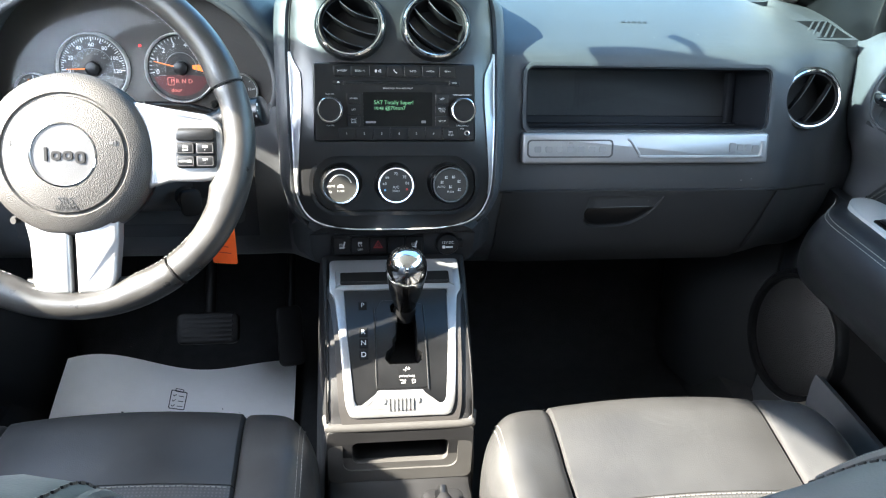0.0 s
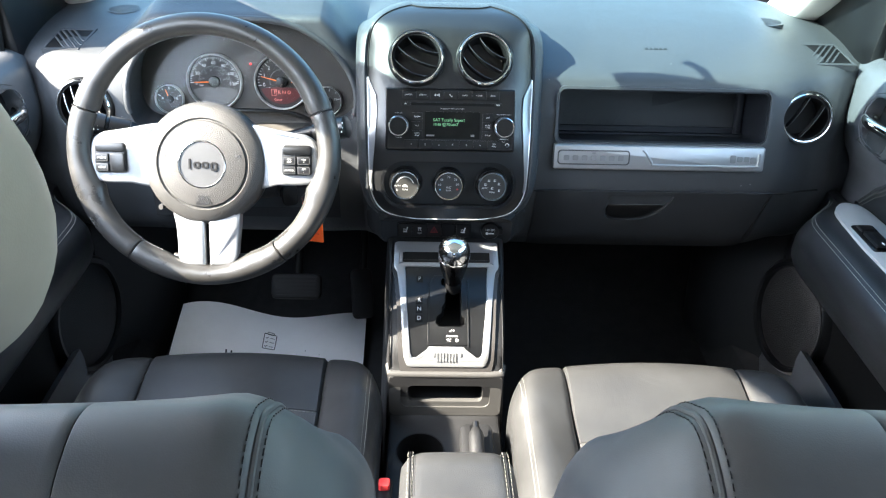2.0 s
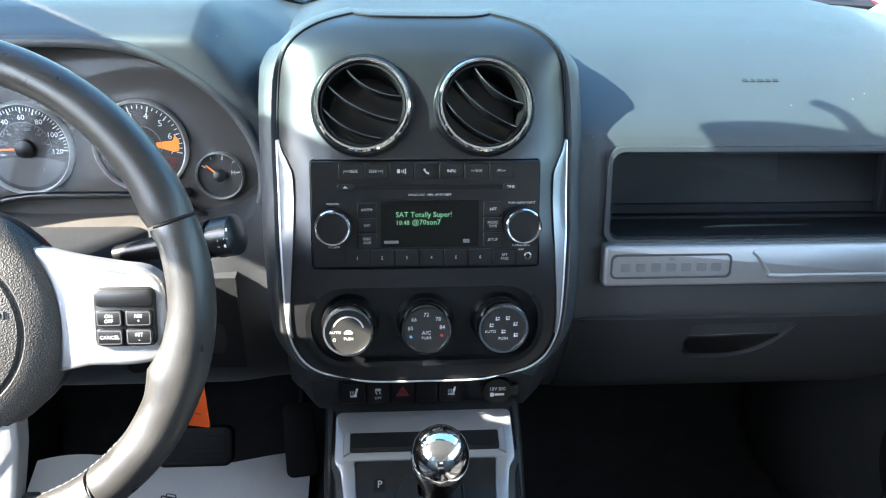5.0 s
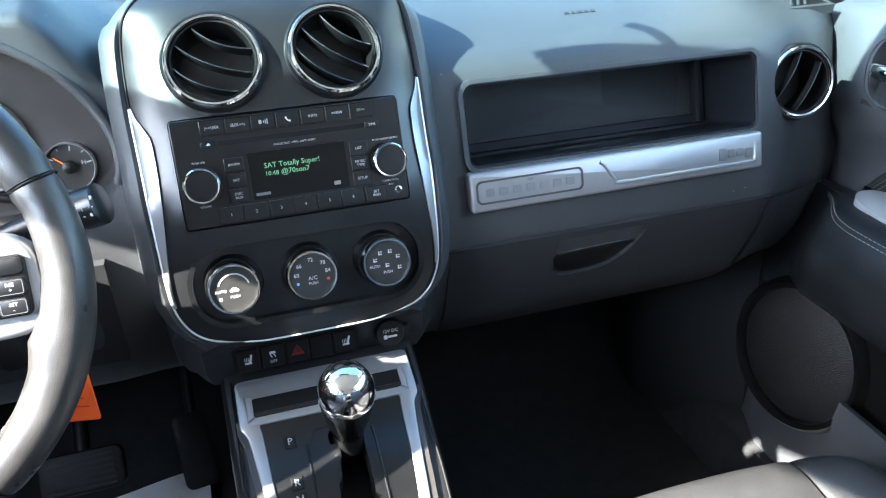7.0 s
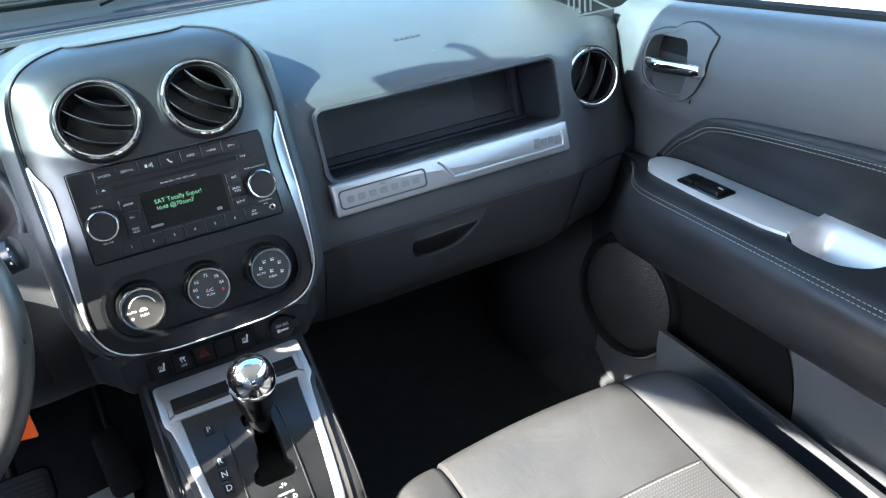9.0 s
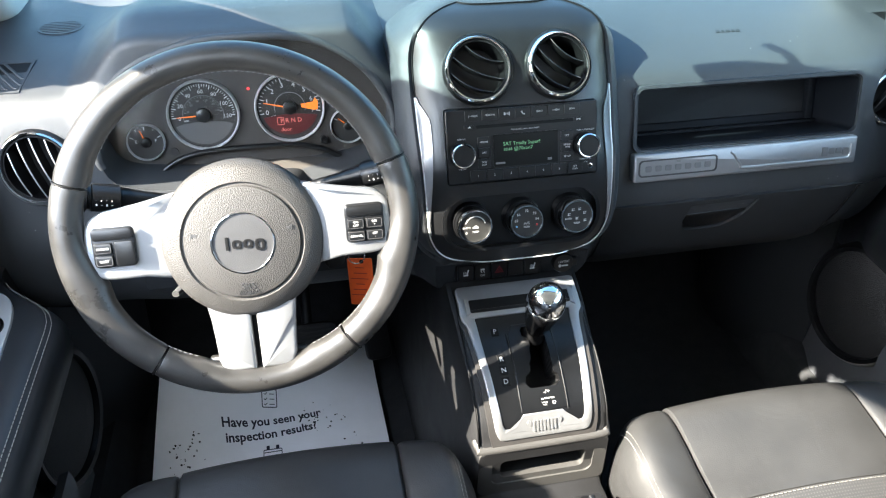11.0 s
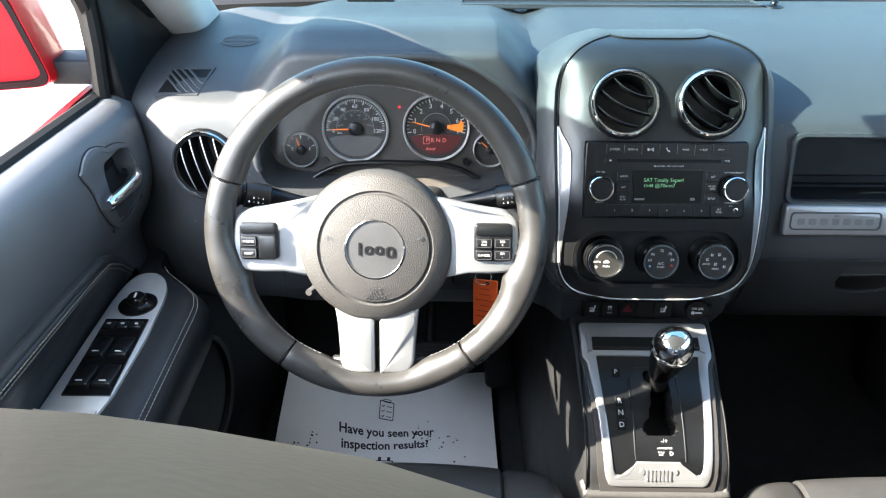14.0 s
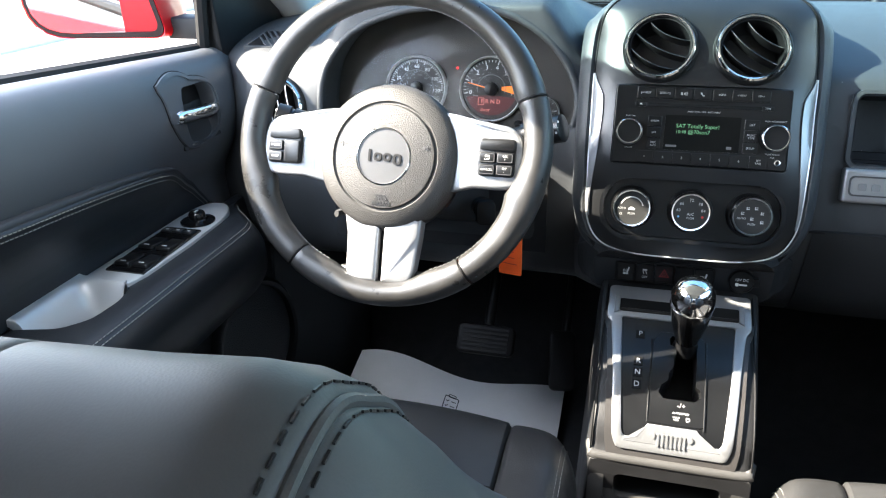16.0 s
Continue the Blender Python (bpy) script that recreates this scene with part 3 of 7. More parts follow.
lip = smooth_line([(-0.030, 0.0135), (-0.024, 0.009), (-0.013, -0.007), (-0.006, -0.0115), (0.06, -0.0118), (0.160, -0.0118), (0.1665, -0.0095), (0.168, 0.000), (0.168, 0.010)], 4)
part("recess_lip", tube([(p.x, p.y, 0.0094) for p in lip], 0.0024, 8), SILVER, strip, "raised lip of a long shallow recess", m=STRIP)
bm = bmesh.new()
for i, (w, h) in enumerate(((0.009, 0.014), (0.009, 0.009), (0.009, 0.009), (0.010, 0.011))):
    bar(w, h, STRIP @ at(0.124 + 0.0115 * i, 0.001 - (0.002 if i == 3 else 0), 0.010), bm, 0.0014)
part("maker_badge", bm, BADGE, strip, "raised grey shapes of a badge")

# glove box door and its pull
for nm, x0, x1 in (("glove_box_door", 0.155, 0.565),):
    rws = []
    for x in np.linspace(x0, x1, 15):
        e = min(x - x0, x1 - x)
        d = 0.004 * (1 - smoothstep(0, 0.006, e))
        rws.append([(x, q.x - 0.004 + d, q.y) for q in smooth_line([(0.9500, 0.582), (0.956, 0.557), (0.969, 0.517), (0.991, 0.467), (1.03, 0.425)], 5)])
    gd = under(dash, link(nm, sheet(rws, (0, 0.012, 0.004)), DASH_LOW, label="closed glove box door with a recessed pull"))
PULL = plane((0.34, 0.9565, 0.545), (0, -0.96, -0.28))
half = [(-0.057, 0.0265), (0.056, 0.0290), (0.050, 0.012), (0.036, -0.010), (0.016, -0.026), (-0.004, -0.031), (-0.036, -0.032), (-0.052, -0.026), (-0.060, -0.008)]
half = [(p.x, p.y) for p in smooth_line([*half[1:], half[0]], 4)] + [(-0.054, 0.0285), (0.052, 0.0305)]
c = prism(half, -0.04, 0.02)
c.transform(PULL)
cut(gd, [c])
part("pull", prism(half, -0.016, -0.0100), BLACK, gd, "recessed dark glove box pull", m=PULL)
flap = [(-0.054, 0.004), (0.044, 0.006), (0.033, -0.009), (0.014, -0.024), (-0.004, -0.0285), (-0.035, -0.0295), (-0.050, -0.024), (-0.057, -0.008)]
part("pull_flap", prism([(p.x, p.y) for p in smooth_line([*flap, flap[0]], 4)][:-1], -0.012, -0.003, 0.003, 3), SATIN, gd, m=PULL)
# dark shut line under the trim strip and down the glove box edge
bm = tube([(x, 0.9500 + 0.020 * smoothstep(0.56, 0.66, x), 0.5800) for x in np.linspace(0.15, 0.655, 16)], 0.0016, 6)
under(dash, link("seam", bm, BLACK))
bm = tube([(0.5655 - 0.010 * k, q.x - 0.0035, q.y) for k, q in zip(np.linspace(0, 1, 16), smooth_line([(0.9500, 0.580), (0.956, 0.557), (0.969, 0.517), (0.991, 0.467)], 5))], 0.0015, 6)
under(dash, link("glove_box_gap", bm, BLACK))


def air_vent(name, m, r, slats, lean, label, ring=CHROME, edged=False, deep=0.018, arc=0.95):
    v = thing(name, label, "air vent", m.translation, "round air vents")
    under(v, link("bezel", lathe([(r + 0.006, -0.012), (r + 0.006, -0.001), (r + 0.004, 0.0015), (r + 0.002, 0.001), (r + 0.001, -0.012)], 48), SATIN, m=m))
    under(v, link("ring", lathe([(r + 0.002, -0.004), (r + 0.0026, 0.002), (r + 0.001, 0.0042), (r - 0.0008, 0.0038), (r - 0.0015, 0.001), (r - 0.0015, -0.012)], 48), ring, label="chrome ring", m=m))
    under(v, link("barrel", lathe([(r - 0.001, -0.055), (r - 0.002, 0.0), (r - 0.004, 0.0), (r - 0.005, -0.05), (0, -0.05)], 40), BLACK, m=m))
    for i in range(slats):
        o = (i - (slats - 1) / 2) * (2 * r * 0.76 / slats) + (0.0 if edged else 0.002)
        w = math.sqrt(max(0.0, (r - 0.005) ** 2 - o * o))
        rws = []
        for t in np.linspace(-1, 1, 11):
            bow = 0.007 * (1 - t * t) * (0.15 if edged else arc)
            rws.append([(t * w, o - bow + dy, dz + 0.004 * (1 - t * t)) for dy, dz in ((0.0022, -deep), (0.0008, -0.004), (-0.0002, -0.0012), (-0.0010, -0.003), (-0.0004, -deep))])
        under(v, link("slat", loft(rws), BLACK, m=m @ Matrix.Rotation(radians(lean), 4, "Z")))
        # light glinting on each slat edge, drawn as a thin paler line
        if edged:
            under(v, link("slat_glint", tube([r_[2] for r_ in rws], 0.0010, 6), SILVER, label="silver line for the sun's glint on the slat edge", m=m @ Matrix.Rotation(radians(lean), 4, "Z")))
        else:
            under(v, link("slat_glint", tube([r_[2] for r_ in rws], 0.0007, 6), PANEL, m=m @ Matrix.Rotation(radians(lean), 4, "Z")))
    return v


air_vent("air_vent", VENT_L, 0.0445, 4, -72, "round air vent with chrome ring at the dash end", edged=True)
air_vent("air_vent", VENT_R, 0.0390, 2, 60, "round air vent with chrome ring beside the storage bin", deep=0.009, arc=0.1)


# defroster grilles, tweeter grilles, sensor and slot on the dash top
def grille(name, c, w, h, n, slope, label, skew=0.0, ellipse=False, tilt=(0.0, -0.15, 1.0)):
    g = thing(name, label, "vent grille", c)
    m = plane(c, tilt, (0.0, 1, 0))
    out = ring_pts(w / 2, 28, h / 2) if ellipse else [(-w / 2 + skew, h / 2), (w / 2 + skew * 0.5, h / 2), (w / 2 - skew, -h / 2), (-w / 2 - skew * 0.2, -h / 2)]
    k = [(x * 0.88, y * 0.84) for x, y in out]
    under(g, link("rim", frame_prism(out[::-1] if not ellipse else out, k[::-1] if not ellipse else k, -0.01, 0.0012), DASH, m=m))
    under(g, link("well", prism(k, -0.012, 0.0003), BLACK, m=m))
    for i in range(n):
        o = (i - (n - 1) / 2) * (w * 0.80 / n) if not ellipse else (i - (n - 1) / 2) * (h * 0.80 / n)
        if ellipse:
            L = w * 0.43 * math.sqrt(max(0.05, 1 - (o / (h * 0.44)) ** 2))
            under(g, link("slat", prism(rrect(2 * L, h * 0.045, 0.0006, 2), -0.004, 0.0016), DASH, m=m @ at(0, o)))
        else:
            k = min(1.0, (0.40 * w - abs(o)) / abs(slope) * 0.5 + 0.5)
            a, b = (1 - k, 1.0) if o * slope < 0 else (0.0, k)
            P = [Vector((o - slope + 2 * slope * t, h * 0.40 * (1 - 2 * t))) for t in (a, b)]
            under(g, link("slat", prism([(P[0].x - 0.002, P[0].y), (P[0].x + 0.002, P[0].y), (P[1].x + 0.002, P[1].y), (P[1].x - 0.002, P[1].y)], -0.004, 0.0020, 0.0006, 1), DASH, m=m))
    return g


grille("defroster_grille", (-0.655, 1.098, 0.7820), 0.066, 0.074, 5, 0.022, "slanted side window defroster grille on the dash", 0.006, tilt=(0, -0.21, 1))
grille("defroster_grille", (0.668, 1.098, 0.7825), 0.066, 0.074, 5, -0.022, "slanted side window defroster grille on the dash", -0.006, tilt=(0, -0.21, 1))
grille("speaker_grille", (-0.607, 1.24, 0.7972), 0.064, 0.058, 7, 0, "oval slotted speaker grille on the dash top", 0, True, (0, -0.02, 1))
grille("speaker_grille", (0.590, 1.205, 0.8085), 0.075, 0.05, 7, 0, "oval slotted speaker grille on the dash top", 0, True, (0, -0.04, 1))
bm = frame_prism(rrect(0.53, 0.055, 0.006), rrect(0.518, 0.043, 0.004), -0.004, 0.003)
under(dash, link("defroster_slot", bm, DASH, m=plane((0.003, 1.425, 0.8085), (0, 0.1, 1), (0, 1, 0))))
under(dash, link("defroster_floor", prism(rrect(0.52, 0.045, 0.004), -0.006, 0.0006), DASH_LOW, m=plane((0.003, 1.425, 0.8085), (0, 0.1, 1), (0, 1, 0))))
under(dash, link("side_slot", prism(rrect(0.085, 0.006, 0.002), -0.004, 0.001), BLACK, m=plane((-0.42, 1.44, 0.809), (0, 0.1, 1), (0, 1, 0))))
s = thing("sun_sensor", "small domed black sun sensor on the dash top", "sensor", (0.285, 1.40, 0.809))
under(s, link("base", lathe([(0.017, 0), (0.016, 0.004), (0.010, 0.006), (0, 0.006)], 24), SATIN, m=at(0.285, 1.40, 0.8095)))
under(s, link("dome", lathe([(0.008, 0.005), (0.007, 0.010), (0.004, 0.0135), (0, 0.0145)], 20), GLOSS, m=at(0.285, 1.40, 0.8095)))
bm = bmesh.new()
for i, w in enumerate((0.006, 0.004, 0.007, 0.005, 0.006)):
    bar(w, 0.005, plane((0.34 + i * 0.0082, 1.075, 0.7935), (0, -0.28, 0.96), (0, 1, 0)), bm, 0.0006)
under(dash, link("airbag_mark", bm, DASH_LOW, label="small embossed mark on the dash top"))

# ---- instrument cluster ----
CL = plane((-0.355, 1.09, 0.705), (0, -0.975, 0.22))
cluster = thing("instrument_cluster", "gauge cluster with four chrome ringed dials, switched on", "gauges", CL.translation)
bm = prism([(x + 0.355, (z - 0.705) * 1.02) for x, z in cav], -0.02, -0.002)
under(cluster, link("panel", bm, CLUSTER, m=CL))


def gauge(name, u, v, r, big):
    g = under(cluster, link(name, lathe([(r * 1.02, -0.004), (r * 1.02, 0.0005), (0, 0.0005)], 40), DIAL, m=CL @ at(u, v)))
    part("ring", lathe([(r * 1.02, -0.002), (r * 1.03, 0.006), (r * 1.06, 0.0075), (r * 1.09, 0.005), (r * 1.10, -0.002)], 48), RING, g, "chrome dial ring", m=CL @ at(u, v))
    return g


def ticks(g, u, v, r, a0, a1, n, long, material, every=2, w=0.0008):
    bm = bmesh.new()
    for i in range(n):
        a = radians(a0 + (a1 - a0) * i / (n - 1))
        L = long if i % every == 0 else long * 0.55
        bar(L, w if i % every else w * 1.5, CL @ at(u + (r - L / 2) * math.cos(a), v + (r - L / 2) * math.sin(a), 0.0006) @ Matrix.Rotation(a, 4, "Z"), bm, 0.0003)
    part("scale", bm, material, g)


def needle(g, u, v, a, L, hub):
    bm = prism([(-0.004, 0.0011), (L, 0.0004), (L, -0.0004), (-0.004, -0.0011)], 0.003, 0.0042)
    part("needle", bm, NEEDLE, g, "orange needle", m=CL @ at(u, v) @ Matrix.Rotation(radians(a), 4, "Z"))
    part("needle_hub", lathe([(hub, 0.0005), (hub * 0.95, 0.006), (hub * 0.6, 0.0075), (0, 0.0078)], 24), SATIN, g, m=CL @ at(u, v))


SP, TA, FU, TE = (-0.059, 0.008), (0.060, 0.010), (-0.141, -0.024), (0.140, -0.022)
g = gauge("speedometer", *SP, 0.045, True)
ticks(g, *SP, 0.043, 183, -3, 41, 0.006, WHITE_PRINT, 4)
ticks(g, *SP, 0.026, 170, 10, 17, 0.003, DIAL_GREY, 4)
for i, tx in enumerate(("0", "20", "40", "60", "80", "100", "120")):
    a = radians(186 - 32 * i)
    words("numeral", tx, 0.0078, WHITE_PRINT, g, CL @ at(SP[0] + 0.0325 * math.cos(a), SP[1] + 0.0325 * math.sin(a), 0.0007))
for i in range(6):
    a = radians(165 - 30 * i)
    words("numeral", str(20 + 30 * i), 0.004, DIAL_GREY, g, CL @ at(SP[0] + 0.0205 * math.cos(a), SP[1] + 0.0205 * math.sin(a), 0.0007))
words("unit", "MPH", 0.0035, WHITE_PRINT, g, CL @ at(SP[0] - 0.024, SP[1] - 0.007, 0.0007))
lower = [(0.0415 * math.cos(a), 0.0415 * math.sin(a)) for a in np.linspace(math.pi + 0.36, 2 * math.pi - 0.36, 21)] + [(0.030, -0.0115), (0.012, -0.0095), (-0.012, -0.0095), (-0.030, -0.0115)]
part("lower_dial", prism(lower, 0.0004, 0.0011), DIAL_LOW, g, "plain grey lower dial face", m=CL @ at(*SP))
needle(g, *SP, 182, 0.036, 0.0100)
g = gauge("tachometer", *TA, 0.045, True)
ticks(g, *TA, 0.043, 190, -10, 29, 0.006, WHITE_PRINT, 4)
for i in range(8):
    a = radians(190 - 28.5 * i)
    words("numeral", str(i), 0.0095, WHITE_PRINT, g, CL @ at(TA[0] + 0.0325 * math.cos(a), TA[1] + 0.0325 * math.sin(a), 0.0007))
bm = prism([(0.016, -0.001), (0.034, -0.006), (0.039, -0.005), (0.040, 0.006), (0.036, 0.012), (0.033, 0.006), (0.016, 0.004)], 0.0005, 0.0010)
part("redline", bm, NEEDLE, g, "orange redline wedge", m=CL @ at(*TA))
words("unit", "x1000", 0.003, WHITE_PRINT, g, CL @ at(TA[0] - 0.024, TA[1] - 0.011, 0.0007))
half = [(0.040 * math.cos(a), 0.040 * math.sin(a) * 0.98) for a in np.linspace(math.pi + 0.33, 2 * math.pi - 0.33, 17)]
half += [(0.030, -0.0115), (0.012, -0.0095), (-0.012, -0.0095), (-0.030, -0.0115)]
part("display", prism(half, 0.0004, 0.0012), RED_LCD, g, "red lit gear display", m=CL @ at(*TA))
words("gear_letters", "P R N D", 0.0088, RED_TEXT, g, CL @ at(TA[0], TA[1] - 0.0185, 0.0013))
words("message", "door", 0.0075, RED_TEXT, g, CL @ at(TA[0] - 0.008, TA[1] - 0.031, 0.0013))
part("letter_box", frame_prism(rrect(0.0095, 0.011, 0.001, 2), rrect(0.0082, 0.0097, 0.0008, 2), 0.0012, 0.0015), RED_TEXT, g, m=CL @ at(TA[0] - 0.0148, TA[1] - 0.0185))
needle(g, *TA, 166, 0.037, 0.0100)
for c, q in ((SP, 0.0275), (TA, 0.0215)):
    part("inner_ring", tube([CL @ Vector((c[0] + q * math.cos(a), c[1] + q * math.sin(a), 0.0008)) for a in np.linspace(radians(-15), radians(195), 30)], 0.0005, 6), DIAL_GREY, g)
g = gauge("fuel_gauge", *FU, 0.0235, False)
ticks(g, *FU, 0.022, 160, 20, 5, 0.005, WHITE_PRINT, 2, 0.0009)
words("letter", "E", 0.0065, WHITE_PRINT, g, CL @ at(FU[0] - 0.013, FU[1] + 0.001, 0.0007))
words("letter", "F", 0.0065, WHITE_PRINT, g, CL @ at(FU[0] + 0.013, FU[1] + 0.001, 0.0007))
needle(g, *FU, 108, 0.018, 0.007)
g = gauge("temperature_gauge", *TE, 0.0235, False)
ticks(g, *TE, 0.022, 150, 10, 5, 0.005, WHITE_PRINT, 2, 0.0009)
words("letter", "H", 0.0065, WHITE_PRINT, g, CL @ at(TE[0] + 0.014, TE[1] + 0.003, 0.0007))
needle(g, *TE, 140, 0.018, 0.007)
under(cluster, link("warning_lamp", lathe([(0.002, 0), (0.002, 0.0008), (0, 0.001)], 12), glow("red_lamp", (1, 0.03, 0.03), 0.15), label="small red warning lamp, lit", m=CL @ at(0.006, 0.040, -0.001)))
under(cluster, link("trip_button", lathe([(0.0055, -0.002), (0.005, 0.008), (0.004, 0.0095), (0, 0.0095)], 20), SATIN, m=CL @ at(0.104, -0.040)))
under(cluster, link("blank_button", lathe([(0.0055, -0.002), (0.0055, 0.0005), (0, 0.0005)], 20), DIAL, m=CL @ at(-0.106, -0.041)))
bm = prism(inset([(x + 0.355, (z - 0.705) * 1.02) for x, z in cav], 0.006 if sum(cav[i - 1][0] * cav[i][1] - cav[i][0] * cav[i - 1][1] for i in range(len(cav))) > 0 else -0.006), 0.020, 0.0215)
o = under(cluster, link("lens", bm, LENS, label="clear plastic lens over the dials", m=CL @ Matrix.Rotation(radians(-7), 4, "X")))
o.visible_shadow = False
arch = [CL @ Vector((x, -0.066 + 0.026 * (1 - (x / 0.125) ** 4), 0.012)) for x in np.linspace(-0.150, 0.150, 31)]
under(cluster, link("lower_lip", tube(arch, 0.0042, 10), SATIN))
lip = [(x, 1.0335 - 0.017 * smoothstep(0.80, 0.70, z), z) for x, z in cav if z > 0.672]
k = max(range(len(lip)), key=lambda i: (Vector(lip[i]) - Vector(lip[i - 1])).length)
lip = lip[k:] + lip[:k]
under(dash, link("hood_lip", tube(lip, 0.0055, 10), DASH))
# sloped shelf under the dials
rws = [[(x, y, z) for y, z in ((1.095, 0.640), (1.06, 0.645), (1.03, 0.640), (1.012, 0.630))] for x in np.linspace(-0.505, -0.175, 9)]
under(cluster, link("lower_trim", sheet(rws, (0, 0, -0.01)), CLUSTER))

# ---- centre stack ----
SP_PROF = [(0.893, 0.553), (0.897, 0.575), (0.902, 0.610), (0.905, 0.650), (0.911, 0.685), (0.925, 0.720), (0.940, 0.758), (0.955, 0.785), (0.972, 0.812), (0.990, 0.837), (1.003, 0.850), (1.020, 0.859), (1.040, 0.8635)]
SW = [(0.553, 0.074), (0.5565, 0.093), (0.565, 0.109), (0.580, 0.1205), (0.605, 0.1275), (0.66, 0.1295), (0.72, 0.1315), (0.765, 0.1330), (0.80, 0.1325), (0.825, 0.1295), (0.840, 0.1240), (0.8505, 0.1145), (0.8570, 0.1020), (0.8610, 0.0860), (0.8635, 0.064)]
SWS = [(p.x, p.y) for p in smooth_line(SW, 6)]
stack = thing("centre_stack", "dark centre stack panel framed in silver and chrome", "console panel", (0, 0.95, 0.55))


def stack_point(u, p):
    w = lerp_line(SWS, p.y)
    return Vector((u * w, p.x + 0.030 * abs(u) ** 5 * smoothstep(0.60, 0.78, p.y) * (1 - 0.8 * smoothstep(0.80, 0.86, p.y)) + 0.008 * abs(u) ** 6, p.y))


line = smooth_line(SP_PROF, 8)
us = [math.sin(a) for a in np.linspace(-math.pi / 2, math.pi / 2, 29)]
rws = [[stack_point(u, p) for u in us] for p in line]
panel = link("panel", sheet(rws, lambda p: Vector((p[0] * 1.02, p[1] + 0.07, p[2] - (0.02 if p[2] > 0.8 else 0)))), PANEL)
VA = plane((-0.0545, 0.9635, 0.806), (-0.06, -0.83, 0.55))
VB = plane((0.0535, 0.9635, 0.806), (0.06, -0.83, 0.55))
RADIO = plane((0.001, 0.9265, 0.7165), (0, -0.946, 0.325))
KN = plane((0, 0.900, 0.6155), (0, -0.95, 0.31))
cs = []
for m in (VA, VB):
    c = prism(ring_pts(0.0415, 40), -0.04, 0.05)
    c.transform(m)
    cs.append(c)
c = prism(rrect(0.207, 0.0985, 0.004), -0.05, 0.05)
c.transform(RADIO)
cs.append(c)
c = prism(rrect(0.214, 0.074, 0.034, 8), -0.012, 0.05)
c.transform(KN)
cs.append(c)
cut(panel, cs)
under(stack, panel)
# vinyl collar that rolls from the panel edge back into the dash
side_off = ((0.0008, 0.009), (0.0022, 0.001), (0.0060, -0.0015), (0.0120, 0.003), (0.0185, 0.014), (0.0235, 0.040), (0.0255, 0.090))
top_off = ((0.0010, -0.007), (0.0030, 0.0004), (0.0100, 0.0018), (0.030, 0.0010), (0.070, -0.008), (0.130, -0.030), (0.220, -0.070))
edge_loop = [(stack_point(-1, p), -1.0, 0.65 * smoothstep(0.81, 0.8635, p.y)) for p in line]
edge_loop += [(stack_point(u, line[-1]), u, 0.65 + 0.35 * smoothstep(0.0, 0.5, 1 - abs(u))) for u in us[1:-1]]
edge_loop += [(stack_point(1, p), 1.0, 0.65 * smoothstep(0.81, 0.8635, p.y)) for p in line[::-1]]
rws = []
for q, u, k in edge_loop:
    sg = math.copysign(1.0, u)
    rws.append([q + Vector((sg * a, b, 0)) * (1 - k) + Vector((0, c, d)) * k for (a, b), (c, d) in zip(side_off, top_off)])
under(stack, link("hood", sheet(rws, (0, 0.02, -0.02)), DASH, label="vinyl covered hood round the panel"))
under(stack, link("hood_gap", tube([q + Vector((math.copysign(0.0006, u) * (1 - k), -0.0004, 0.0006 * k)) for q, u, k in edge_loop if q.z > 0.764], 0.0011, 6), BLACK))
# chin below the panel with the switch row
rws = []
for u in np.linspace(-1, 1, 33):
    e = smoothstep(0.80, 1.0, abs(u))
    wide = (0.105, 0.118, 0.131, 0.141, 0.140, 0.134)
    rws.append([(u * wide[k], y + 0.035 * e, z) for k, (y, z) in enumerate(((0.915, 0.60), (0.899, 0.553), (0.905, 0.545), (0.925, 0.530), (0.930, 0.498), (0.940, 0.478)))])
under(stack, link("chin", sheet(rws, (0, 0.05, 0)), DASH_LOW))
# chrome line round the lower half and the silver side blades
edge = [stack_point(-1, p) for p in line if p.y < 0.768]
bot = [stack_point(u, line[0]) + Vector((0, -0.002, 0.001)) for u in us[1:-1]]
loop = [v + Vector((-0.001, -0.002, 0.001)) for v in edge[::-1]] + bot + [Vector((-v.x + 0.001, v.y - 0.002, v.z + 0.001)) for v in edge]
under(stack, link("chrome_line", tube(loop, 0.0010, 8), RING, label="thin chrome line round the lower panel"))
for sgn in (-1, 1):
    rws = []
    for z in np.linspace(0.598, 0.767, 26):
        k = (z - 0.598) / 0.169
        p = Vector((lerp_line([(q.y, q.x) for q in line if q.x < 1.0], z), z))
        e, w = stack_point(1, p), lerp_line(SWS, z)
        wide = (0.0022 + 0.0115 * smoothstep(0.0, 0.8, k)) * (1 - 0.93 * smoothstep(0.86, 1.0, k))
        inner, half = stack_point(1 - wide / w, p), stack_point(1 - 0.5 * wide / w, p)
        rws.append([(sgn * (e.x + 0.0012), e.y + 0.002, z), (sgn * (e.x + 0.0004), e.y - 0.0030, z), (sgn * half.x, half.y - 0.0036, z), (sgn * inner.x, inner.y - 0.0026, z), (sgn * (inner.x - 0.0004), inner.y + 0.001, z)])
    under(stack, link("side_blade", sheet(rws, (-sgn * 0.0005, 0.006, 0)), SILVER, label="satin silver blade along the panel edge"))
# recess plate behind the climate knobs
under(stack, link("knob_recess", prism(rrect(0.216, 0.076, 0.035, 8), -0.02, -0.010), SATIN, m=KN))
bm = frame_prism(rrect(0.222, 0.082, 0.038, 8), rrect(0.212, 0.072, 0.033, 8), -0.012, 0.0012)
under(stack, link("recess_rim", bm, SATIN, m=KN))
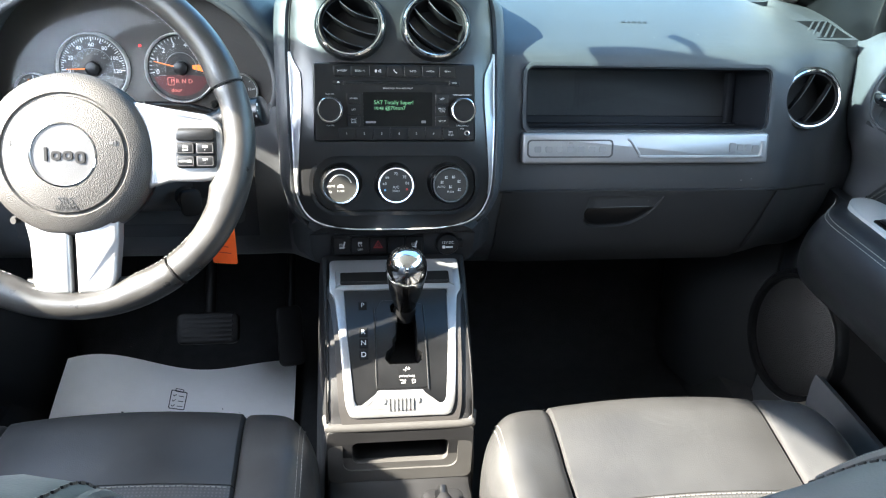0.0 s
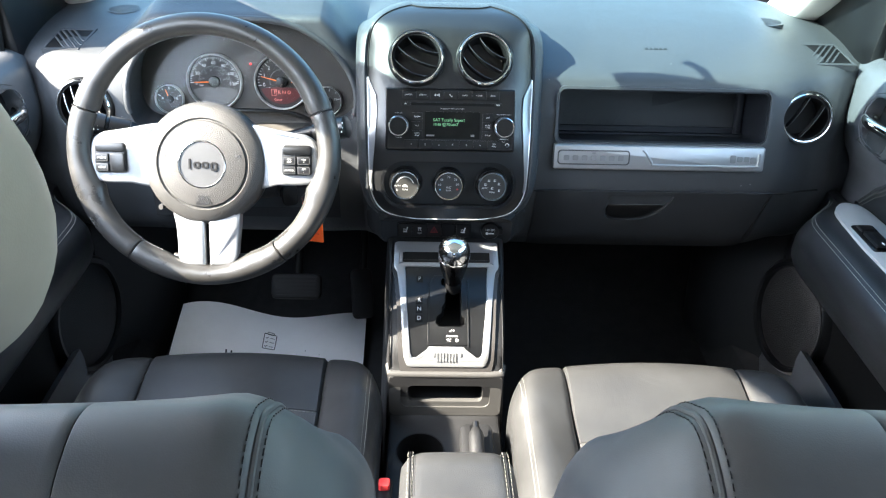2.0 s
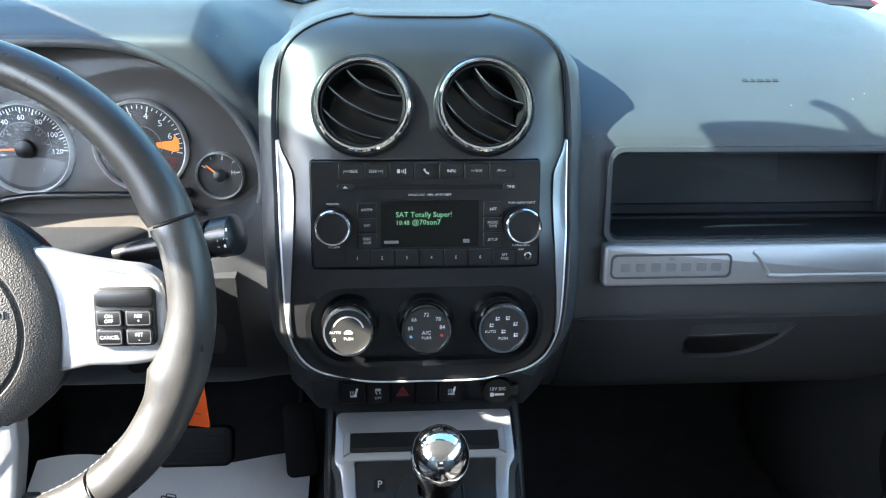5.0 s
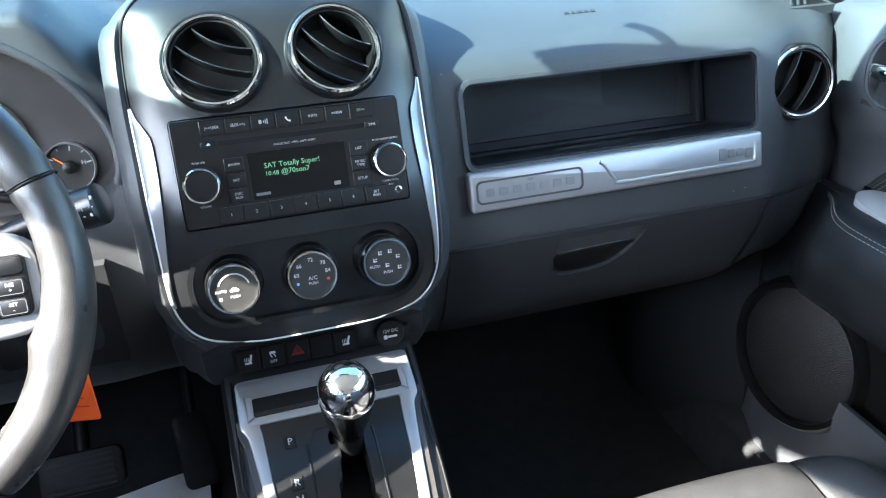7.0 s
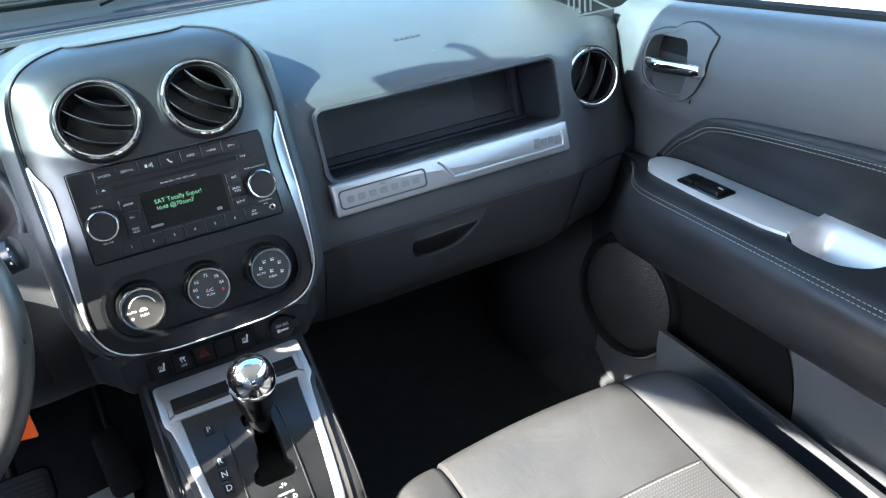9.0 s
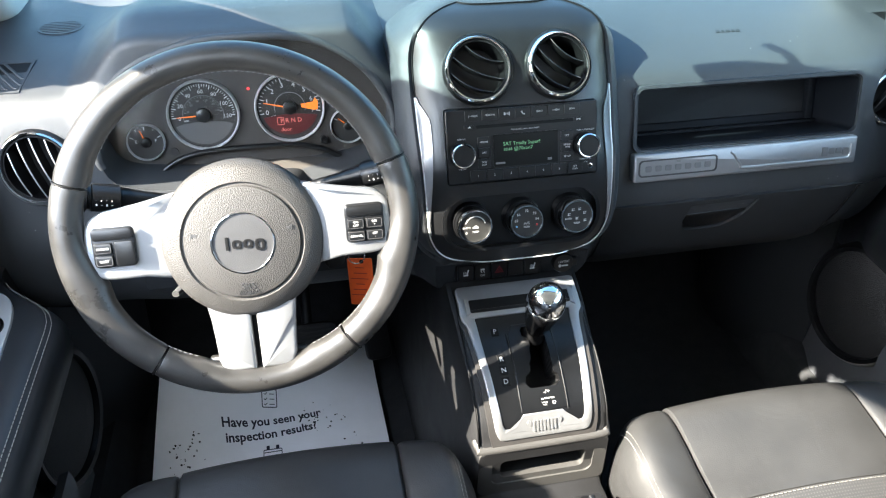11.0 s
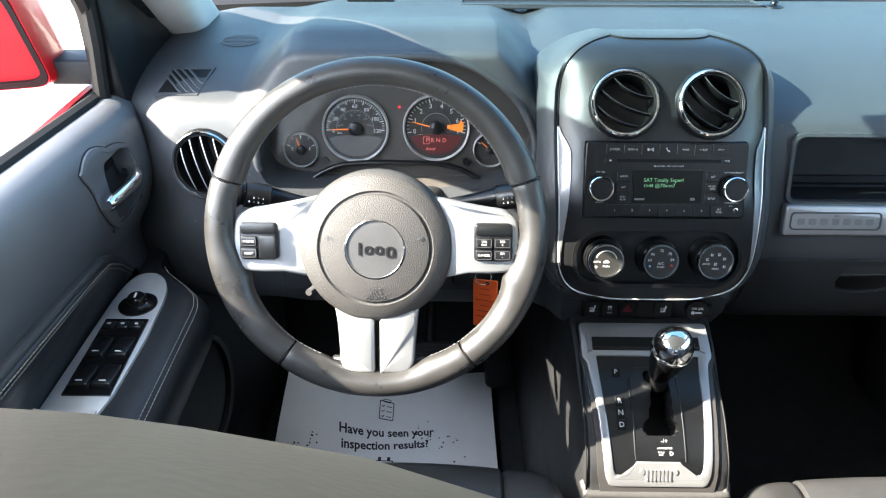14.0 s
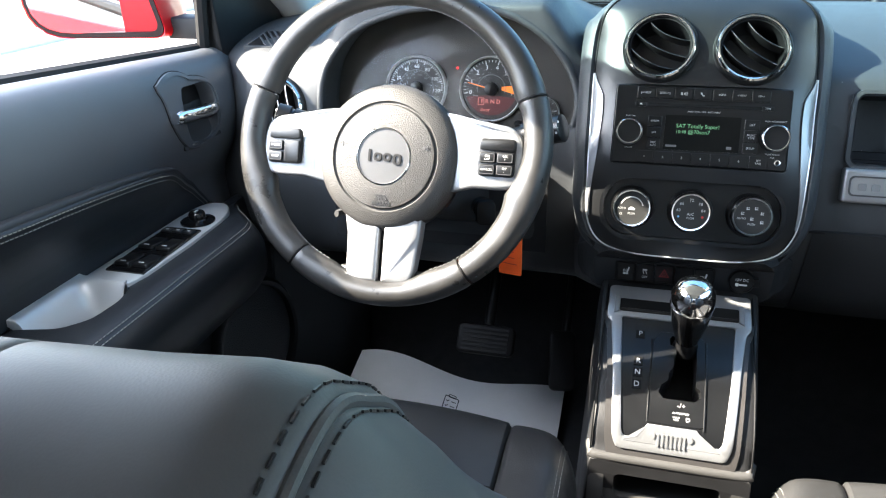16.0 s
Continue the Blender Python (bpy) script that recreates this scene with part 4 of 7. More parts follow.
air_vent("air_vent", VA, 0.0395, 3, -25, "round air vent with chrome ring in the centre stack")
air_vent("air_vent", VB, 0.0395, 3, -39, "round air vent with chrome ring in the centre stack")

# ---- radio ----
radio = thing("car_radio", "black car radio with two knobs, display lit", "radio", RADIO.translation)
under(radio, link("faceplate", prism(rrect(0.205, 0.0965, 0.003), -0.03, 0.0, 0.001, 1), SATIN, m=RADIO))


def ru(u):
    return (u - 0.5) * 0.205


def rv(v):
    return (0.5 - v) * 0.0965


def button(name, u, v, w, h, txt="", size=0.0035, pm=None, par=None, z=0.0016, material=None):
    b = under(par or radio, link(name, prism(rrect(w, h, 0.0008, 2), -0.002, z, 0.0005, 1), material or SATIN, m=(pm or RADIO) @ at(u, v)))
    if txt:
        words("legend", txt, size, WHITE_PRINT, b, (pm or RADIO) @ at(u, v, z + 0.0001), 0.00005)
    return b


for i, tx in enumerate(("|<<SEEK", "SEEK>>|", "", "", "INFO", "<<RW", "FF>>")):
    b = button("button", ru(0.175 + 0.1085 * i), rv(0.095), 0.0212, 0.0135, tx, 0.0036)
    if i == 2:
        bm = bmesh.new()
        for q in range(3):
            bar(0.0008, 0.002 + 0.0014 * q, RADIO @ at(ru(0.175 + 0.1085 * i) + 0.0005 + 0.0016 * q, rv(0.095), 0.0017), bm, 0.0001)
        bar(0.0025, 0.0035, RADIO @ at(ru(0.175 + 0.1085 * i) - 0.0025, rv(0.095), 0.0017), bm, 0.0001)
        part("symbol", bm, WHITE_PRINT, b)
    if i == 3:
        part("symbol", tube([(-0.002, 0.002, 0), (-0.0012, 0.0, 0), (0, -0.0014, 0), (0.002, -0.002, 0)], [0.0011, 0.0006, 0.0006, 0.0011], 6), WHITE_PRINT, b, m=RADIO @ at(ru(0.175 + 0.1085 * i), rv(0.095), 0.0017))
under(radio, link("disc_slot", prism(rrect(0.132, 0.0042, 0.001, 2), -0.001, 0.0009), BLACK, m=RADIO @ at(ru(0.515), rv(0.243))))
b = button("eject_button", ru(0.15), rv(0.245), 0.014, 0.0055)
part("symbol", prism([(-0.0022, -0.0004), (0.0022, -0.0004), (0, 0.0018)], 0.0016, 0.0018), WHITE_PRINT, b, m=RADIO @ at(ru(0.15), rv(0.245)))
button("time_button", ru(0.868), rv(0.243), 0.0135, 0.0055, "TIME", 0.0032)
words("print", "SINGLE DISC - MP3 - ANTI-THEFT", 0.0026, WHITE_PRINT, radio, Matrix.Translation(-RADIO.translation) @ RADIO @ at(ru(0.515), rv(0.315), 0.0002), 0.00005)
for i, tx in enumerate(("AM/FM", "SAT", "DISC\nAUX")):
    button("button", ru(0.240), rv(0.45 + 0.145 * i), 0.017, 0.0125, tx, 0.0034)
for i, tx in enumerate(("LIST", "MUSIC\nTYPE", "SETUP")):
    button("button", ru(0.792), rv(0.45 + 0.145 * i), 0.017, 0.0125, tx, 0.0034)
scr = under(radio, link("display", prism(rrect(0.088, 0.0425, 0.001, 2), -0.001, 0.0008), SCREEN, label="dark display with green letters", m=RADIO @ at(ru(0.515), rv(0.585))))
words("display_text", "SAT Totally Super!", 0.0066, GREEN_TEXT, scr, RADIO @ at(ru(0.365), rv(0.50), 0.0010), 0.00005, "LEFT")
words("display_text", "10:48", 0.0056, GREEN_TEXT, scr, RADIO @ at(ru(0.365), rv(0.575), 0.0010), 0.00005, "LEFT")
words("display_text", "@70son7", 0.0066, GREEN_TEXT, scr, RADIO @ at(ru(0.435), rv(0.572), 0.0010), 0.00005, "LEFT")
bm = bmesh.new()
bar(0.013, 0.0026, RADIO @ at(ru(0.345), rv(0.755), 0.0009), bm, 0.0002)
part("maker_mark", bm, DIAL_GREY, scr, "plain pale bar")
part("disc_mark", bar(0.006, 0.0035, RADIO @ at(ru(0.675), rv(0.750), 0.0009), bmesh.new(), 0.0002), DIAL_GREY, scr)
for i in range(6):
    button("preset_button", ru(0.195 + 0.1085 * i), rv(0.905), 0.0212, 0.0145, str(i + 1), 0.0042)
button("button", ru(0.846), rv(0.905), 0.0205, 0.0145, "SET\nRND", 0.0034)
under(radio, link("aux_jack", lathe([(0.0038, -0.001), (0.0036, 0.0012), (0.0022, 0.0014), (0.0018, -0.004), (0, -0.004)], 20), CHROME, label="round headphone jack", m=RADIO @ at(ru(0.950), rv(0.90))))
words("print", "AUX", 0.0024, WHITE_PRINT, radio, Matrix.Translation(-RADIO.translation) @ RADIO @ at(ru(0.92), rv(0.84), 0.0002), 0.00005)
for u, ta, tb in ((0.095, "PUSH ON", "VOLUME"), (0.920, "PUSH AUDIO/SELECT", "TUNE/SCROLL")):
    k = under(radio, link("knob", lathe([(0.0165, 0), (0.0162, 0.010), (0.0150, 0.0135), (0.0135, 0.0142), (0.0130, 0.0136), (0, 0.0136)], 40), SATIN, m=RADIO @ at(ru(u), rv(0.60))))
    part("ring", lathe([(0.0158, 0.0115), (0.0160, 0.0130), (0.0150, 0.0145), (0.0138, 0.0143), (0.0134, 0.0132)], 40), CHROME, k, "chrome rim", m=RADIO @ at(ru(u), rv(0.60)))
    words("print", ta, 0.0026, WHITE_PRINT, radio, Matrix.Translation(-RADIO.translation) @ RADIO @ at(ru(u), rv(0.395), 0.0002), 0.00005)
    words("print", tb, 0.0026, WHITE_PRINT, radio, Matrix.Translation(-RADIO.translation) @ RADIO @ at(ru(u), rv(0.80), 0.0002), 0.00005)

# ---- climate knobs ----
for i, x in enumerate((-0.0705, 0.0, 0.0705)):
    m = KN @ at(x, 0.0, -0.010)
    k = thing("climate_knob", ("fan speed knob with chrome rim", "temperature knob with chrome rim", "air direction knob with chrome rim")[i], "knob", m.translation, "climate control knobs")
    under(k, link("collar", lathe([(0.0275, 0), (0.0265, 0.006), (0.025, 0.010), (0.024, 0.010)], 40), SATIN, m=m))
    under(k, link("grip", lathe([(0.0240, 0.0), (0.0233, 0.022), (0.0225, 0.028), (0.0211, 0.0285), (0, 0.0285)], 48), SATIN, m=m))
    under(k, link("rim", lathe([(0.0240, 0.0215), (0.0244, 0.0255), (0.0238, 0.0285), (0.0226, 0.0312), (0.0209, 0.0312), (0.0203, 0.0285)], 48), CHROME, label="chrome rim", m=m))
    f = under(k, link("face", lathe([(0.0206, 0.0282), (0.0203, 0.0290), (0, 0.0292)], 40), KNOB_FACE, m=m))
    SH = Matrix.Diagonal((0.88, 0.88, 1.0, 1.0))
    if i == 0:
        rr = [(0.0165 * math.cos(a), 0.0165 * math.sin(a)) for a in np.linspace(radians(15), radians(160), 16)] + [(0.0150 * math.cos(a), 0.0150 * math.sin(a)) for a in np.linspace(radians(160), radians(15), 16)]
        part("arc", prism(rr, 0.0290, 0.0295), WHITE_PRINT, f, m=m @ SH)
        words("legend", "AUTO", 0.0042, WHITE_PRINT, f, m @ SH @ at(-0.0135, -0.001, 0.0294))
        words("legend", "PUSH", 0.0042, WHITE_PRINT, f, m @ SH @ at(0, -0.008, 0.0294))
        words("legend", "O", 0.005, WHITE_PRINT, f, m @ SH @ at(-0.0145, -0.009, 0.0294))
        bm = bmesh.new()
        bar(0.009, 0.0025, m @ SH @ at(0, -0.0015, 0.0294), bm, 0.0002)
        bar(0.005, 0.002, m @ SH @ at(0, 0.0005, 0.0294), bm, 0.0002)
        part("symbol", bm, WHITE_PRINT, f)
    if i == 1:
        for tx, a in (("60", 180), ("66", 140), ("72", 90), ("78", 42), ("84", 3)):
            words("numeral", tx, 0.0058, WHITE_PRINT, f, m @ SH @ at(0.0165 * math.cos(radians(a)), 0.002 + 0.0145 * math.sin(radians(a)), 0.0294))
        words("legend", "A/C", 0.0058, WHITE_PRINT, f, m @ SH @ at(0, -0.0030, 0.0294))
        words("legend", "PUSH", 0.0042, WHITE_PRINT, f, m @ SH @ at(0, -0.0085, 0.0294))
        part("cold_mark", lathe([(0.0015, 0.029), (0.0015, 0.0295), (0, 0.0295)], 12), BLUE_MARK, f, m=m @ SH @ at(-0.016, -0.007))
        part("hot_mark", lathe([(0.0017, 0.029), (0.0017, 0.0295), (0, 0.0295)], 12), RED_MARK, f, m=m @ SH @ at(0.016, -0.006))
    if i == 2:
        words("legend", "AUTO", 0.0042, WHITE_PRINT, f, m @ SH @ at(-0.0135, -0.003, 0.0294))
        words("legend", "PUSH", 0.0042, WHITE_PRINT, f, m @ SH @ at(0, -0.0105, 0.0294))
        bm = bmesh.new()
        for a, b in ((-0.0125, 0.004), (-0.0062, 0.011), (0.0045, 0.0115), (0.0125, 0.005), (0.0130, -0.007), (0, -0.003)):
            bar(0.0042, 0.0012, m @ SH @ at(a, b - 0.0012, 0.0294), bm, 0.0002)
            bar(0.0012, 0.0042, m @ SH @ at(a - 0.0012, b, 0.0294), bm, 0.0002)
            bar(0.0022, 0.0010, m @ SH @ at(a + 0.0012, b + 0.0012, 0.0294), bm, 0.0002)
        part("symbols", bm, WHITE_PRINT, f)

# ---- switch row and power socket ----
ROW = plane((0, 0.9265, 0.5135), (0, -0.985, 0.15))
row_panel = thing("switch_row", "row of black dashboard switches below the panel", "switches", ROW.translation)
under(row_panel, link("panel", prism(rrect(0.129, 0.030, 0.003), -0.02, 0.003, 0.001, 1), SATIN, m=ROW @ at(-0.0215, 0)))
for i in range(5):
    b = under(row_panel, link("switch", prism(rrect(0.0236, 0.0245, 0.0015, 2), 0.0, 0.0062 - (0.001 if i == 3 else 0), 0.001, 1), SATIN, m=ROW @ at(-0.0715 + 0.025 * i, 0)))
    mm = ROW @ at(-0.0715 + 0.025 * i, 0, 0.0063)
    if i in (0, 4):
        bm = bmesh.new()
        bar(0.002, 0.008, mm @ at(0.003, 0.002) @ Matrix.Rotation(radians(-15), 4, "Z"), bm)
        bar(0.007, 0.002, mm @ at(0, -0.003), bm)
        for q in range(3):
            bar(0.0006, 0.004, mm @ at(-0.003 + 0.0017 * q, 0.001), bm)
        part("symbol", bm, WHITE_PRINT, b)
    if i == 1:
        bm = bmesh.new()
        bar(0.006, 0.0025, mm @ at(0, 0.004), bm)
        for q in (-1, 1):
            bar(0.001, 0.004, mm @ at(0.0018 * q, 0.0005) @ Matrix.Rotation(radians(25), 4, "Z"), bm)
        part("symbol", bm, WHITE_PRINT, b)
        words("legend", "OFF", 0.0042, WHITE_PRINT, b, mm @ at(0, -0.006))
    if i == 2:
        tri = [(-0.0068, -0.004), (0.0068, -0.004), (0, 0.0075)]
        bm = frame_prism(tri, inset(tri, 0.0012), 0, 0.0003)
        merge(bm, frame_prism([(x * 0.45, y * 0.45 - 0.0003) for x, y in tri], inset([(x * 0.45, y * 0.45 - 0.0003) for x, y in tri], 0.0007), 0, 0.0003))
        part("hazard_triangle", bm, HAZARD, b, "red hazard triangle", m=mm)
sock = thing("power_socket", "black capped twelve volt power socket", "socket", (ROW @ at(0.076, 0)).translation)
under(sock, link("cap", lathe([(0.0165, -0.005), (0.0160, 0.006), (0.0145, 0.0085), (0, 0.0085)], 32), SATIN, m=ROW @ at(0.076, 0)))
under(sock, link("tab", prism(rrect(0.010, 0.012, 0.002, 3), 0, 0.008, 0.001, 1), SATIN, m=ROW @ at(0.093, 0)))
words("legend", "12V DC", 0.0052, WHITE_PRINT, sock, Matrix.Translation(-(ROW @ at(0.076, 0)).translation) @ ROW @ at(0.076, 0.003, 0.0087))
bm = bmesh.new()
bar(0.010, 0.0022, ROW @ at(0.078, -0.0035, 0.0086), bm)
bar(0.004, 0.0045, ROW @ at(0.0705, -0.0035, 0.0086), bm)
under(sock, link("symbol", bm, WHITE_PRINT))

# ---- steering wheel ----
WH = plane((-0.3572, 0.8010, 0.7118), (0, -0.92, 0.39)) @ Matrix.Scale(1.022, 4)
wheel = thing("steering_wheel", "black leather steering wheel with satin silver spokes", "steering wheel", WH.translation)
R0 = 0.1765


def rim_inner(deg):
    """How far the rim swells inward at an angle: thumb rests below the side spokes, fuller lower corners."""
    d = abs((deg - 270 + 180) % 360 - 180)
    return lerp_line([(0, 0.0), (12, 0.001), (22, 0.0065), (34, 0.0050), (52, 0.0045), (64, 0.0065), (71, 0.0110), (76, 0.0075), (88, 0.002), (104, 0.002), (112, 0.006), (122, 0.003), (150, 0.0)], d)


def rim_piece(a0, a1, name, bulge=0.0):
    P = np.linspace(radians(a0), radians(a1), 56)
    rws = []
    for i, a in enumerate(P):
        ca, sa = math.cos(a), math.sin(a)
        e = min(i, len(P) - 1 - i) / (len(P) - 1)
        k = 1.0 + bulge * smoothstep(0, 0.25, e) - (0.05 if i in (0, len(P) - 1) else 0.0)
        more = rim_inner(math.degrees(a))
        row = []
        for b in np.linspace(0, 2 * math.pi, 21)[:-1]:
            rr = R0 + 0.0150 * k * math.cos(b) - more * max(0.0, -math.cos(b)) ** 0.8
            row.append(WH @ Vector((rr * ca, rr * sa, 0.0175 * k * math.sin(b))))
        rws.append(row)
    return under(wheel, link(name, loft(rws), WHEEL_LEATHER))


rim_piece(20, 160, "rim_top")
rim_piece(161, 233, "rim_grip", 0.05)
rim_piece(-53, 19, "rim_grip", 0.05)
rim_piece(234, 306, "rim_bottom")
def rim_seam(a0, a1, n):
    out = []
    for a in np.linspace(a0, a1, n):
        q = R0 - 0.0153 - rim_inner(a)
        out.append(WH @ Vector((q * math.cos(radians(a)), q * math.sin(radians(a)), 0.0)))
    return out


for path in (rim_seam(30, 150, 60), rim_seam(203, 247, 40), rim_seam(-67, -23, 40)):
    under(wheel, link("stitching", stitches([path], length=0.0035, gap=0.0025, r=0.0006), DIAL_GREY))
for a in (19.5, 160.5, 233.5, -53.5):
    ca, sa = math.cos(radians(a)), math.sin(radians(a))
    loop = [WH @ Vector(((R0 + 0.0152 * math.cos(b)) * ca, (R0 + 0.0152 * math.cos(b)) * sa, 0.0177 * math.sin(b))) for b in np.linspace(0, 2 * math.pi, 25)[:-1]]
    under(wheel, link("seam", tube(loop, 0.0007, 6, True), BLACK))
HUBM = WH @ at(0, -0.016, 0)
under(wheel, link("hub_back", lathe([(0.070, -0.055), (0.086, -0.030), (0.087, -0.012), (0.080, 0.0), (0, 0.0)], 48), SATIN, m=HUBM))
hub = under(wheel, link("airbag_cover", lathe([(0.0865, -0.018), (0.0868, -0.006), (0.084, 0.005), (0.078, 0.0105), (0.0645, 0.0145), (0.0625, 0.0125), (0.0610, 0.0128), (0.0595, 0.0155), (0.045, 0.0185), (0.0335, 0.0195), (0.0325, 0.0180), (0, 0.0178)], 64), HUB, label="grained grey airbag cover", m=HUBM))
part("emblem_disc", lathe([(0.0318, 0.0170), (0.0312, 0.0188), (0, 0.0192)], 48), GREY_TRIM, hub, m=HUBM)
part("emblem_ring", lathe([(0.0335, 0.0175), (0.0332, 0.0200), (0.0320, 0.0205), (0.0312, 0.0190)], 48), CHROME, hub, "thin chrome ring", m=HUBM)
bm = bmesh.new()
for i, (u, w, h, v) in enumerate(((-0.0175, 0.007, 0.014, 0.0005), (-0.0065, 0.0095, 0.0095, -0.001), (0.0050, 0.0095, 0.0095, -0.001), (0.0172, 0.0095, 0.0125, -0.003))):
    if i:
        merge(bm, frame_prism(rrect(w, h, 0.0035, 4), rrect(w - 0.005, h - 0.005, 0.002, 4), 0, 0.0012), HUBM @ at(u, v, 0.0190))
    else:
        bar(0.0028, h, HUBM @ at(u + 0.001, v, 0.0190), bm, 0.0012)
part("emblem_mark", bm, BLACK, hub, "raised dark badge shapes")
words("airbag_text", "SRS", 0.0105, GREY_TRIM, hub, HUBM @ at(0, -0.0475, 0.0182) @ Matrix.Rotation(radians(11), 4, "X"), 0.0004)
words("airbag_text", "AIRBAG", 0.0065, GREY_TRIM, hub, HUBM @ at(0, -0.0545, 0.0168) @ Matrix.Rotation(radians(11), 4, "X"), 0.0004)
for q in (-1, 1):
    bm = bmesh.new()
    bar(0.004, 0.003, HUBM @ at(0.048 * q, 0.012, 0.0176), bm, 0.0008)
    bar(0.0015, 0.005, HUBM @ at(0.0515 * q, 0.012, 0.0168), bm, 0.0008)
    part("horn_mark", bm, GREY_TRIM, hub)


def spoke(name, pts, dome):
    """A silver plate drawn on the wheel plane, sunk toward the rim."""
    bm = prism(pts, -0.012, 0.006, 0.004, 3)
    for v in bm.verts:
        d = math.hypot(v.co.x, v.co.y + 0.016)
        v.co.z += dome(d)
    return under(wheel, link(name, bm, SILVER, label="satin silver spoke", m=WH))


for s in (-1, 1):
    pts = [(0.066, 0.040), (0.0760, 0.0385), (0.100, 0.0335), (0.1255, 0.0290), (0.1440, 0.0255), (0.1560, 0.0150), (0.1600, -0.004), (0.1595, -0.028), (0.1530, -0.0405), (0.1350, -0.0445), (0.1030, -0.0446), (0.066, -0.0452)]
    pts = [(p.x, p.y) for p in smooth_line([(s * x, y) for x, y in pts] + [(s * 0.066, 0.040)], 3)][:-1]
    sp = spoke("side_spoke", pts, lambda d: -0.003 * smoothstep(0.13, 0.165, d) + 0.002 - 0.009 * (1 - smoothstep(0.082, 0.104, d)))
    # switch pad
    pad = rrect(0.0425, 0.0425, 0.005, 4)
    pm = WH @ at(s * 0.1305, -0.0090, 0.0)
    pd = part("switch_pad", prism(pad, 0.003, 0.0085, 0.0015, 2), SATIN, sp, m=pm)
    part("pad_top", prism(rrect(0.0405, 0.0125, 0.004, 3), 0.008, 0.0105, 0.0015, 2), SATIN, sp, m=pm @ at(0, 0.0140))
    if s < 0:
        for k, tx in enumerate(("PHONE", "RESET")):
            part("switch_button", prism(rrect(0.018, 0.0115, 0.002, 3), 0.008, 0.0112, 0.0012, 2), SATIN, sp, m=pm @ at(-0.0105, -0.0005 - 0.0132 * k))
            words("legend", tx, 0.0036, WHITE_PRINT, sp, pm @ at(-0.0105, -0.0005 - 0.0132 * k, 0.0113), 0.00005)
            part("button_edge", frame_prism(rrect(0.016, 0.009, 0.0015, 2), rrect(0.0148, 0.0078, 0.001, 2), 0.0108, 0.0114), GREY_TRIM, sp, m=pm @ at(-0.0105, -0.0005 - 0.0132 * k))
        part("blank_pad", prism(rrect(0.0195, 0.0265, 0.003, 3), 0.008, 0.0108, 0.0012, 2), SATIN, sp, m=pm @ at(0.0105, -0.0070))
    else:
        for k, tx in enumerate(("ON\nOFF", "RES\n+", "CANCEL", "SET\n-")):
            u, v = -0.0102 + 0.0204 * (k % 2), -0.0005 - 0.0135 * (k // 2)
            part("switch_button", prism(rrect(0.0186, 0.0118, 0.002, 3), 0.008, 0.0112, 0.0012, 2), SATIN, sp, m=pm @ at(u, v))
            words("legend", tx, 0.0036, WHITE_PRINT, sp, pm @ at(u, v, 0.0113), 0.00005)
            part("button_edge", frame_prism(rrect(0.0165, 0.0098, 0.0015, 2), rrect(0.0153, 0.0086, 0.001, 2), 0.0108, 0.0114), GREY_TRIM, sp, m=pm @ at(u, v))
for s in (-1, 1):
    pts = [(s * 0.0030, -0.070), (s * 0.0030, -0.1600), (s * 0.0035, -0.1625), (s * 0.030, -0.1625), (s * 0.0390, -0.1580), (s * 0.0425, -0.1480), (s * 0.0430, -0.1370), (s * 0.0455, -0.1070), (s * 0.0490, -0.075)]
    spoke("lower_spoke", pts, lambda d: 0.001 - 0.007 * smoothstep(0.075, 0.10, d) * (1 - smoothstep(0.11, 0.150, d)))
under(wheel, link("spoke_groove", prism(rrect(0.009, 0.088, 0.002, 2), -0.014, -0.004), BLACK, m=WH @ at(0, -0.1150)))
# leather web that carries the lower spoke into the rim
web = [(-0.064, -0.160), (-0.052, -0.147), (0.052, -0.147), (0.064, -0.160), (0.040, -0.172), (-0.040, -0.172)]
under(wheel, link("lower_web", prism(web, -0.014, -0.005, 0.004, 3), WHEEL_LEATHER, m=WH))

# steering column shroud and stalks
col = thing("steering_column", "dark steering column shroud behind the wheel", "steering column", (-0.357, 0.92, 0.62))
ax = Vector((0, -0.92, 0.39))
rws = []
for t, w, h in ((0.045, 0.045, 0.040), (0.08, 0.062, 0.048), (0.16, 0.074, 0.054), (0.25, 0.085, 0.060)):
    o = Vector((-0.357, 0.7865, 0.6885)) - ax * t
    mm = plane(o, ax)
    rws.append([mm @ Vector((x, y, 0)) for x, y in rrect(2 * w, 2 * h, 0.03, 5)])
under(col, link("shroud", loft(rws), DASH_LOW))
o = Vector((-0.357, 0.7865, 0.7085)) - ax * 0.16
under(col, link("knee_panel", sheet([[(x, 0.985 + 0.0 * x, z) for z in np.linspace(0.615, 0.50, 5)] for x in np.linspace(-0.52, -0.19, 8)], (0, 0.02, 0)), DASH_LOW))
bm = lathe([(0.013, -0.012), (0.013, 0.008), (0.010, 0.010), (0, 0.010)], 24)
under(col, link("ignition_lock", bm, SATIN, m=plane((-0.265, 0.895, 0.60), (0.35, -0.9, 0.15))))
under(col, link("tilt_lever", tube([(-0.425, 0.90, 0.612), (-0.437, 0.86, 0.600), (-0.452, 0.838, 0.599)], [0.005, 0.009, 0.007], 10, flat=0.6), GREY_TRIM))


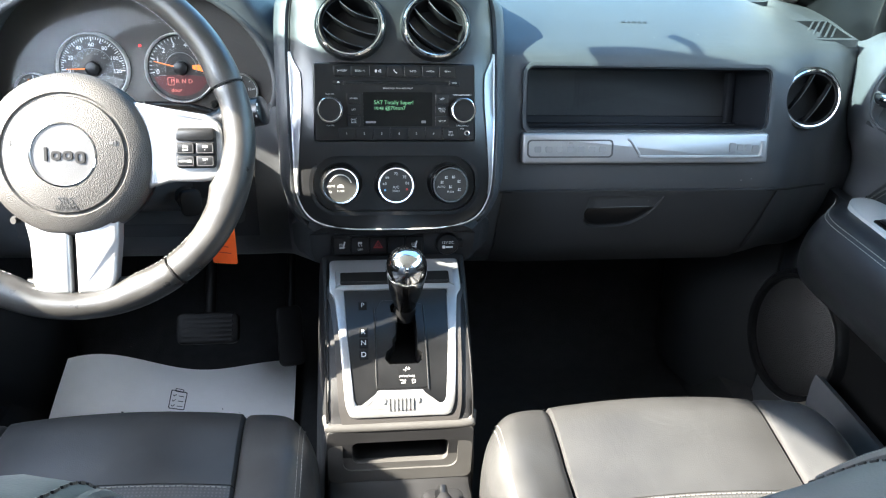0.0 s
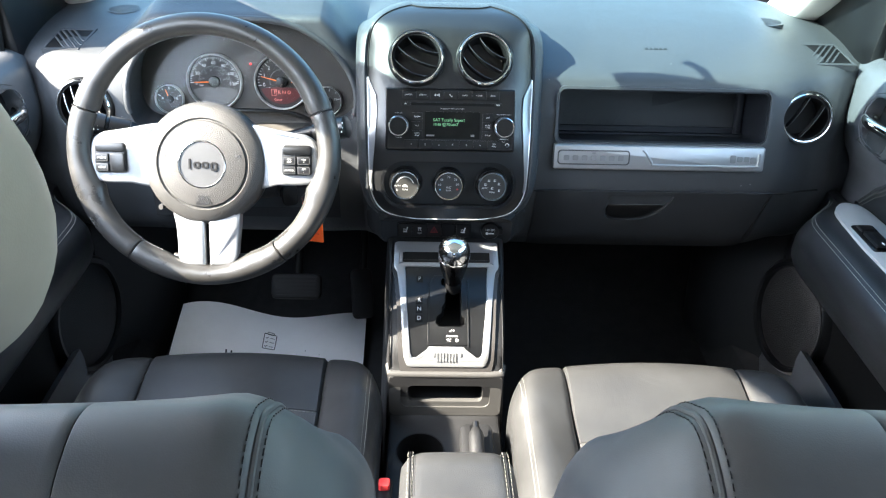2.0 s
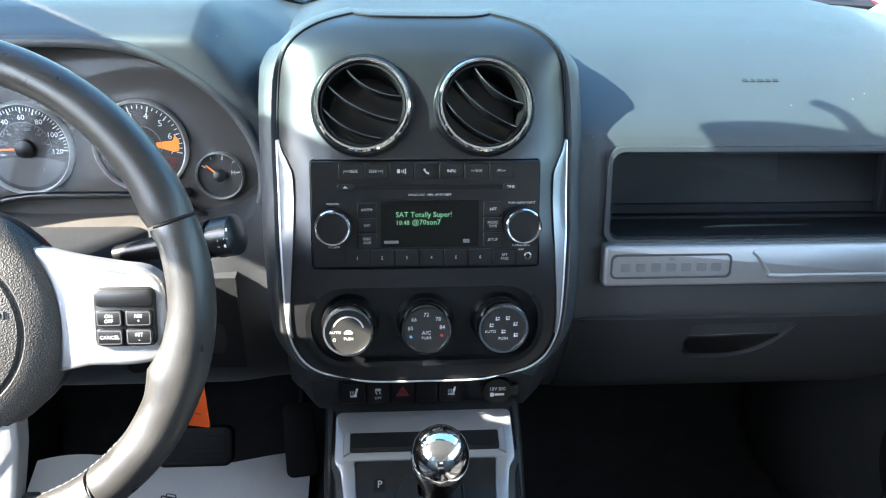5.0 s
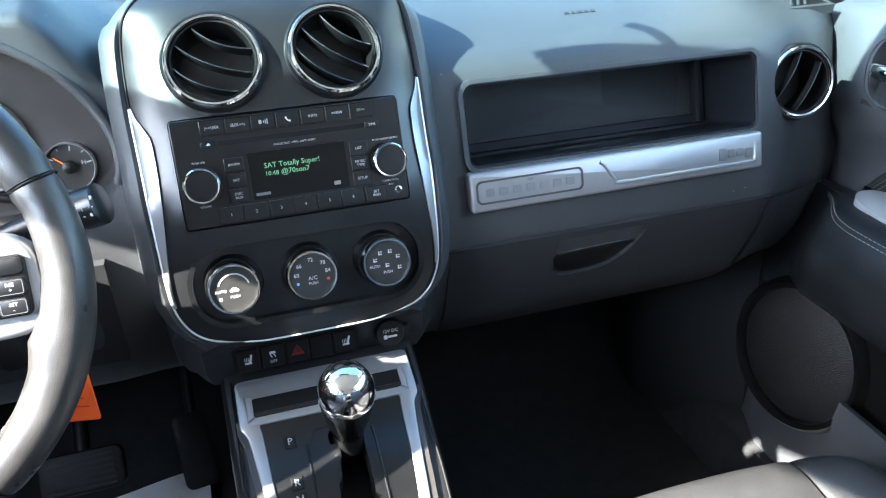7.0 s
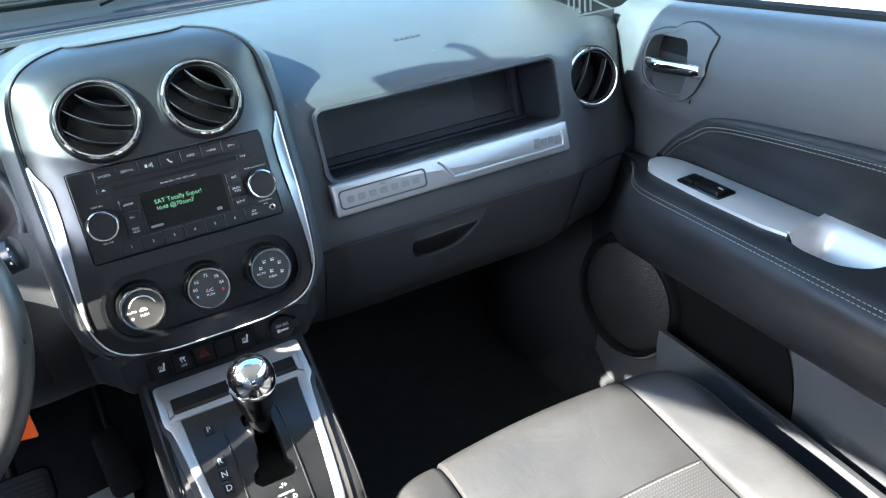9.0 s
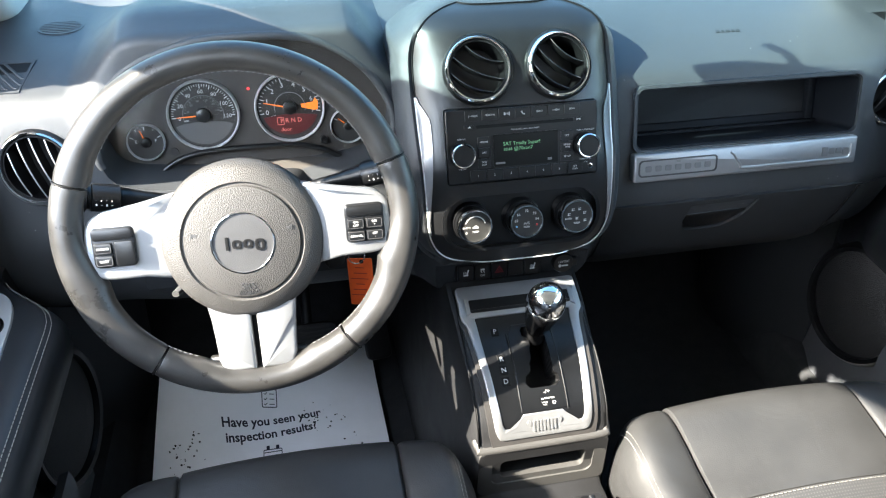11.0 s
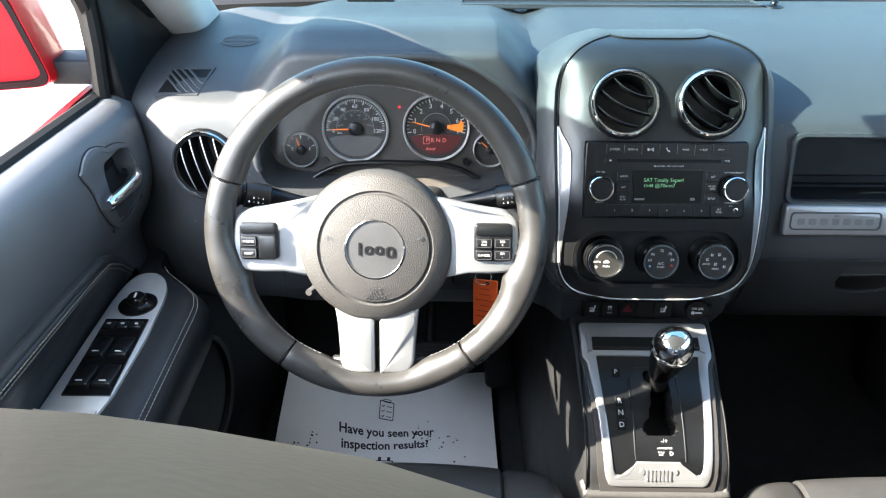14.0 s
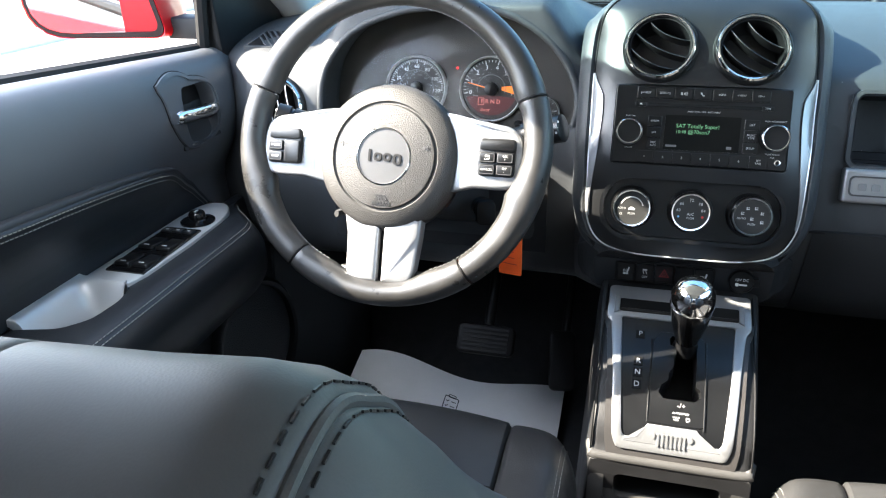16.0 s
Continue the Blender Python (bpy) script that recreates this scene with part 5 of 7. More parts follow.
def stalk(x0, x1, y0, z0, y1, z1, name, label):
    st = thing(name, label, "stalk", (x0, y0, z0))
    a, b = Vector((x0, y0, z0)), Vector((x1, y1, z1))
    d = (b - a)
    P = [a + d * k for k in (0, 0.3, 0.55, 0.56, 0.80, 0.81, 0.84, 0.85, 0.985, 1.0)]
    r = [0.008, 0.010, 0.014, 0.0165, 0.0165, 0.0145, 0.0145, 0.0175, 0.0175, 0.013]
    under(st, link("arm", tube(P[:3], r[:3], 16), SATIN))
    under(st, link("sleeve", tube(P[3:5], r[3:5], 20), SATIN))
    under(st, link("end_knob", tube(P[5:], r[5:], 20), SATIN))
    bm = bmesh.new()
    for k in range(6):
        c = a + d * (0.60 + 0.045 * k if k < 4 else 0.885 + 0.05 * (k - 4))
        for q in range(3):
            nn = Vector((0, -0.95 + 0.25 * (q - 1), 0.35 + 0.35 * (q - 1))).normalized()
            bar(0.0030, 0.0008 + 0.0022 * ((k + q) % 2), plane(c + nn * (0.0166 if k < 4 else 0.0176), nn), bm, 0.0003)
    under(st, link("symbols", bm, WHITE_PRINT))
    return st


stalk(-0.275, -0.160, 0.925, 0.680, 0.895, 0.716, "wiper_stalk", "black wiper stalk with printed symbols beside the wheel")
stalk(-0.44, -0.555, 0.925, 0.676, 0.895, 0.714, "light_stalk", "black light stalk with printed symbols beside the wheel")

# key ring with orange tag
key = thing("key_tag", "orange plastic key tag hanging from the ignition", "key tag", (-0.225, 0.893, 0.545))
loop = [Vector((-0.229 + 0.0105 * math.cos(a), 0.886, 0.591 + 0.0115 * math.sin(a))) for a in np.linspace(0, 2 * math.pi, 25)[:-1]]
under(key, link("ring", tube(loop, 0.0009, 6, True), CHROME, label="thin steel key ring"))
TAG = plane((-0.2245, 0.890, 0.5455), (-0.25, -0.95, 0.12))
bm = prism(rrect(0.0335, 0.072, 0.002, 2), -0.0008, 0.0008, 0.0003, 1)
under(key, link("tag", bm, ORANGE, m=TAG @ Matrix.Rotation(radians(3), 4, "Z")))
bm = bmesh.new()
for k in range(6):
    bar(0.012 + 0.006 * ((k * 7) % 3), 0.0012, TAG @ at(-0.002 + 0.001 * (k % 2), 0.022 - 0.0085 * k, 0.0009), bm, 0.0001)
under(key, link("tag_print", bm, RED_MARK))
under(key, link("tag_hole", lathe([(0.0028, 0.0), (0.0028, 0.0011), (0, 0.0011)], 12), BLACK, m=TAG @ at(0.001, 0.0315)))
under(key, link("key_head", prism(rrect(0.026, 0.034, 0.008, 4), -0.005, 0.005, 0.003, 2), BLACK, m=plane((-0.258, 0.885, 0.598), (0.3, -0.9, 0.1))))

# ---- centre console ----
CON = [(0.960, 0.500), (0.925, 0.494), (0.88, 0.478), (0.848, 0.460), (0.808, 0.444), (0.781, 0.428), (0.747, 0.398), (0.733, 0.372)]
con_line = smooth_line(CON, 8)
cd = [0.0]
for a, b in zip(con_line, con_line[1:]):
    cd.append(cd[-1] + (b - a).length)
S0 = 0.0355


def con(x, s, h=0.0):
    s = lerp_line([(0.0, 0.006), (0.031, 0.0345), (0.049, 0.053), (0.08, 0.0845), (0.115, 0.1275), (0.143, 0.1585), (0.186, 0.2045), (0.2145, 0.2375), (0.26, 0.283)], s)
    return con_at(x, s, h)


def con_at(x, s, h=0.0):
    """A point on the sloped console top: x across, s down it, h above it."""
    q = min(max(s + S0, 0.0), cd[-1])
    i = min(max(j for j in range(len(cd)) if cd[j] <= q), len(con_line) - 2)
    a, b = con_line[i], con_line[i + 1]
    p = a.lerp(b, (q - cd[i]) / max(1e-9, cd[i + 1] - cd[i]))
    k0, k1 = con_line[max(i - 2, 0)], con_line[min(i + 3, len(con_line) - 1)]
    t = (k1 - k0).normalized()
    over = s + S0 - q
    n = Vector((t.y, -t.x))
    p = p + t * over + n * h
    return Vector((x, p.x, p.y))


def wrap(bm):
    ys = [v.co.y for v in bm.verts]
    for k in range(1, 60):
        q = -0.30 + 0.007 * k
        if min(ys) + 0.001 < q < max(ys) - 0.001 and max(ys) - min(ys) > 0.02:
            bmesh.ops.bisect_plane(bm, geom=bm.verts[:] + bm.edges[:] + bm.faces[:], plane_co=(0, q, 0), plane_no=(0, 1, 0))
    for v in bm.verts:
        v.co = con(v.co.x, -v.co.y, v.co.z)
    return bm


def flat(pts, h0, h1, bevel=0.0, steps=2):
    """A plate of outline (x, s) laid on the sloped top."""
    bm = prism([(x, -s) for x, s in pts], h0, h1, bevel, steps)
    bmesh.ops.triangulate(bm, faces=[f for f in bm.faces if len(f.verts) > 4])
    return wrap(bm)


def soft_band(outer, inner, h0, h1, r=0.002):
    """A band between two outlines whose upper edges are rounded off."""
    bm = bmesh.new()
    o1, i1, o2, i2 = [], [], [], []
    for (a, b), (c, d) in zip(outer, inner):
        k = min(0.3, r / max(1e-6, math.hypot(c - a, d - b)))
        for f, p, q in ((0.3 * k, o1, i1), (k, o2, i2)):
            p.append((a + (c - a) * f, b + (d - b) * f))
            q.append((c + (a - c) * f, d + (b - d) * f))
    lines = ((outer, h0), (outer, h1 - r), (o1, h1 - 0.3 * r), (o2, h1), (i2, h1), (i1, h1 - 0.3 * r), (inner, h1 - r), (inner, h0))
    rows = [[bm.verts.new((x, -q, w)) for x, q in p] for p, w in lines]
    for a, b in zip(rows, rows[1:] + rows[:1]):
        for i in range(len(outer)):
            bm.faces.new((a[i - 1], a[i], b[i], b[i - 1]))
    bmesh.ops.recalc_face_normals(bm, faces=bm.faces[:])
    return wrap(bm)


def band(outer, inner, h0, h1):
    return wrap(frame_prism([(x, -s) for x, s in outer], [(x, -s) for x, s in inner], h0, h1))


console = thing("centre_console", "charcoal plastic centre console between the seats", "console", (0, 0.6, 0.0))
# body: sloped top, nose, front face, deck and rear box
top = [(1.45, 0.40), (1.20, 0.45), (1.02, 0.49)] + [(p.x, p.y - 0.003) for p in con_line] + [(0.729, 0.3625), (0.7225, 0.355), (0.722, 0.335), (0.726, 0.29), (0.724, 0.272), (0.715, 0.266), (0.60, 0.266), (0.46, 0.266), (0.30, 0.266), (0.05, 0.262)]
rws = []
for y, z in top:
    w = lerp_line([(0.05, 0.10), (0.45, 0.097), (0.72, 0.093), (0.735, 0.094), (0.90, 0.101), (0.96, 0.103)], y)
    b = lerp_line([(0.05, 0.105), (0.5, 0.105), (0.75, 0.110), (0.96, 0.128)], y)
    rws.append([(-b, y + 0.02, 0.02), (-w - 0.004, y + 0.004, z - 0.06), (-w, y, z - 0.010), (-w + 0.003, y, z - 0.003), (-w + 0.010, y, z), (0, y, z), (w - 0.010, y, z), (w - 0.003, y, z - 0.003), (w, y, z - 0.010), (w + 0.004, y + 0.004, z - 0.06), (b, y + 0.02, 0.02)])
body = link("body", loft(rws), CONSOLE)
hole = [(-0.006, 0.078), (0.024, 0.078), (0.025, 0.110), (0.0245, 0.138), (0.030, 0.142), (0.031, 0.150), (0.024, 0.1555), (-0.012, 0.1555), (-0.0185, 0.149), (-0.016, 0.140), (-0.008, 0.134), (-0.0075, 0.124), (-0.003, 0.118), (-0.0025, 0.106), (0.0, 0.102), (0.0, 0.092), (-0.008, 0.090), (-0.009, 0.082)]
c0 = flat(hole, -0.045, 0.02)
c1 = prism(rrect(0.124, 0.037, 0.008), -0.06, 0.05)
c1.transform(plane((0.0, 0.724, 0.3175), (0, -1, 0.03)))
c2 = prism(ring_pts(0.039, 32), -0.065, 0.05)
c2.transform(plane((-0.040, 0.645, 0.266), (0, 0, 1), (0, 1, 0)))
cut(body, [c0, c1, c2])
under(console, body)
under(console, link("cubby_back", prism(rrect(0.128, 0.041, 0.008), -0.062, -0.055), BLACK, m=plane((0.0, 0.724, 0.3175), (0, -1, 0.03))))
bm = frame_prism(rrect(0.186, 0.086, 0.010, cy=-0.003), rrect(0.148, 0.056, 0.012), -0.006, 0.0022)
frame_prism(rrect(0.148, 0.056, 0.012), rrect(0.123, 0.036, 0.008), -0.010, -0.0005, bm)
under(console, link("nose_face", bm, NOSE_LIT, label="console nose face round the open cubby, coloured paler for sun", m=plane((0.0, 0.724, 0.3175), (0, -1, 0.03))))
under(console, link("cup_well", lathe([(0.0395, 0.001), (0.0375, 0.001), (0.036, -0.055), (0, -0.055)], 32), BLACK, label="round cup holder", m=plane((-0.040, 0.645, 0.266), (0, 0, 1), (0, 1, 0))))
# nose lip, in the console plastic coloured paler for the sun on it
under(console, link("nose_lip", tube(smooth_line([(-0.093, 0.744, 0.3620), (-0.0905, 0.733, 0.3585), (-0.083, 0.7285, 0.3565), (0.0, 0.7275, 0.3565), (0.083, 0.7285, 0.3565), (0.0905, 0.733, 0.3585), (0.093, 0.744, 0.3620)], 5), 0.0065, 10), NOSE_LIT))
for s in (-1, 1):
    line = [con(s * 0.0925, q, -0.0005) for q in np.linspace(0.0, 0.228, 20)]
    under(console, link("edge_seam", tube(line, 0.0012, 6), BLACK))
# pewter plate that carries the silver frame
half = [(0.0925, 0.050), (0.0925, 0.062), (0.0880, 0.074), (0.0825, 0.120), (0.0775, 0.205), (0.0740, 0.222), (0.0640, 0.2305)]
half_in = [(0.080, 0.050), (0.080, 0.062), (0.077, 0.074), (0.071, 0.120), (0.065, 0.200), (0.063, 0.206), (0.058, 0.208)]
under(console, link("bezel_plate", band([(-x, q) for x, q in half] + half[::-1], [(-x, q) for x, q in half_in] + half_in[::-1], -0.006, 0.0016), PEWTER, label="dark pewter plate under the silver bezel"))
# silver frame
OUT = [(-0.0895, 0.004), (-0.0895, 0.058), (-0.0835, 0.066), (-0.0760, 0.120), (-0.0690, 0.205), (-0.062, 0.2145), (0.062, 0.2145), (0.069, 0.205), (0.076, 0.120), (0.0835, 0.066), (0.0895, 0.058), (0.0895, 0.004)]
INN = [(-0.0700, 0.0575), (-0.0700, 0.060), (-0.0690, 0.066), (-0.0655, 0.120), (-0.0580, 0.196), (-0.0545, 0.2005), (0.0545, 0.2005), (0.058, 0.196), (0.0655, 0.120), (0.0690, 0.066), (0.0700, 0.060), (0.0700, 0.0575)]
ROUND = [0.007, 0.003, 0.004, 0.004, 0.010, 0.005, 0.005, 0.010, 0.004, 0.004, 0.003, 0.007]
OUT, INN = rounded(OUT, ROUND, 3), rounded(INN, [r * 0.35 for r in ROUND], 3)
bezel = under(console, link("shift_bezel", soft_band(OUT, INN, -0.004, 0.0045, 0.0022), SILVER, label="satin silver bezel round the shift gate"))
pts = [(-0.056, 0.203), (-0.050, 0.2015), (-0.040, 0.1985), (-0.028, 0.186), (0.028, 0.186), (0.040, 0.1985), (0.050, 0.2015), (0.056, 0.203), (0.056, 0.206), (-0.056, 0.206)]
part("bezel_tongue", flat(pts, -0.002, 0.0049, 0.001, 1), SILVER, bezel)
bm = bmesh.new()
for k in range(7):
    merge(bm, flat([(-0.0150 + 0.005 * k - 0.0012, 0.194), (-0.0150 + 0.005 * k + 0.0012, 0.194), (-0.0150 + 0.005 * k + 0.0012, 0.2065), (-0.0150 + 0.005 * k - 0.0012, 0.2065)], 0.0045, 0.0062))
for k in (-1, 1):
    merge(bm, flat(ring_pts(0.0030, 14, cx=0.0215 * k, cy=0.1965), 0.0045, 0.0058))
part("grille_mark", bm, SILVER, bezel, "raised grille shape of seven bars")
part("coin_slot", flat(rounded([(-0.075, 0.0305), (0.075, 0.0305), (0.075, 0.0495), (-0.075, 0.0495)], [0.004] * 4, 4), 0.0035, 0.0058), BLACK, bezel, "narrow black tray slot")
part("slot_lip", flat([(-0.0735, 0.0455), (0.0735, 0.0455), (0.0735, 0.0492), (-0.0735, 0.0492)], 0.005, 0.0065, 0.0005, 1), SATIN, bezel)
for k in (-1, 1):
    part("slot_end", flat([(k * 0.074, 0.029), (k * 0.081, 0.026), (k * 0.081, 0.054), (k * 0.074, 0.050)], 0.004, 0.0065, 0.001, 1), SILVER, bezel)
# gate plate with its slot
gate = under(console, link("gate_plate", flat([(-0.0705, 0.0565), (0.0705, 0.0565), (0.0705, 0.061), (0.066, 0.120), (0.0585, 0.197), (0.056, 0.2015), (-0.056, 0.2015), (-0.0585, 0.197), (-0.066, 0.120), (-0.0705, 0.061)], -0.003, 0.0022, 0.0006, 1), SATIN))
inlay = [(-0.028, 0.088), (-0.020, 0.073), (0.020, 0.073), (0.034, 0.080), (0.036, 0.120), (0.036, 0.182), (0.032, 0.184), (-0.030, 0.184), (-0.029, 0.130)]
gate_inlay = part("gate_inlay", flat(inlay, 0.002, 0.0030, 0.0005, 1), SATIN, gate)
for a, b in (((-0.030, 0.085), (-0.0295, 0.178)), ((0.0355, 0.082), (0.036, 0.186))):
    part("ridge", tube([con(a[0] + (b[0] - a[0]) * t, a[1] + (b[1] - a[1]) * t, 0.0030) for t in np.linspace(0, 1, 10)], 0.0011, 6), SATIN, gate)
inl = gate_inlay
cut(gate, [flat(hole, -0.03, 0.02)])
cut(inl, [flat(hole, -0.03, 0.02)])
well = [(x, -s) for x, s in hole]
wa = sum(well[i - 1][0] * well[i][1] - well[i][0] * well[i - 1][1] for i in range(len(well)))
part("gate_well", wrap(frame_prism(inset(well, -0.0012 if wa > 0 else 0.0012), well, -0.044, 0.0026)), BLACK, gate, "deep stepped black shift slot")
part("gate_floor", flat([(-0.025, 0.07), (0.037, 0.07), (0.037, 0.165), (-0.025, 0.165)], -0.048, -0.043), BLACK, gate)
for tx, s in (("P", 0.080), ("R", 0.1150), ("N", 0.1290), ("D", 0.1430)):
    part("letter_tile", flat([(-0.0505, s - 0.0055), (-0.0395, s - 0.0055), (-0.0395, s + 0.0055), (-0.0505, s + 0.0055)], 0.002, 0.0034, 0.0004, 1), BLACK, gate)
    p, q = con(-0.045, s, 0.0036), con(-0.045, s + 0.004, 0.0036)
    n = (con(-0.045, s, 0.02) - con(-0.045, s, 0.0))
    words("letter", tx, 0.0098, WHITE_PRINT, gate, plane(p, n, (p - q)), 0.0001)
p = con(0.009, 0.162, 0.0034)
n = (con(0, 0.162, 0.02) - con(0, 0.162, 0.0))
words("legend", "-/+", 0.0082, WHITE_PRINT, gate, plane(p, n, (0, 0.7, 0.7)), 0.0001)
p = con(0.009, 0.1705, 0.0034)
words("legend", "AUTOSTICK", 0.0036, WHITE_PRINT, gate, plane(p, n, (0, 0.7, 0.7)), 0.0001)
p = con(0.0175, 0.1765, 0.0034)
words("legend", "D", 0.0072, WHITE_PRINT, gate, plane(p, n, (0, 0.7, 0.7)), 0.0001)
p = con(0.004, 0.1765, 0.0034)
words("legend", "HOLD\nFOR", 0.0030, WHITE_PRINT, gate, plane(p, n, (0, 0.7, 0.7)), 0.0001)

# shifter
A, B = Vector((0.011, 0.838, 0.462)), Vector((0.009, 0.793, 0.571))
d = (B - A).normalized()
sm = plane(A, d, (0, 1, 0))
L = (B - A).length
sh = thing("gear_shifter", "gear shifter with a chrome topped black knob", "gear lever", A)
under(sh, link("boot", lathe([(0.017, -0.012), (0.014, 0.0), (0.0105, 0.012), (0.010, 0.03)], 24), BLACK, m=sm))
under(sh, link("grip", lathe([(0.0, 0.008), (0.0140, 0.009), (0.0165, 0.020), (0.0212, 0.045), (0.0246, 0.070), (0.0258, 0.083), (0.0258, 0.0845)], 40), GLOSS, m=sm))
under(sh, link("cap", lathe([(0.0261, 0.0825), (0.0262, 0.085), (0.0250, 0.096), (0.0213, 0.1055), (0.0153, 0.1118), (0.0076, 0.1148), (0, 0.1155)], 48), CHROME, label="rounded chrome cap", m=sm))

# parking brake lever
pb = thing("parking_brake", "charcoal parking brake lever beside the cup holder", "brake lever", (0.048, 0.62, 0.266))
under(pb, link("lever", tube(smooth_line([(0.047, 0.50, 0.285), (0.047, 0.55, 0.298), (0.047, 0.61, 0.312), (0.047, 0.645, 0.317)], 4), [0.012] * 11 + [0.010, 0.007], 14), CONSOLE))
under(pb, link("button", tube([(0.047, 0.645, 0.317), (0.047, 0.657, 0.319)], 0.0055, 12), SATIN))
under(pb, link("base", prism(rrect(0.052, 0.20, 0.012), 0, 0.030, 0.006, 2), CONSOLE, m=plane((0.050, 0.58, 0.266), (0, 0, 1), (0, 1, 0))))
under(pb, link("slot", prism(rrect(0.016, 0.15, 0.006), 0.029, 0.0308), BLACK, m=plane((0.047, 0.60, 0.266), (0, 0, 1), (0, 1, 0))))

# armrest box
arm = thing("armrest", "black leather centre armrest with pale stitching", "armrest", (0.006, 0.30, 0.27))
rws = []
for y, top, w in ((0.452, 0.455, 0.055), (0.450, 0.470, 0.062), (0.444, 0.485, 0.066), (0.432, 0.4945, 0.068), (0.41, 0.4985, 0.069), (0.34, 0.502, 0.070), (0.24, 0.502, 0.070), (0.16, 0.495, 0.069), (0.145, 0.48, 0.066)):
    row = []
    for k in np.linspace(-1, 1, 19):
        row.append((0.006 + w * math.copysign(abs(k) ** 0.9, k), y, top - 0.022 * abs(k) ** 7 - 0.002 * k * k))
    rws.append(row)
under(arm, link("lid", sheet(rws, lambda p: Vector((p[0], min(max(p[1], 0.152), 0.446), 0.445))), LEATHER))
under(arm, link("box", prism(rrect(0.130, 0.285, 0.012), 0, 0.178), DASH_LOW, m=plane((0.006, 0.30, 0.268), (0, 0, 1), (0, 1, 0))))
paths = []
for k in (-0.054, -0.060, 0.054, 0.060):
    paths.append([(0.006 + k, y, z) for y, z in ((0.4515, 0.462), (0.4485, 0.474), (0.4425, 0.4865), (0.432, 0.4932), (0.41, 0.4972), (0.34, 0.5005), (0.24, 0.5005), (0.17, 0.495))])
for q in paths:
    under(arm, link("stitching", stitches([q], length=0.0036, gap=0.0030, r=0.0004), THREAD))
for k in (-0.057, 0.057):
    under(arm, link("seam", tube([(0.006 + k, y, z) for y, z in ((0.4515, 0.460), (0.4485, 0.473), (0.4425, 0.4855), (0.432, 0.4922), (0.41, 0.4962), (0.34, 0.4995), (0.24, 0.4995), (0.17, 0.494))], 0.0012, 6), BLACK))

# ---- front seats ----
def strip(x0, x1, prof, rl, rr, n=14, thick=(0, -0.02, -0.06), way=1.0):
    """An upholstered panel from x0 to x1: prof(x) gives its line of (y, z); its edges roll down over rl and rr."""
    rws = []
    for k in np.linspace(0, 1, n):
        k = 0.5 - 0.5 * math.cos(math.pi * k)
        x = x0 + (x1 - x0) * k
        dl, dr = (x - x0), (x1 - x)
        drop = 0.0
        if dl < rl:
            drop += rl * 0.8 * (1 - math.sqrt(max(0.0, 1 - (1 - dl / rl) ** 2)))
        if dr < rr:
            drop += rr * 0.8 * (1 - math.sqrt(max(0.0, 1 - (1 - dr / rr) ** 2)))
        line = smooth_line(prof(x), 5)
        row = []
        for i, p in enumerate(line):
            a, b = line[max(i - 1, 0)], line[min(i + 1, len(line) - 1)]
            t = (b - a).normalized()
            nrm = Vector((-t.y, t.x))
            q = p - nrm * (drop * way)
            row.append((x, q.x, q.y))
        rws.append(row)
    return sheet(rws, thick)


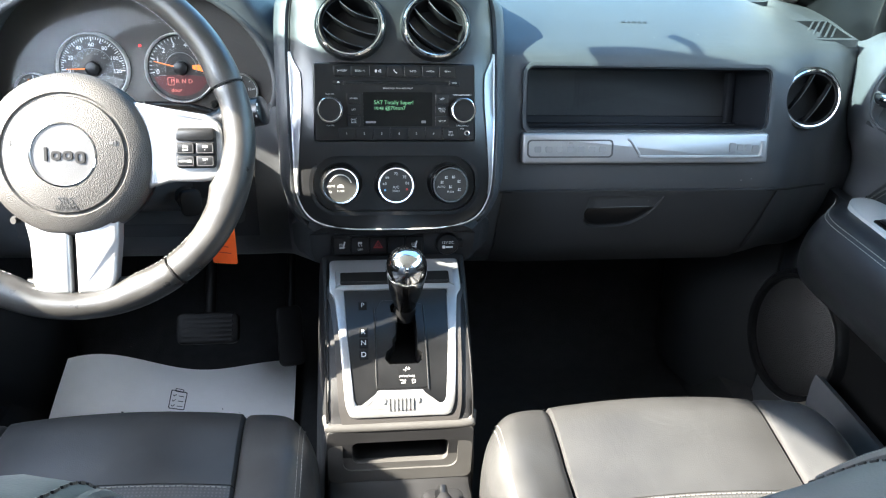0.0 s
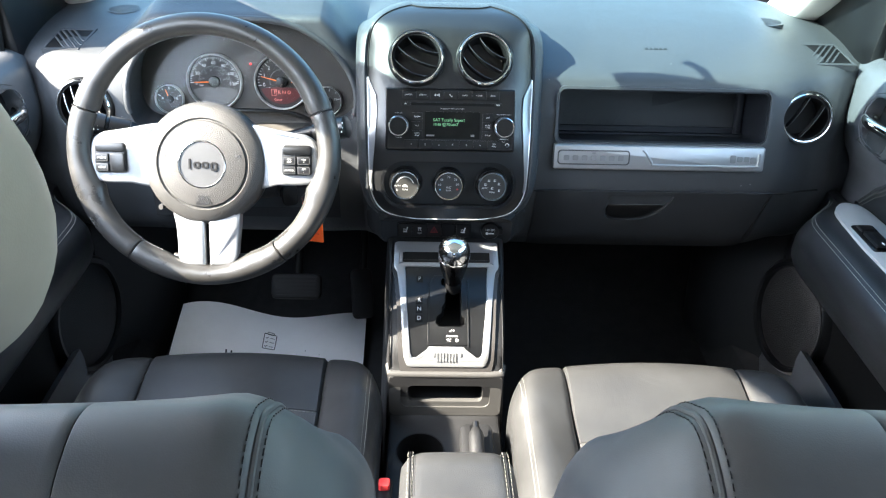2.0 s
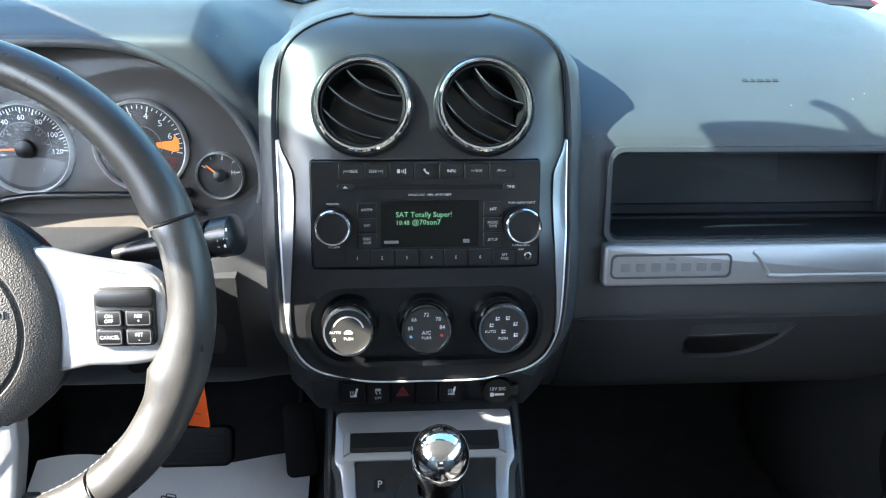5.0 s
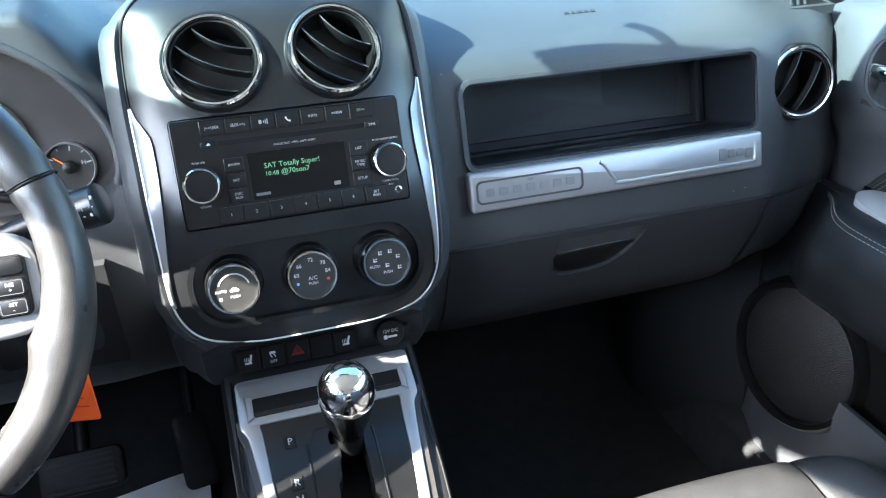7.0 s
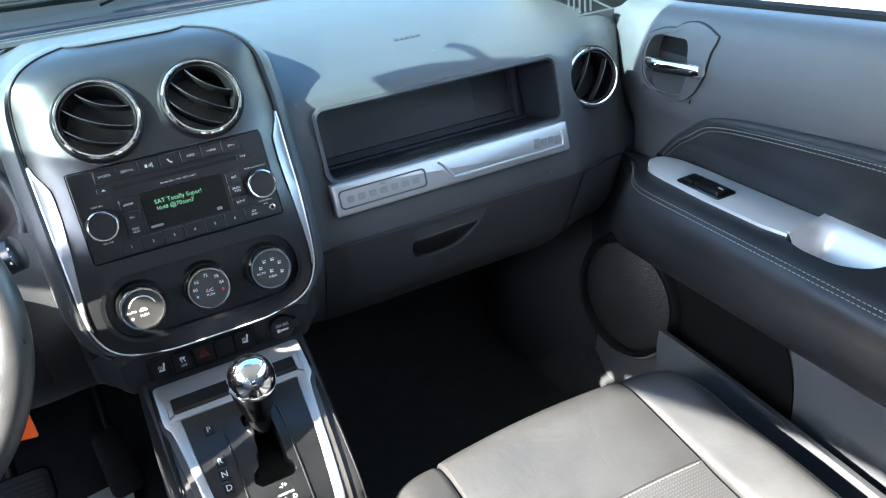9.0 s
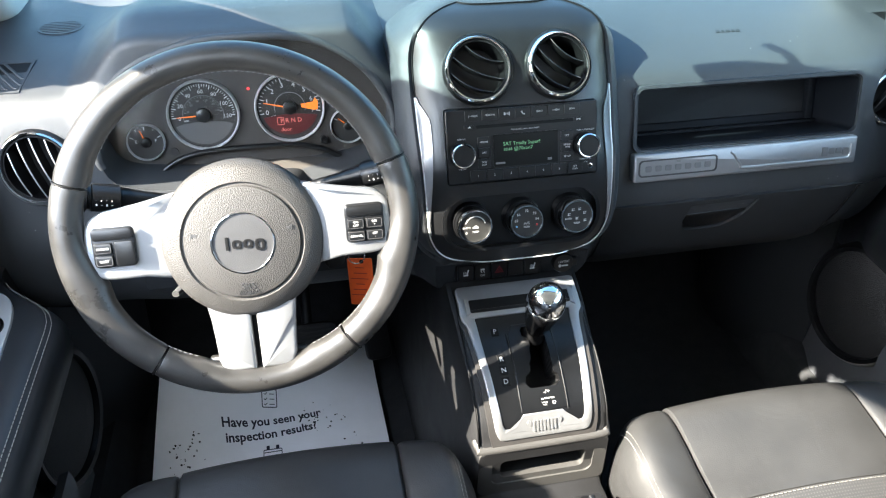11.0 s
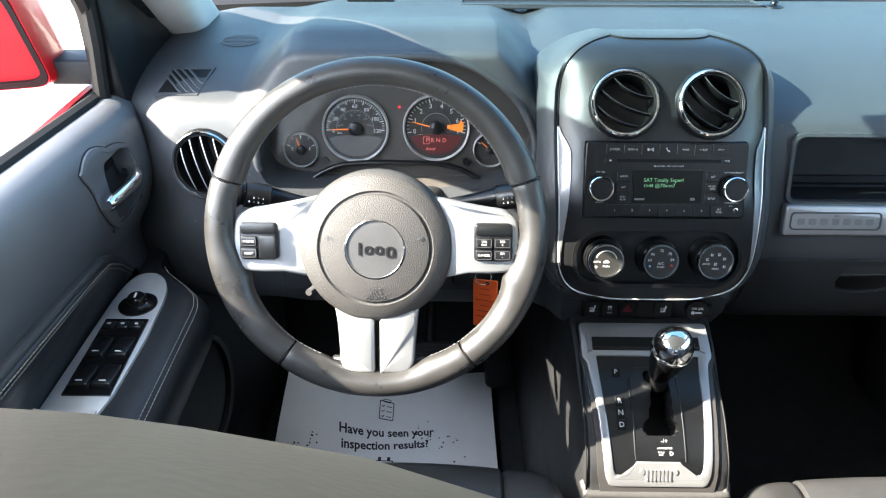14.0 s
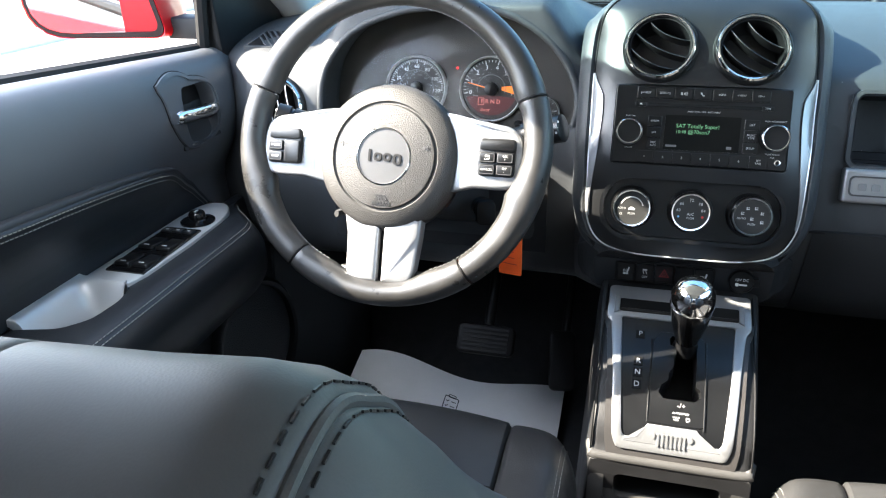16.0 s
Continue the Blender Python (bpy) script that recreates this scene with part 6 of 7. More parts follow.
def seat(sgn, label):
    X = lambda x: sgn * x
    st = thing("front_seat", label, "car seat", (sgn * 0.355, 0.5, 0.02), "front seats")
    fwd = 0.0 if sgn < 0 else -0.015
    ins = 0.0 if sgn < 0 else -0.042

    def put(name, x0, x1, prof, r0, r1, material=LEATHER, lab="", n=14, thick=(0, -0.02, -0.06)):
        a, b = X(x0), X(x1)
        if a > b:
            a, b, r0, r1 = b, a, r1, r0
        return under(st, link(name, strip(a, b, lambda x: prof(abs(x)), r0, r1, n, thick), material, label=lab))

    def mid(x):
        c = 0.011 * (1 - ((x - 0.345) / 0.15) ** 2)
        return [(0.66 + fwd + ins, 0.338 + c + 0.12 * ins), (0.71 + fwd, 0.346 + c), (0.755 + fwd, 0.350 + c), (0.782 + fwd, 0.340 + c), (0.795 + fwd, 0.310), (0.798 + fwd, 0.25), (0.79 + fwd, 0.18)]

    def mid2(x):
        c = 0.011 * (1 - ((x - 0.345) / 0.15) ** 2)
        return [(0.20, 0.285), (0.30, 0.300 + c), (0.45, 0.316 + c), (0.57, 0.327 + c), (0.658 + fwd + ins, 0.338 + c + 0.12 * ins)]

    def side(x):
        out = abs(x - 0.345) - 0.147
        k = max(0.0, out) / 0.11
        up = 0.016 * math.sin(math.pi * min(1.0, k * 0.8))
        back = 0.002 + 0.070 * k * k * k
        fall = 0.035 * max(0.0, k - 0.55) ** 1.4 * 2.0
        return [(0.20, 0.29 + up - fall), (0.35, 0.312 + 1.6 * up - fall), (0.52, 0.330 + 1.5 * up - fall), (0.66 + fwd - 0.4 * back, 0.340 + up - fall), (0.71 + fwd - 0.7 * back, 0.347 + up * 0.9 - fall), (0.755 + fwd - back, 0.350 + up * 0.5 - fall), (0.782 + fwd - back, 0.340 - fall), (0.795 + fwd - back, 0.308 - fall), (0.798 + fwd - back, 0.25), (0.788 + fwd - back, 0.16)]

    put("cushion_front", 0.199, 0.490, mid, 0.007, 0.007)
    put("cushion_insert", 0.199, 0.490, mid2, 0.007, 0.007, PERF, "perforated leather insert")
    put("inner_bolster", 0.104, 0.1985, side, 0.045, 0.009, n=20)
    put("outer_bolster", 0.4905, 0.600, side, 0.009, 0.050, n=20)
    under(st, link("base", prism(rrect(0.44, 0.50, 0.03), 0.0, 0.24), BLACK, m=plane((sgn * 0.35, 0.50, 0.03), (0, 0, 1), (0, 1, 0))))
    # pale double stitching on the bolsters and the insert line
    paths = []
    for xx in (0.122, 0.127, 0.574, 0.579):
        q = smooth_line(side(xx), 4)
        dz = 0.0 if 0.13 < xx < 0.57 else 0.0
        paths.append([(X(xx), p.x, p.y - (0.0075 if xx < 0.125 or xx > 0.576 else 0.0052)) for p in q[:26]])
    paths.append([(X(x), 0.655 + fwd + ins, 0.3385 + 0.12 * ins + 0.011 * (1 - ((x - 0.345) / 0.15) ** 2)) for x in np.linspace(0.207, 0.482, 12)])
    for q in paths:
        under(st, link("stitching", stitches([q]), THREAD))

    # backrest: loop of the side profile, lower at the shoulders
    def back_loop(x):
        o = abs(x - 0.345)
        topz = lerp_line([(0.0, 0.846), (0.10, 0.850), (0.150, 0.853), (0.19, 0.857), (0.205, 0.852), (0.225, 0.832), (0.245, 0.802), (0.262, 0.785), (0.272, 0.775)], o)
        bol = 0.040 * smoothstep(0.07, 0.24, o)
        e = smoothstep(0.212, 0.262, o)
        pts = [(0.285 + bol, 0.34), (0.262 + bol, 0.45), (0.235 + bol, 0.58), (0.205 + bol * (0.8 + 0.1 * e), min(0.72, topz - 0.082)), (0.178 + bol * (0.3 + 0.3 * e), topz - 0.040), (0.158 + bol * 0.2 * e, topz - 0.010), (0.135, topz + 0.002), (0.105, topz - 0.003), (0.078, topz - 0.020), (0.060, topz - 0.06), (0.075, 0.62), (0.100, 0.45), (0.135, 0.32)]
        return [(y, z) for y, z in pts]

    def back(name, x0, x1, r0, r1, material=BACK_LEATHER_LIT):
        a, b = X(x0), X(x1)
        if a > b:
            a, b, r0, r1 = b, a, r1, r0
        bm = strip(a, b, lambda x: back_loop(abs(x)), r0, r1, 16, lambda p: Vector((p[0], 0.113 + (0.80 - p[2]) * 0.2 + (p[1] - 0.155) * 0.02, 0.335 + (p[2] - 0.335) * 0.92)), -1.0)
        return under(st, link(name, bm, material))

    back("back_centre", 0.2432, 0.4468, 0.002, 0.002)
    back("back_panel", 0.1348, 0.2428, 0.002, 0.002)
    back("back_panel", 0.4472, 0.5552, 0.002, 0.002)
    back("back_bolster", 0.076, 0.1344, 0.028, 0.004)
    back("back_bolster", 0.5556, 0.614, 0.004, 0.028)
    paths, seams = [], []
    for xx, w in ((0.1346, 0.0045), (0.5554, 0.0045)):
        q = smooth_line(back_loop(xx), 5)[18:48]
        for d in (-w, w):
            paths.append([(X(xx + d), p.x, p.y + 0.0006) for p in [Vector(v) for v in smooth_line(back_loop(xx + d), 5)[18:50]]])
        seams.append([(X(xx), p.x, p.y - 0.001) for p in q])
    for q in paths:
        under(st, link("back_stitching", stitches([q], length=0.0044, gap=0.0026, r=0.0006), SHADE_LEATHER))
    for q in seams:
        under(st, link("back_seam", tube(q, 0.0024, 8), BACK_LEATHER_LIT))
    # headrest on two posts
    lean_back = at(sgn * 0.312, 0.080, 1.033) @ Matrix.Rotation(radians(30), 4, "X")
    hr = under(st, link("headrest", ellipsoid((0, 0, 0), (0.106, 0.078, 0.137), 2.15), HEADREST_LIT, label="rounded leather headrest, coloured pale for the sun on it", m=lean_back))
    for d in (0.0, 0.09):
        part("post", tube([(sgn * (0.300 + d), 0.12, 0.83), (sgn * (0.300 + d), 0.105, 0.96)], 0.006, 12), CHROME, hr, "steel headrest post")
    return st


def ellipsoid(c, r, e, n=40, k=22):
    """A cushion-like rounded body: a superellipsoid of power e."""
    f = lambda t: math.copysign(abs(t) ** (2 / e), t)
    rws = []
    for j in range(1, k):
        a = -math.pi / 2 + math.pi * j / k
        rws.append([(c[0] + r[0] * f(math.cos(a)) * f(math.cos(b)), c[1] + r[1] * f(math.cos(a)) * f(math.sin(b)), c[2] + r[2] * f(math.sin(a))) for b in np.linspace(0, 2 * math.pi, n + 1)[:-1]])
    return loft(rws)


PERF = mat("perforated_leather", (0.034, 0.034, 0.035), 0.45, grain=0.3, scale=420, mottle=0.15, mscale=10, kind="voronoi")
pn = PERF.node_tree
vor = pn.nodes.new("ShaderNodeTexVoronoi")
vor.inputs["Scale"].default_value = 230
vor.inputs["Randomness"].default_value = 0.0
tc = pn.nodes.new("ShaderNodeTexCoord")
mp = pn.nodes.new("ShaderNodeMapping")
mp.inputs["Scale"].default_value = (1, 1, 0)
pn.links.new(tc.outputs["Object"], mp.inputs["Vector"])
pn.links.new(mp.outputs[0], vor.inputs["Vector"])
rng = pn.nodes.new("ShaderNodeMapRange")
rng.inputs["From Min"].default_value, rng.inputs["From Max"].default_value = 0.20, 0.30
rng.inputs["To Min"].default_value, rng.inputs["To Max"].default_value = 1.0, 0.0
pn.links.new(vor.outputs["Distance"], rng.inputs["Value"])
mx = pn.nodes.new("ShaderNodeMix")
mx.data_type = "RGBA"
mx.inputs["A"].default_value = (0.034, 0.034, 0.035, 1)
mx.inputs["B"].default_value = (0.058, 0.057, 0.056, 1)
pn.links.new(rng.outputs[0], mx.inputs["Factor"])
pn.links.new(mx.outputs["Result"], pn.nodes["Principled BSDF"].inputs["Base Color"])

seat(-1, "black leather driver seat with perforated cushion insert")
seat(1, "black leather passenger seat with perforated cushion insert")

bk = thing("seat_belt_buckle", "black seat belt buckle with a red button", "buckle", (-0.092, 0.47, 0.30))
under(bk, link("stem", prism(rrect(0.022, 0.05, 0.006), 0, 0.07, 0.004, 2), BLACK, m=plane((-0.089, 0.49, 0.275), (0, 0.25, 1), (0, 1, 0))))
under(bk, link("button", prism(rrect(0.016, 0.020, 0.004), 0.068, 0.077, 0.003, 2), RED_MARK, label="red release button", m=plane((-0.089, 0.495, 0.275), (0, 0.25, 1), (0, 1, 0))))


# ---- doors ----
def grid_fill(pts, w0, w1, bevel):
    """A prism whose face is cut into bands, so that it can be bent."""
    bm = prism(pts, w0, w1, bevel, 3)
    for k in range(1, 12):
        z = 0.54 + 0.016 * k
        bmesh.ops.bisect_plane(bm, geom=bm.verts[:] + bm.edges[:] + bm.faces[:], plane_co=(0, z, 0), plane_no=(0, 1, 0))
    return bm


def door(sgn, label):
    side = "left" if sgn < 0 else "right"
    dr = thing("front_door", label, "car door", (sgn * 0.74, 0.5, 0.05))
    YZ = Matrix(((0, 0, -sgn, 0), (1, 0, 0, 0), (0, 1, 0, 0), (0, 0, 0, 1)))  # u -> y, v -> z, w -> into the cabin

    def plate(pts, x0, x1, bevel=0.0, steps=2):
        bm = prism(pts, -x0, -x1, bevel, steps)
        return bm

    def put(name, bm, material, lab="", m=None):
        return under(dr, link(name, bm, material, label=lab, m=m))

    PROF = [(0.772, 0.745), (0.766, 0.764), (0.752, 0.772), (0.730, 0.769), (0.712, 0.752), (0.703, 0.715), (0.702, 0.67), (0.716, 0.625), (0.738, 0.585), (0.742, 0.54), (0.735, 0.46), (0.718, 0.36), (0.714, 0.25), (0.705, 0.10), (0.70, 0.05)]
    rws = []
    for y in np.linspace(-0.05, 1.11, 30):
        f = smoothstep(1.03, 1.11, y)
        row = []
        for p in smooth_line(PROF, 4):
            lift = 0.075 * (1.06 - y) * smoothstep(0.55, 0.72, p.y)
            row.append((sgn * (p.x + 0.028 * f), y, p.y + lift))
        rws.append(row)
    panel = link("panel", sheet(rws, lambda p: Vector((sgn * 0.805, p[1], 0.05 + (p[2] - 0.05) * 0.9))), DOOR_VINYL)
    CUP = rounded([(0.901, 0.744), (0.968, 0.741), (0.980, 0.715), (0.975, 0.668), (0.950, 0.659), (0.908, 0.662), (0.894, 0.690)], (0.006, 0.012, 0.012, 0.012, 0.011, 0.010, 0.012))
    c = prism(CUP, -0.735, -0.60)
    c.transform(YZ)
    cut(panel, [c])
    under(dr, panel)
    # handle surround, cup and lever
    def on_panel(bm):
        """Lays a flat ring drawn in (y, z) on the curved door panel."""
        line = sorted((p.y, p.x) for p in smooth_line(PROF, 4)[10:])
        for v in bm.verts:
            z = v.co.y
            for _ in range(3):
                z = v.co.y - 0.075 * (1.06 - v.co.x) * smoothstep(0.55, 0.72, z)
            v.co.z -= lerp_line(line, z)
        return bm

    RIM = [(0.846, 0.758), (0.945, 0.754), (0.982, 0.738), (0.990, 0.708), (0.984, 0.668), (0.958, 0.650), (0.905, 0.652), (0.878, 0.674), (0.861, 0.702), (0.857, 0.735)]
    rim = rounded(RIM, [0.006, 0.016, 0.016, 0.014, 0.014, 0.014, 0.014, 0.012, 0.014, 0.008], 8)
    cup = CUP

    def by_angle(pts, n=96):
        """An outline redrawn with n points at even angles about the cup's middle."""
        c = Vector((0.932, 0.702))
        q = sorted((math.atan2(y - c.y, x - c.x), math.hypot(x - c.x, y - c.y)) for x, y in pts)
        q = [(q[-1][0] - 2 * math.pi, q[-1][1])] + q + [(q[0][0] + 2 * math.pi, q[0][1])]
        return [(c.x + lerp_line(q, a) * math.cos(a), c.y + lerp_line(q, a) * math.sin(a)) for a in np.linspace(-math.pi, math.pi, n + 1)[:-1]]

    outer, cup = by_angle(rim), by_angle(cup)
    inn = inset(outer, 0.005)
    put("handle_surround", on_panel(frame_prism(outer, inn, -0.010, 0.0034)), DOOR_VINYL, m=YZ)
    put("surround_gap", on_panel(frame_prism(inset(outer, -0.0016), inset(outer, -0.0001), -0.010, 0.0006)), BLACK, m=YZ)
    bm = bmesh.new()
    for k in range(4):
        a = [(p[0] + (q[0] - p[0]) * k / 4, p[1] + (q[1] - p[1]) * k / 4) for p, q in zip(inn, cup)]
        b = [(p[0] + (q[0] - p[0]) * (k + 1) / 4, p[1] + (q[1] - p[1]) * (k + 1) / 4) for p, q in zip(inn, cup)]
        frame_prism(a, b, -0.010, 0.0016, bm)
    put("handle_plate", on_panel(bm), DOOR_VINYL, m=YZ)
    put("handle_cup", prism(cup, -0.745, -0.728), BLACK, m=YZ)
    # scoop coloured darker than the door panel for the shade in the recess
    rws = [[(sgn * x, y, z) for y in np.linspace(0.888, 0.985, 10)] for x, z in ((0.729, 0.716), (0.7265, 0.702), (0.720, 0.684), (0.711, 0.670), (0.7045, 0.660), (0.7035, 0.655))]
    put("handle_scoop", sheet(rws, (sgn * 0.012, 0, 0.002)), DASH_LOW)
    line = [(sgn * 0.713, 0.976, 0.699), (sgn * 0.700, 0.966, 0.700), (sgn * 0.690, 0.942, 0.7025), (sgn * 0.688, 0.90, 0.707), (sgn * 0.690, 0.858, 0.711)]
    put("handle", tube(smooth_line(line, 5), [0.0110] * 6 + [0.0128] * 6 + [0.0120] * 6 + [0.0118, 0.0112, 0.0085], 16, flat=0.75), CHROME, "polished chrome inner door handle")
    put("handle_lock", lathe([(0.006, 0), (0.0055, 0.002), (0, 0.0022)], 20), SILVER, m=YZ @ at(0.943, 0.7025, -0.684))
    # sill strip at the glass and the window frame
    put("sill_seal", tube([(sgn * 0.768, y, 0.769 + 0.075 * (1.06 - y)) for y in np.linspace(-0.05, 1.10, 12)], 0.011, 8), RUBBER)
    gl = [[(sgn * (0.776 - 0.13 * (z - 0.75) / 0.5 * ((z - 0.75) / 0.5)), y, z) for z in np.linspace(0.74, 1.22, 7)] for y in np.linspace(-0.02, 1.06, 9)]
    if sgn > 0:
        put("window_glass", loft(gl, caps=False, loop=False), SIDE_GLASS, "closed side window glass")
    # upper frame along the roof rail and front sash
    put("window_frame", tube(smooth_line([(sgn * 0.772, 1.085, 0.762), (sgn * 0.752, 1.055, 0.90), (sgn * 0.722, 0.90, 1.03), (sgn * 0.680, 0.66, 1.140), (sgn * 0.655, 0.30, 1.265), (sgn * 0.652, -0.02, 1.280)], 5), 0.013, 8, flat=1.3), RUBBER)
    # filler sheet added to stop sun passing between frame and pillar
    rws = []
    for f, p in (((0.770, 1.085, 0.780), (0.735, 1.46, 0.76)), ((0.752, 1.055, 0.90), (0.712, 1.28, 0.86)), ((0.738, 0.985, 0.972), (0.686, 1.10, 0.985)), ((0.722, 0.90, 1.03), (0.652, 0.90, 1.10)), ((0.700, 0.78, 1.092), (0.622, 0.76, 1.155)), ((0.680, 0.66, 1.140), (0.600, 0.64, 1.195)), ((0.667, 0.48, 1.208), (0.610, 0.48, 1.250)), ((0.655, 0.30, 1.265), (0.615, 0.30, 1.300)), ((0.652, -0.02, 1.280), (0.615, -0.02, 1.305))):
        a, b = Vector((sgn * f[0], f[1], f[2])), Vector((sgn * p[0], p[1], p[2]))
        rws.append([a.lerp(b, k) for k in (0.0, 0.35, 0.7, 1.0)])
    put("frame_filler", sheet(rws, (sgn * 0.012, 0, 0.004)), RUBBER)
    sail = [(1.075, 0.752), (1.30, 0.765), (1.16, 0.98), (1.07, 1.00), (1.062, 0.90)]
    put("mirror_sail", prism([(p.x, p.y) for p in smooth_line([*sail, sail[0]], 3)][:-1], -0.765, -0.735, 0.006, 2), SATIN, "black triangular mirror cover", m=YZ)
    put("front_sash", tube([(sgn * 0.762, 1.060, 0.755), (sgn * 0.748, 1.052, 0.85), (sgn * 0.735, 1.045, 1.02)], 0.010, 8), RUBBER)
    # armrest body
    rws = []
    for y in [1.10, 1.085, 1.07, 1.055, 1.04, 1.02, 1.0, 0.985, 0.97, 0.955, 0.94, 0.925, 0.91, 0.89, 0.86, 0.78, 0.70, 0.60, 0.50, 0.38, 0.25, 0.12, 0.0]:
        sec = [(0.716, 0.36), (0.66, 0.405), (0.622, 0.455), (0.606, 0.500), (0.6035, 0.522), (0.608, 0.540), (0.619, 0.551), (0.634, 0.5555), (0.655, 0.5560), (0.69, 0.5555), (0.730, 0.555), (0.75, 0.54)]
        row = []
        for p in smooth_line(sec, 3):
            f = smoothstep(0.86, 1.02, y - 0.45 * max(0.0, 0.55 - p.y)) ** 1.3
            row.append((sgn * (p.x + (0.712 - p.x) * f * (1 if p.x < 0.712 else 0)), y, p.y - 0.006 - 0.02 * f))
        rws.append(row)
    am = link("armrest", loft(rws), SHADE_LEATHER)
    XY = Matrix(((sgn, 0, 0, 0), (0, 1, 0, 0), (0, 0, 1, -0.006), (0, 0, 0, 1)))
    pocket = rounded([(0.760, 0.668), (0.660, 0.668), (0.652, 0.635), (0.655, 0.590), (0.676, 0.564), (0.724, 0.549), (0.760, 0.546)], [0.003, 0.004, 0.010, 0.012, 0.012, 0.010, 0.003], 4)
    c = prism(pocket, 0.502, 0.62)
    c.transform(XY)
    cut(am, [c])
    under(dr, am)
    tagged(am, "padded leather door armrest")
    put("pull_pocket", prism(inset(pocket, -0.001) if sum(pocket[i - 1][0] * pocket[i][1] - pocket[i][0] * pocket[i - 1][1] for i in range(len(pocket))) > 0 else inset(pocket, 0.001), 0.494, 0.5035), SHADE_LEATHER, m=XY)
    nose = smooth_line([(0.659, 0.875), (0.664, 0.905), (0.6735, 0.928), (0.688, 0.942), (0.704, 0.944), (0.717, 0.936), (0.725, 0.915), (0.729, 0.875)], 4)
    silver = [(p.x, p.y) for p in nose] + [(0.7315, 0.72), (0.7325, 0.667), (0.664, 0.667), (0.658, 0.70), (0.6555, 0.80)]
    trim = put("armrest_trim", prism(silver, 0.548, 0.5605, 0.002, 2), ARM_SILVER_LIT, "satin silver armrest trim", m=XY)
    wall = []
    for y in np.linspace(0.6685, 0.548, 24):
        edge = lerp_line([(0.548, 0.742), (0.552, 0.715), (0.560, 0.690), (0.570, 0.672), (0.590, 0.660), (0.635, 0.657), (0.669, 0.664)], y)
        row = []
        for q in np.linspace(0, 1, 26):
            x = 0.735 + (edge - 0.735) * q
            a = smoothstep(0.728, 0.690, x) * smoothstep(0.664, 0.636, y)
            row.append((sgn * x, y, 0.5597 + 0.002 * smoothstep(0.726, 0.735, x) - 0.050 * a))
        wall.append(row)
    part("pull_scoop", sheet(wall, (0, 0, -0.003)), ARM_SILVER_LIT, trim, "silver scoop of the door pull")
    floor_pts = rounded([(0.690, 0.640), (0.657, 0.640), (0.657, 0.592), (0.674, 0.568), (0.690, 0.563)], [0.004, 0.006, 0.014, 0.012, 0.004], 4)
    put("pull_floor", prism(floor_pts, 0.506, 0.5145, 0.002, 2), SHADE_LEATHER, m=XY)
    if sgn < 0:
        sw = part("switch_block", prism([(0.660, 0.695), (0.716, 0.695), (0.7195, 0.835), (0.664, 0.835)], 0.559, 0.5635, 0.001, 1), GLOSS, trim, "black window switch block", m=XY)
        for i in range(2):
            for j in range(2):
                cx, cy = 0.675 + 0.0275 * j + 0.0015 * (1 - i), 0.782 - 0.052 * i
                bm = prism(rrect(0.0225, 0.044, 0.003, 3), 0.561, 0.5675, 0.002, 2)
                for v in bm.verts:
                    if v.co.z > 0.5625:
                        v.co.z += 0.004 * math.cos(max(-1, min(1, v.co.y / 0.022)) * 1.5 + 0.6) - 0.003
                part("window_switch", bm, SATIN, sw, m=XY @ at(cx, cy))
                part("switch_mark", prism(rrect(0.008, 0.0014, 0.0003, 1), 0.5655, 0.5680), WHITE_PRINT, sw, m=XY @ at(cx, cy - 0.016))
        for j in range(3):
            part("lock_switch", prism(rrect(0.0155, 0.013, 0.002, 2), 0.562, 0.566, 0.001, 1), SATIN, sw, m=XY @ at(0.6745 + 0.0175 * j, 0.8215))
            part("switch_mark", prism(rrect(0.005, 0.003, 0.001, 2), 0.5655, 0.5664), WHITE_PRINT, sw, m=XY @ at(0.6745 + 0.0175 * j, 0.8215))
        part("mirror_dial", lathe([(0.0255, 0.0), (0.025, 0.003), (0.016, 0.004), (0.0125, 0.006), (0.0120, 0.014), (0.0100, 0.0165), (0, 0.017)], 32), GLOSS, trim, "round mirror control dial", m=at(sgn * 0.690, 0.868, 0.5535))
        part("dial_mark", prism(rrect(0.0025, 0.010, 0.001, 2), 0.016, 0.018), WHITE_PRINT, trim, m=at(sgn * 0.690, 0.868, 0.5535))
    else:
        sw = part("switch_block", prism(rrect(0.037, 0.080, 0.004, 3), 0.559, 0.5630, 0.001, 1), GLOSS, trim, "black window switch", m=XY @ at(0.684, 0.822))
        part("window_switch", prism(rrect(0.024, 0.044, 0.003, 3), 0.562, 0.568, 0.002, 2), SATIN, sw, m=XY @ at(0.684, 0.812))
        part("lock_switch", prism(rrect(0.024, 0.018, 0.003, 3), 0.562, 0.567, 0.002, 2), SATIN, sw, m=XY @ at(0.684, 0.848))
        part("switch_mark", prism(rrect(0.002, 0.008, 0.0005, 1), 0.567, 0.5685), WHITE_PRINT, sw, m=XY @ at(0.684, 0.795))
    # stitched edge of the armrest
    paths = []
    for off in (0.0, 0.005):
        ln = []
        for y in [1.0, 0.99, 0.98, 0.97, 0.96, 0.95, 0.94, 0.93, 0.92, 0.91, 0.90, 0.88, 0.86, 0.78, 0.70, 0.60, 0.50, 0.38, 0.25, 0.12]:
            f = smoothstep(0.86, 1.02, y) ** 1.3
            x, z = 0.619 - off, 0.5516 - off * 0.75
            ln.append((sgn * (x + (0.708 - x) * f), y, z - 0.0052 - 0.02 * f))
        paths.append(ln)
    for q in paths:
        put("armrest_stitching", stitches([q]), THREAD)
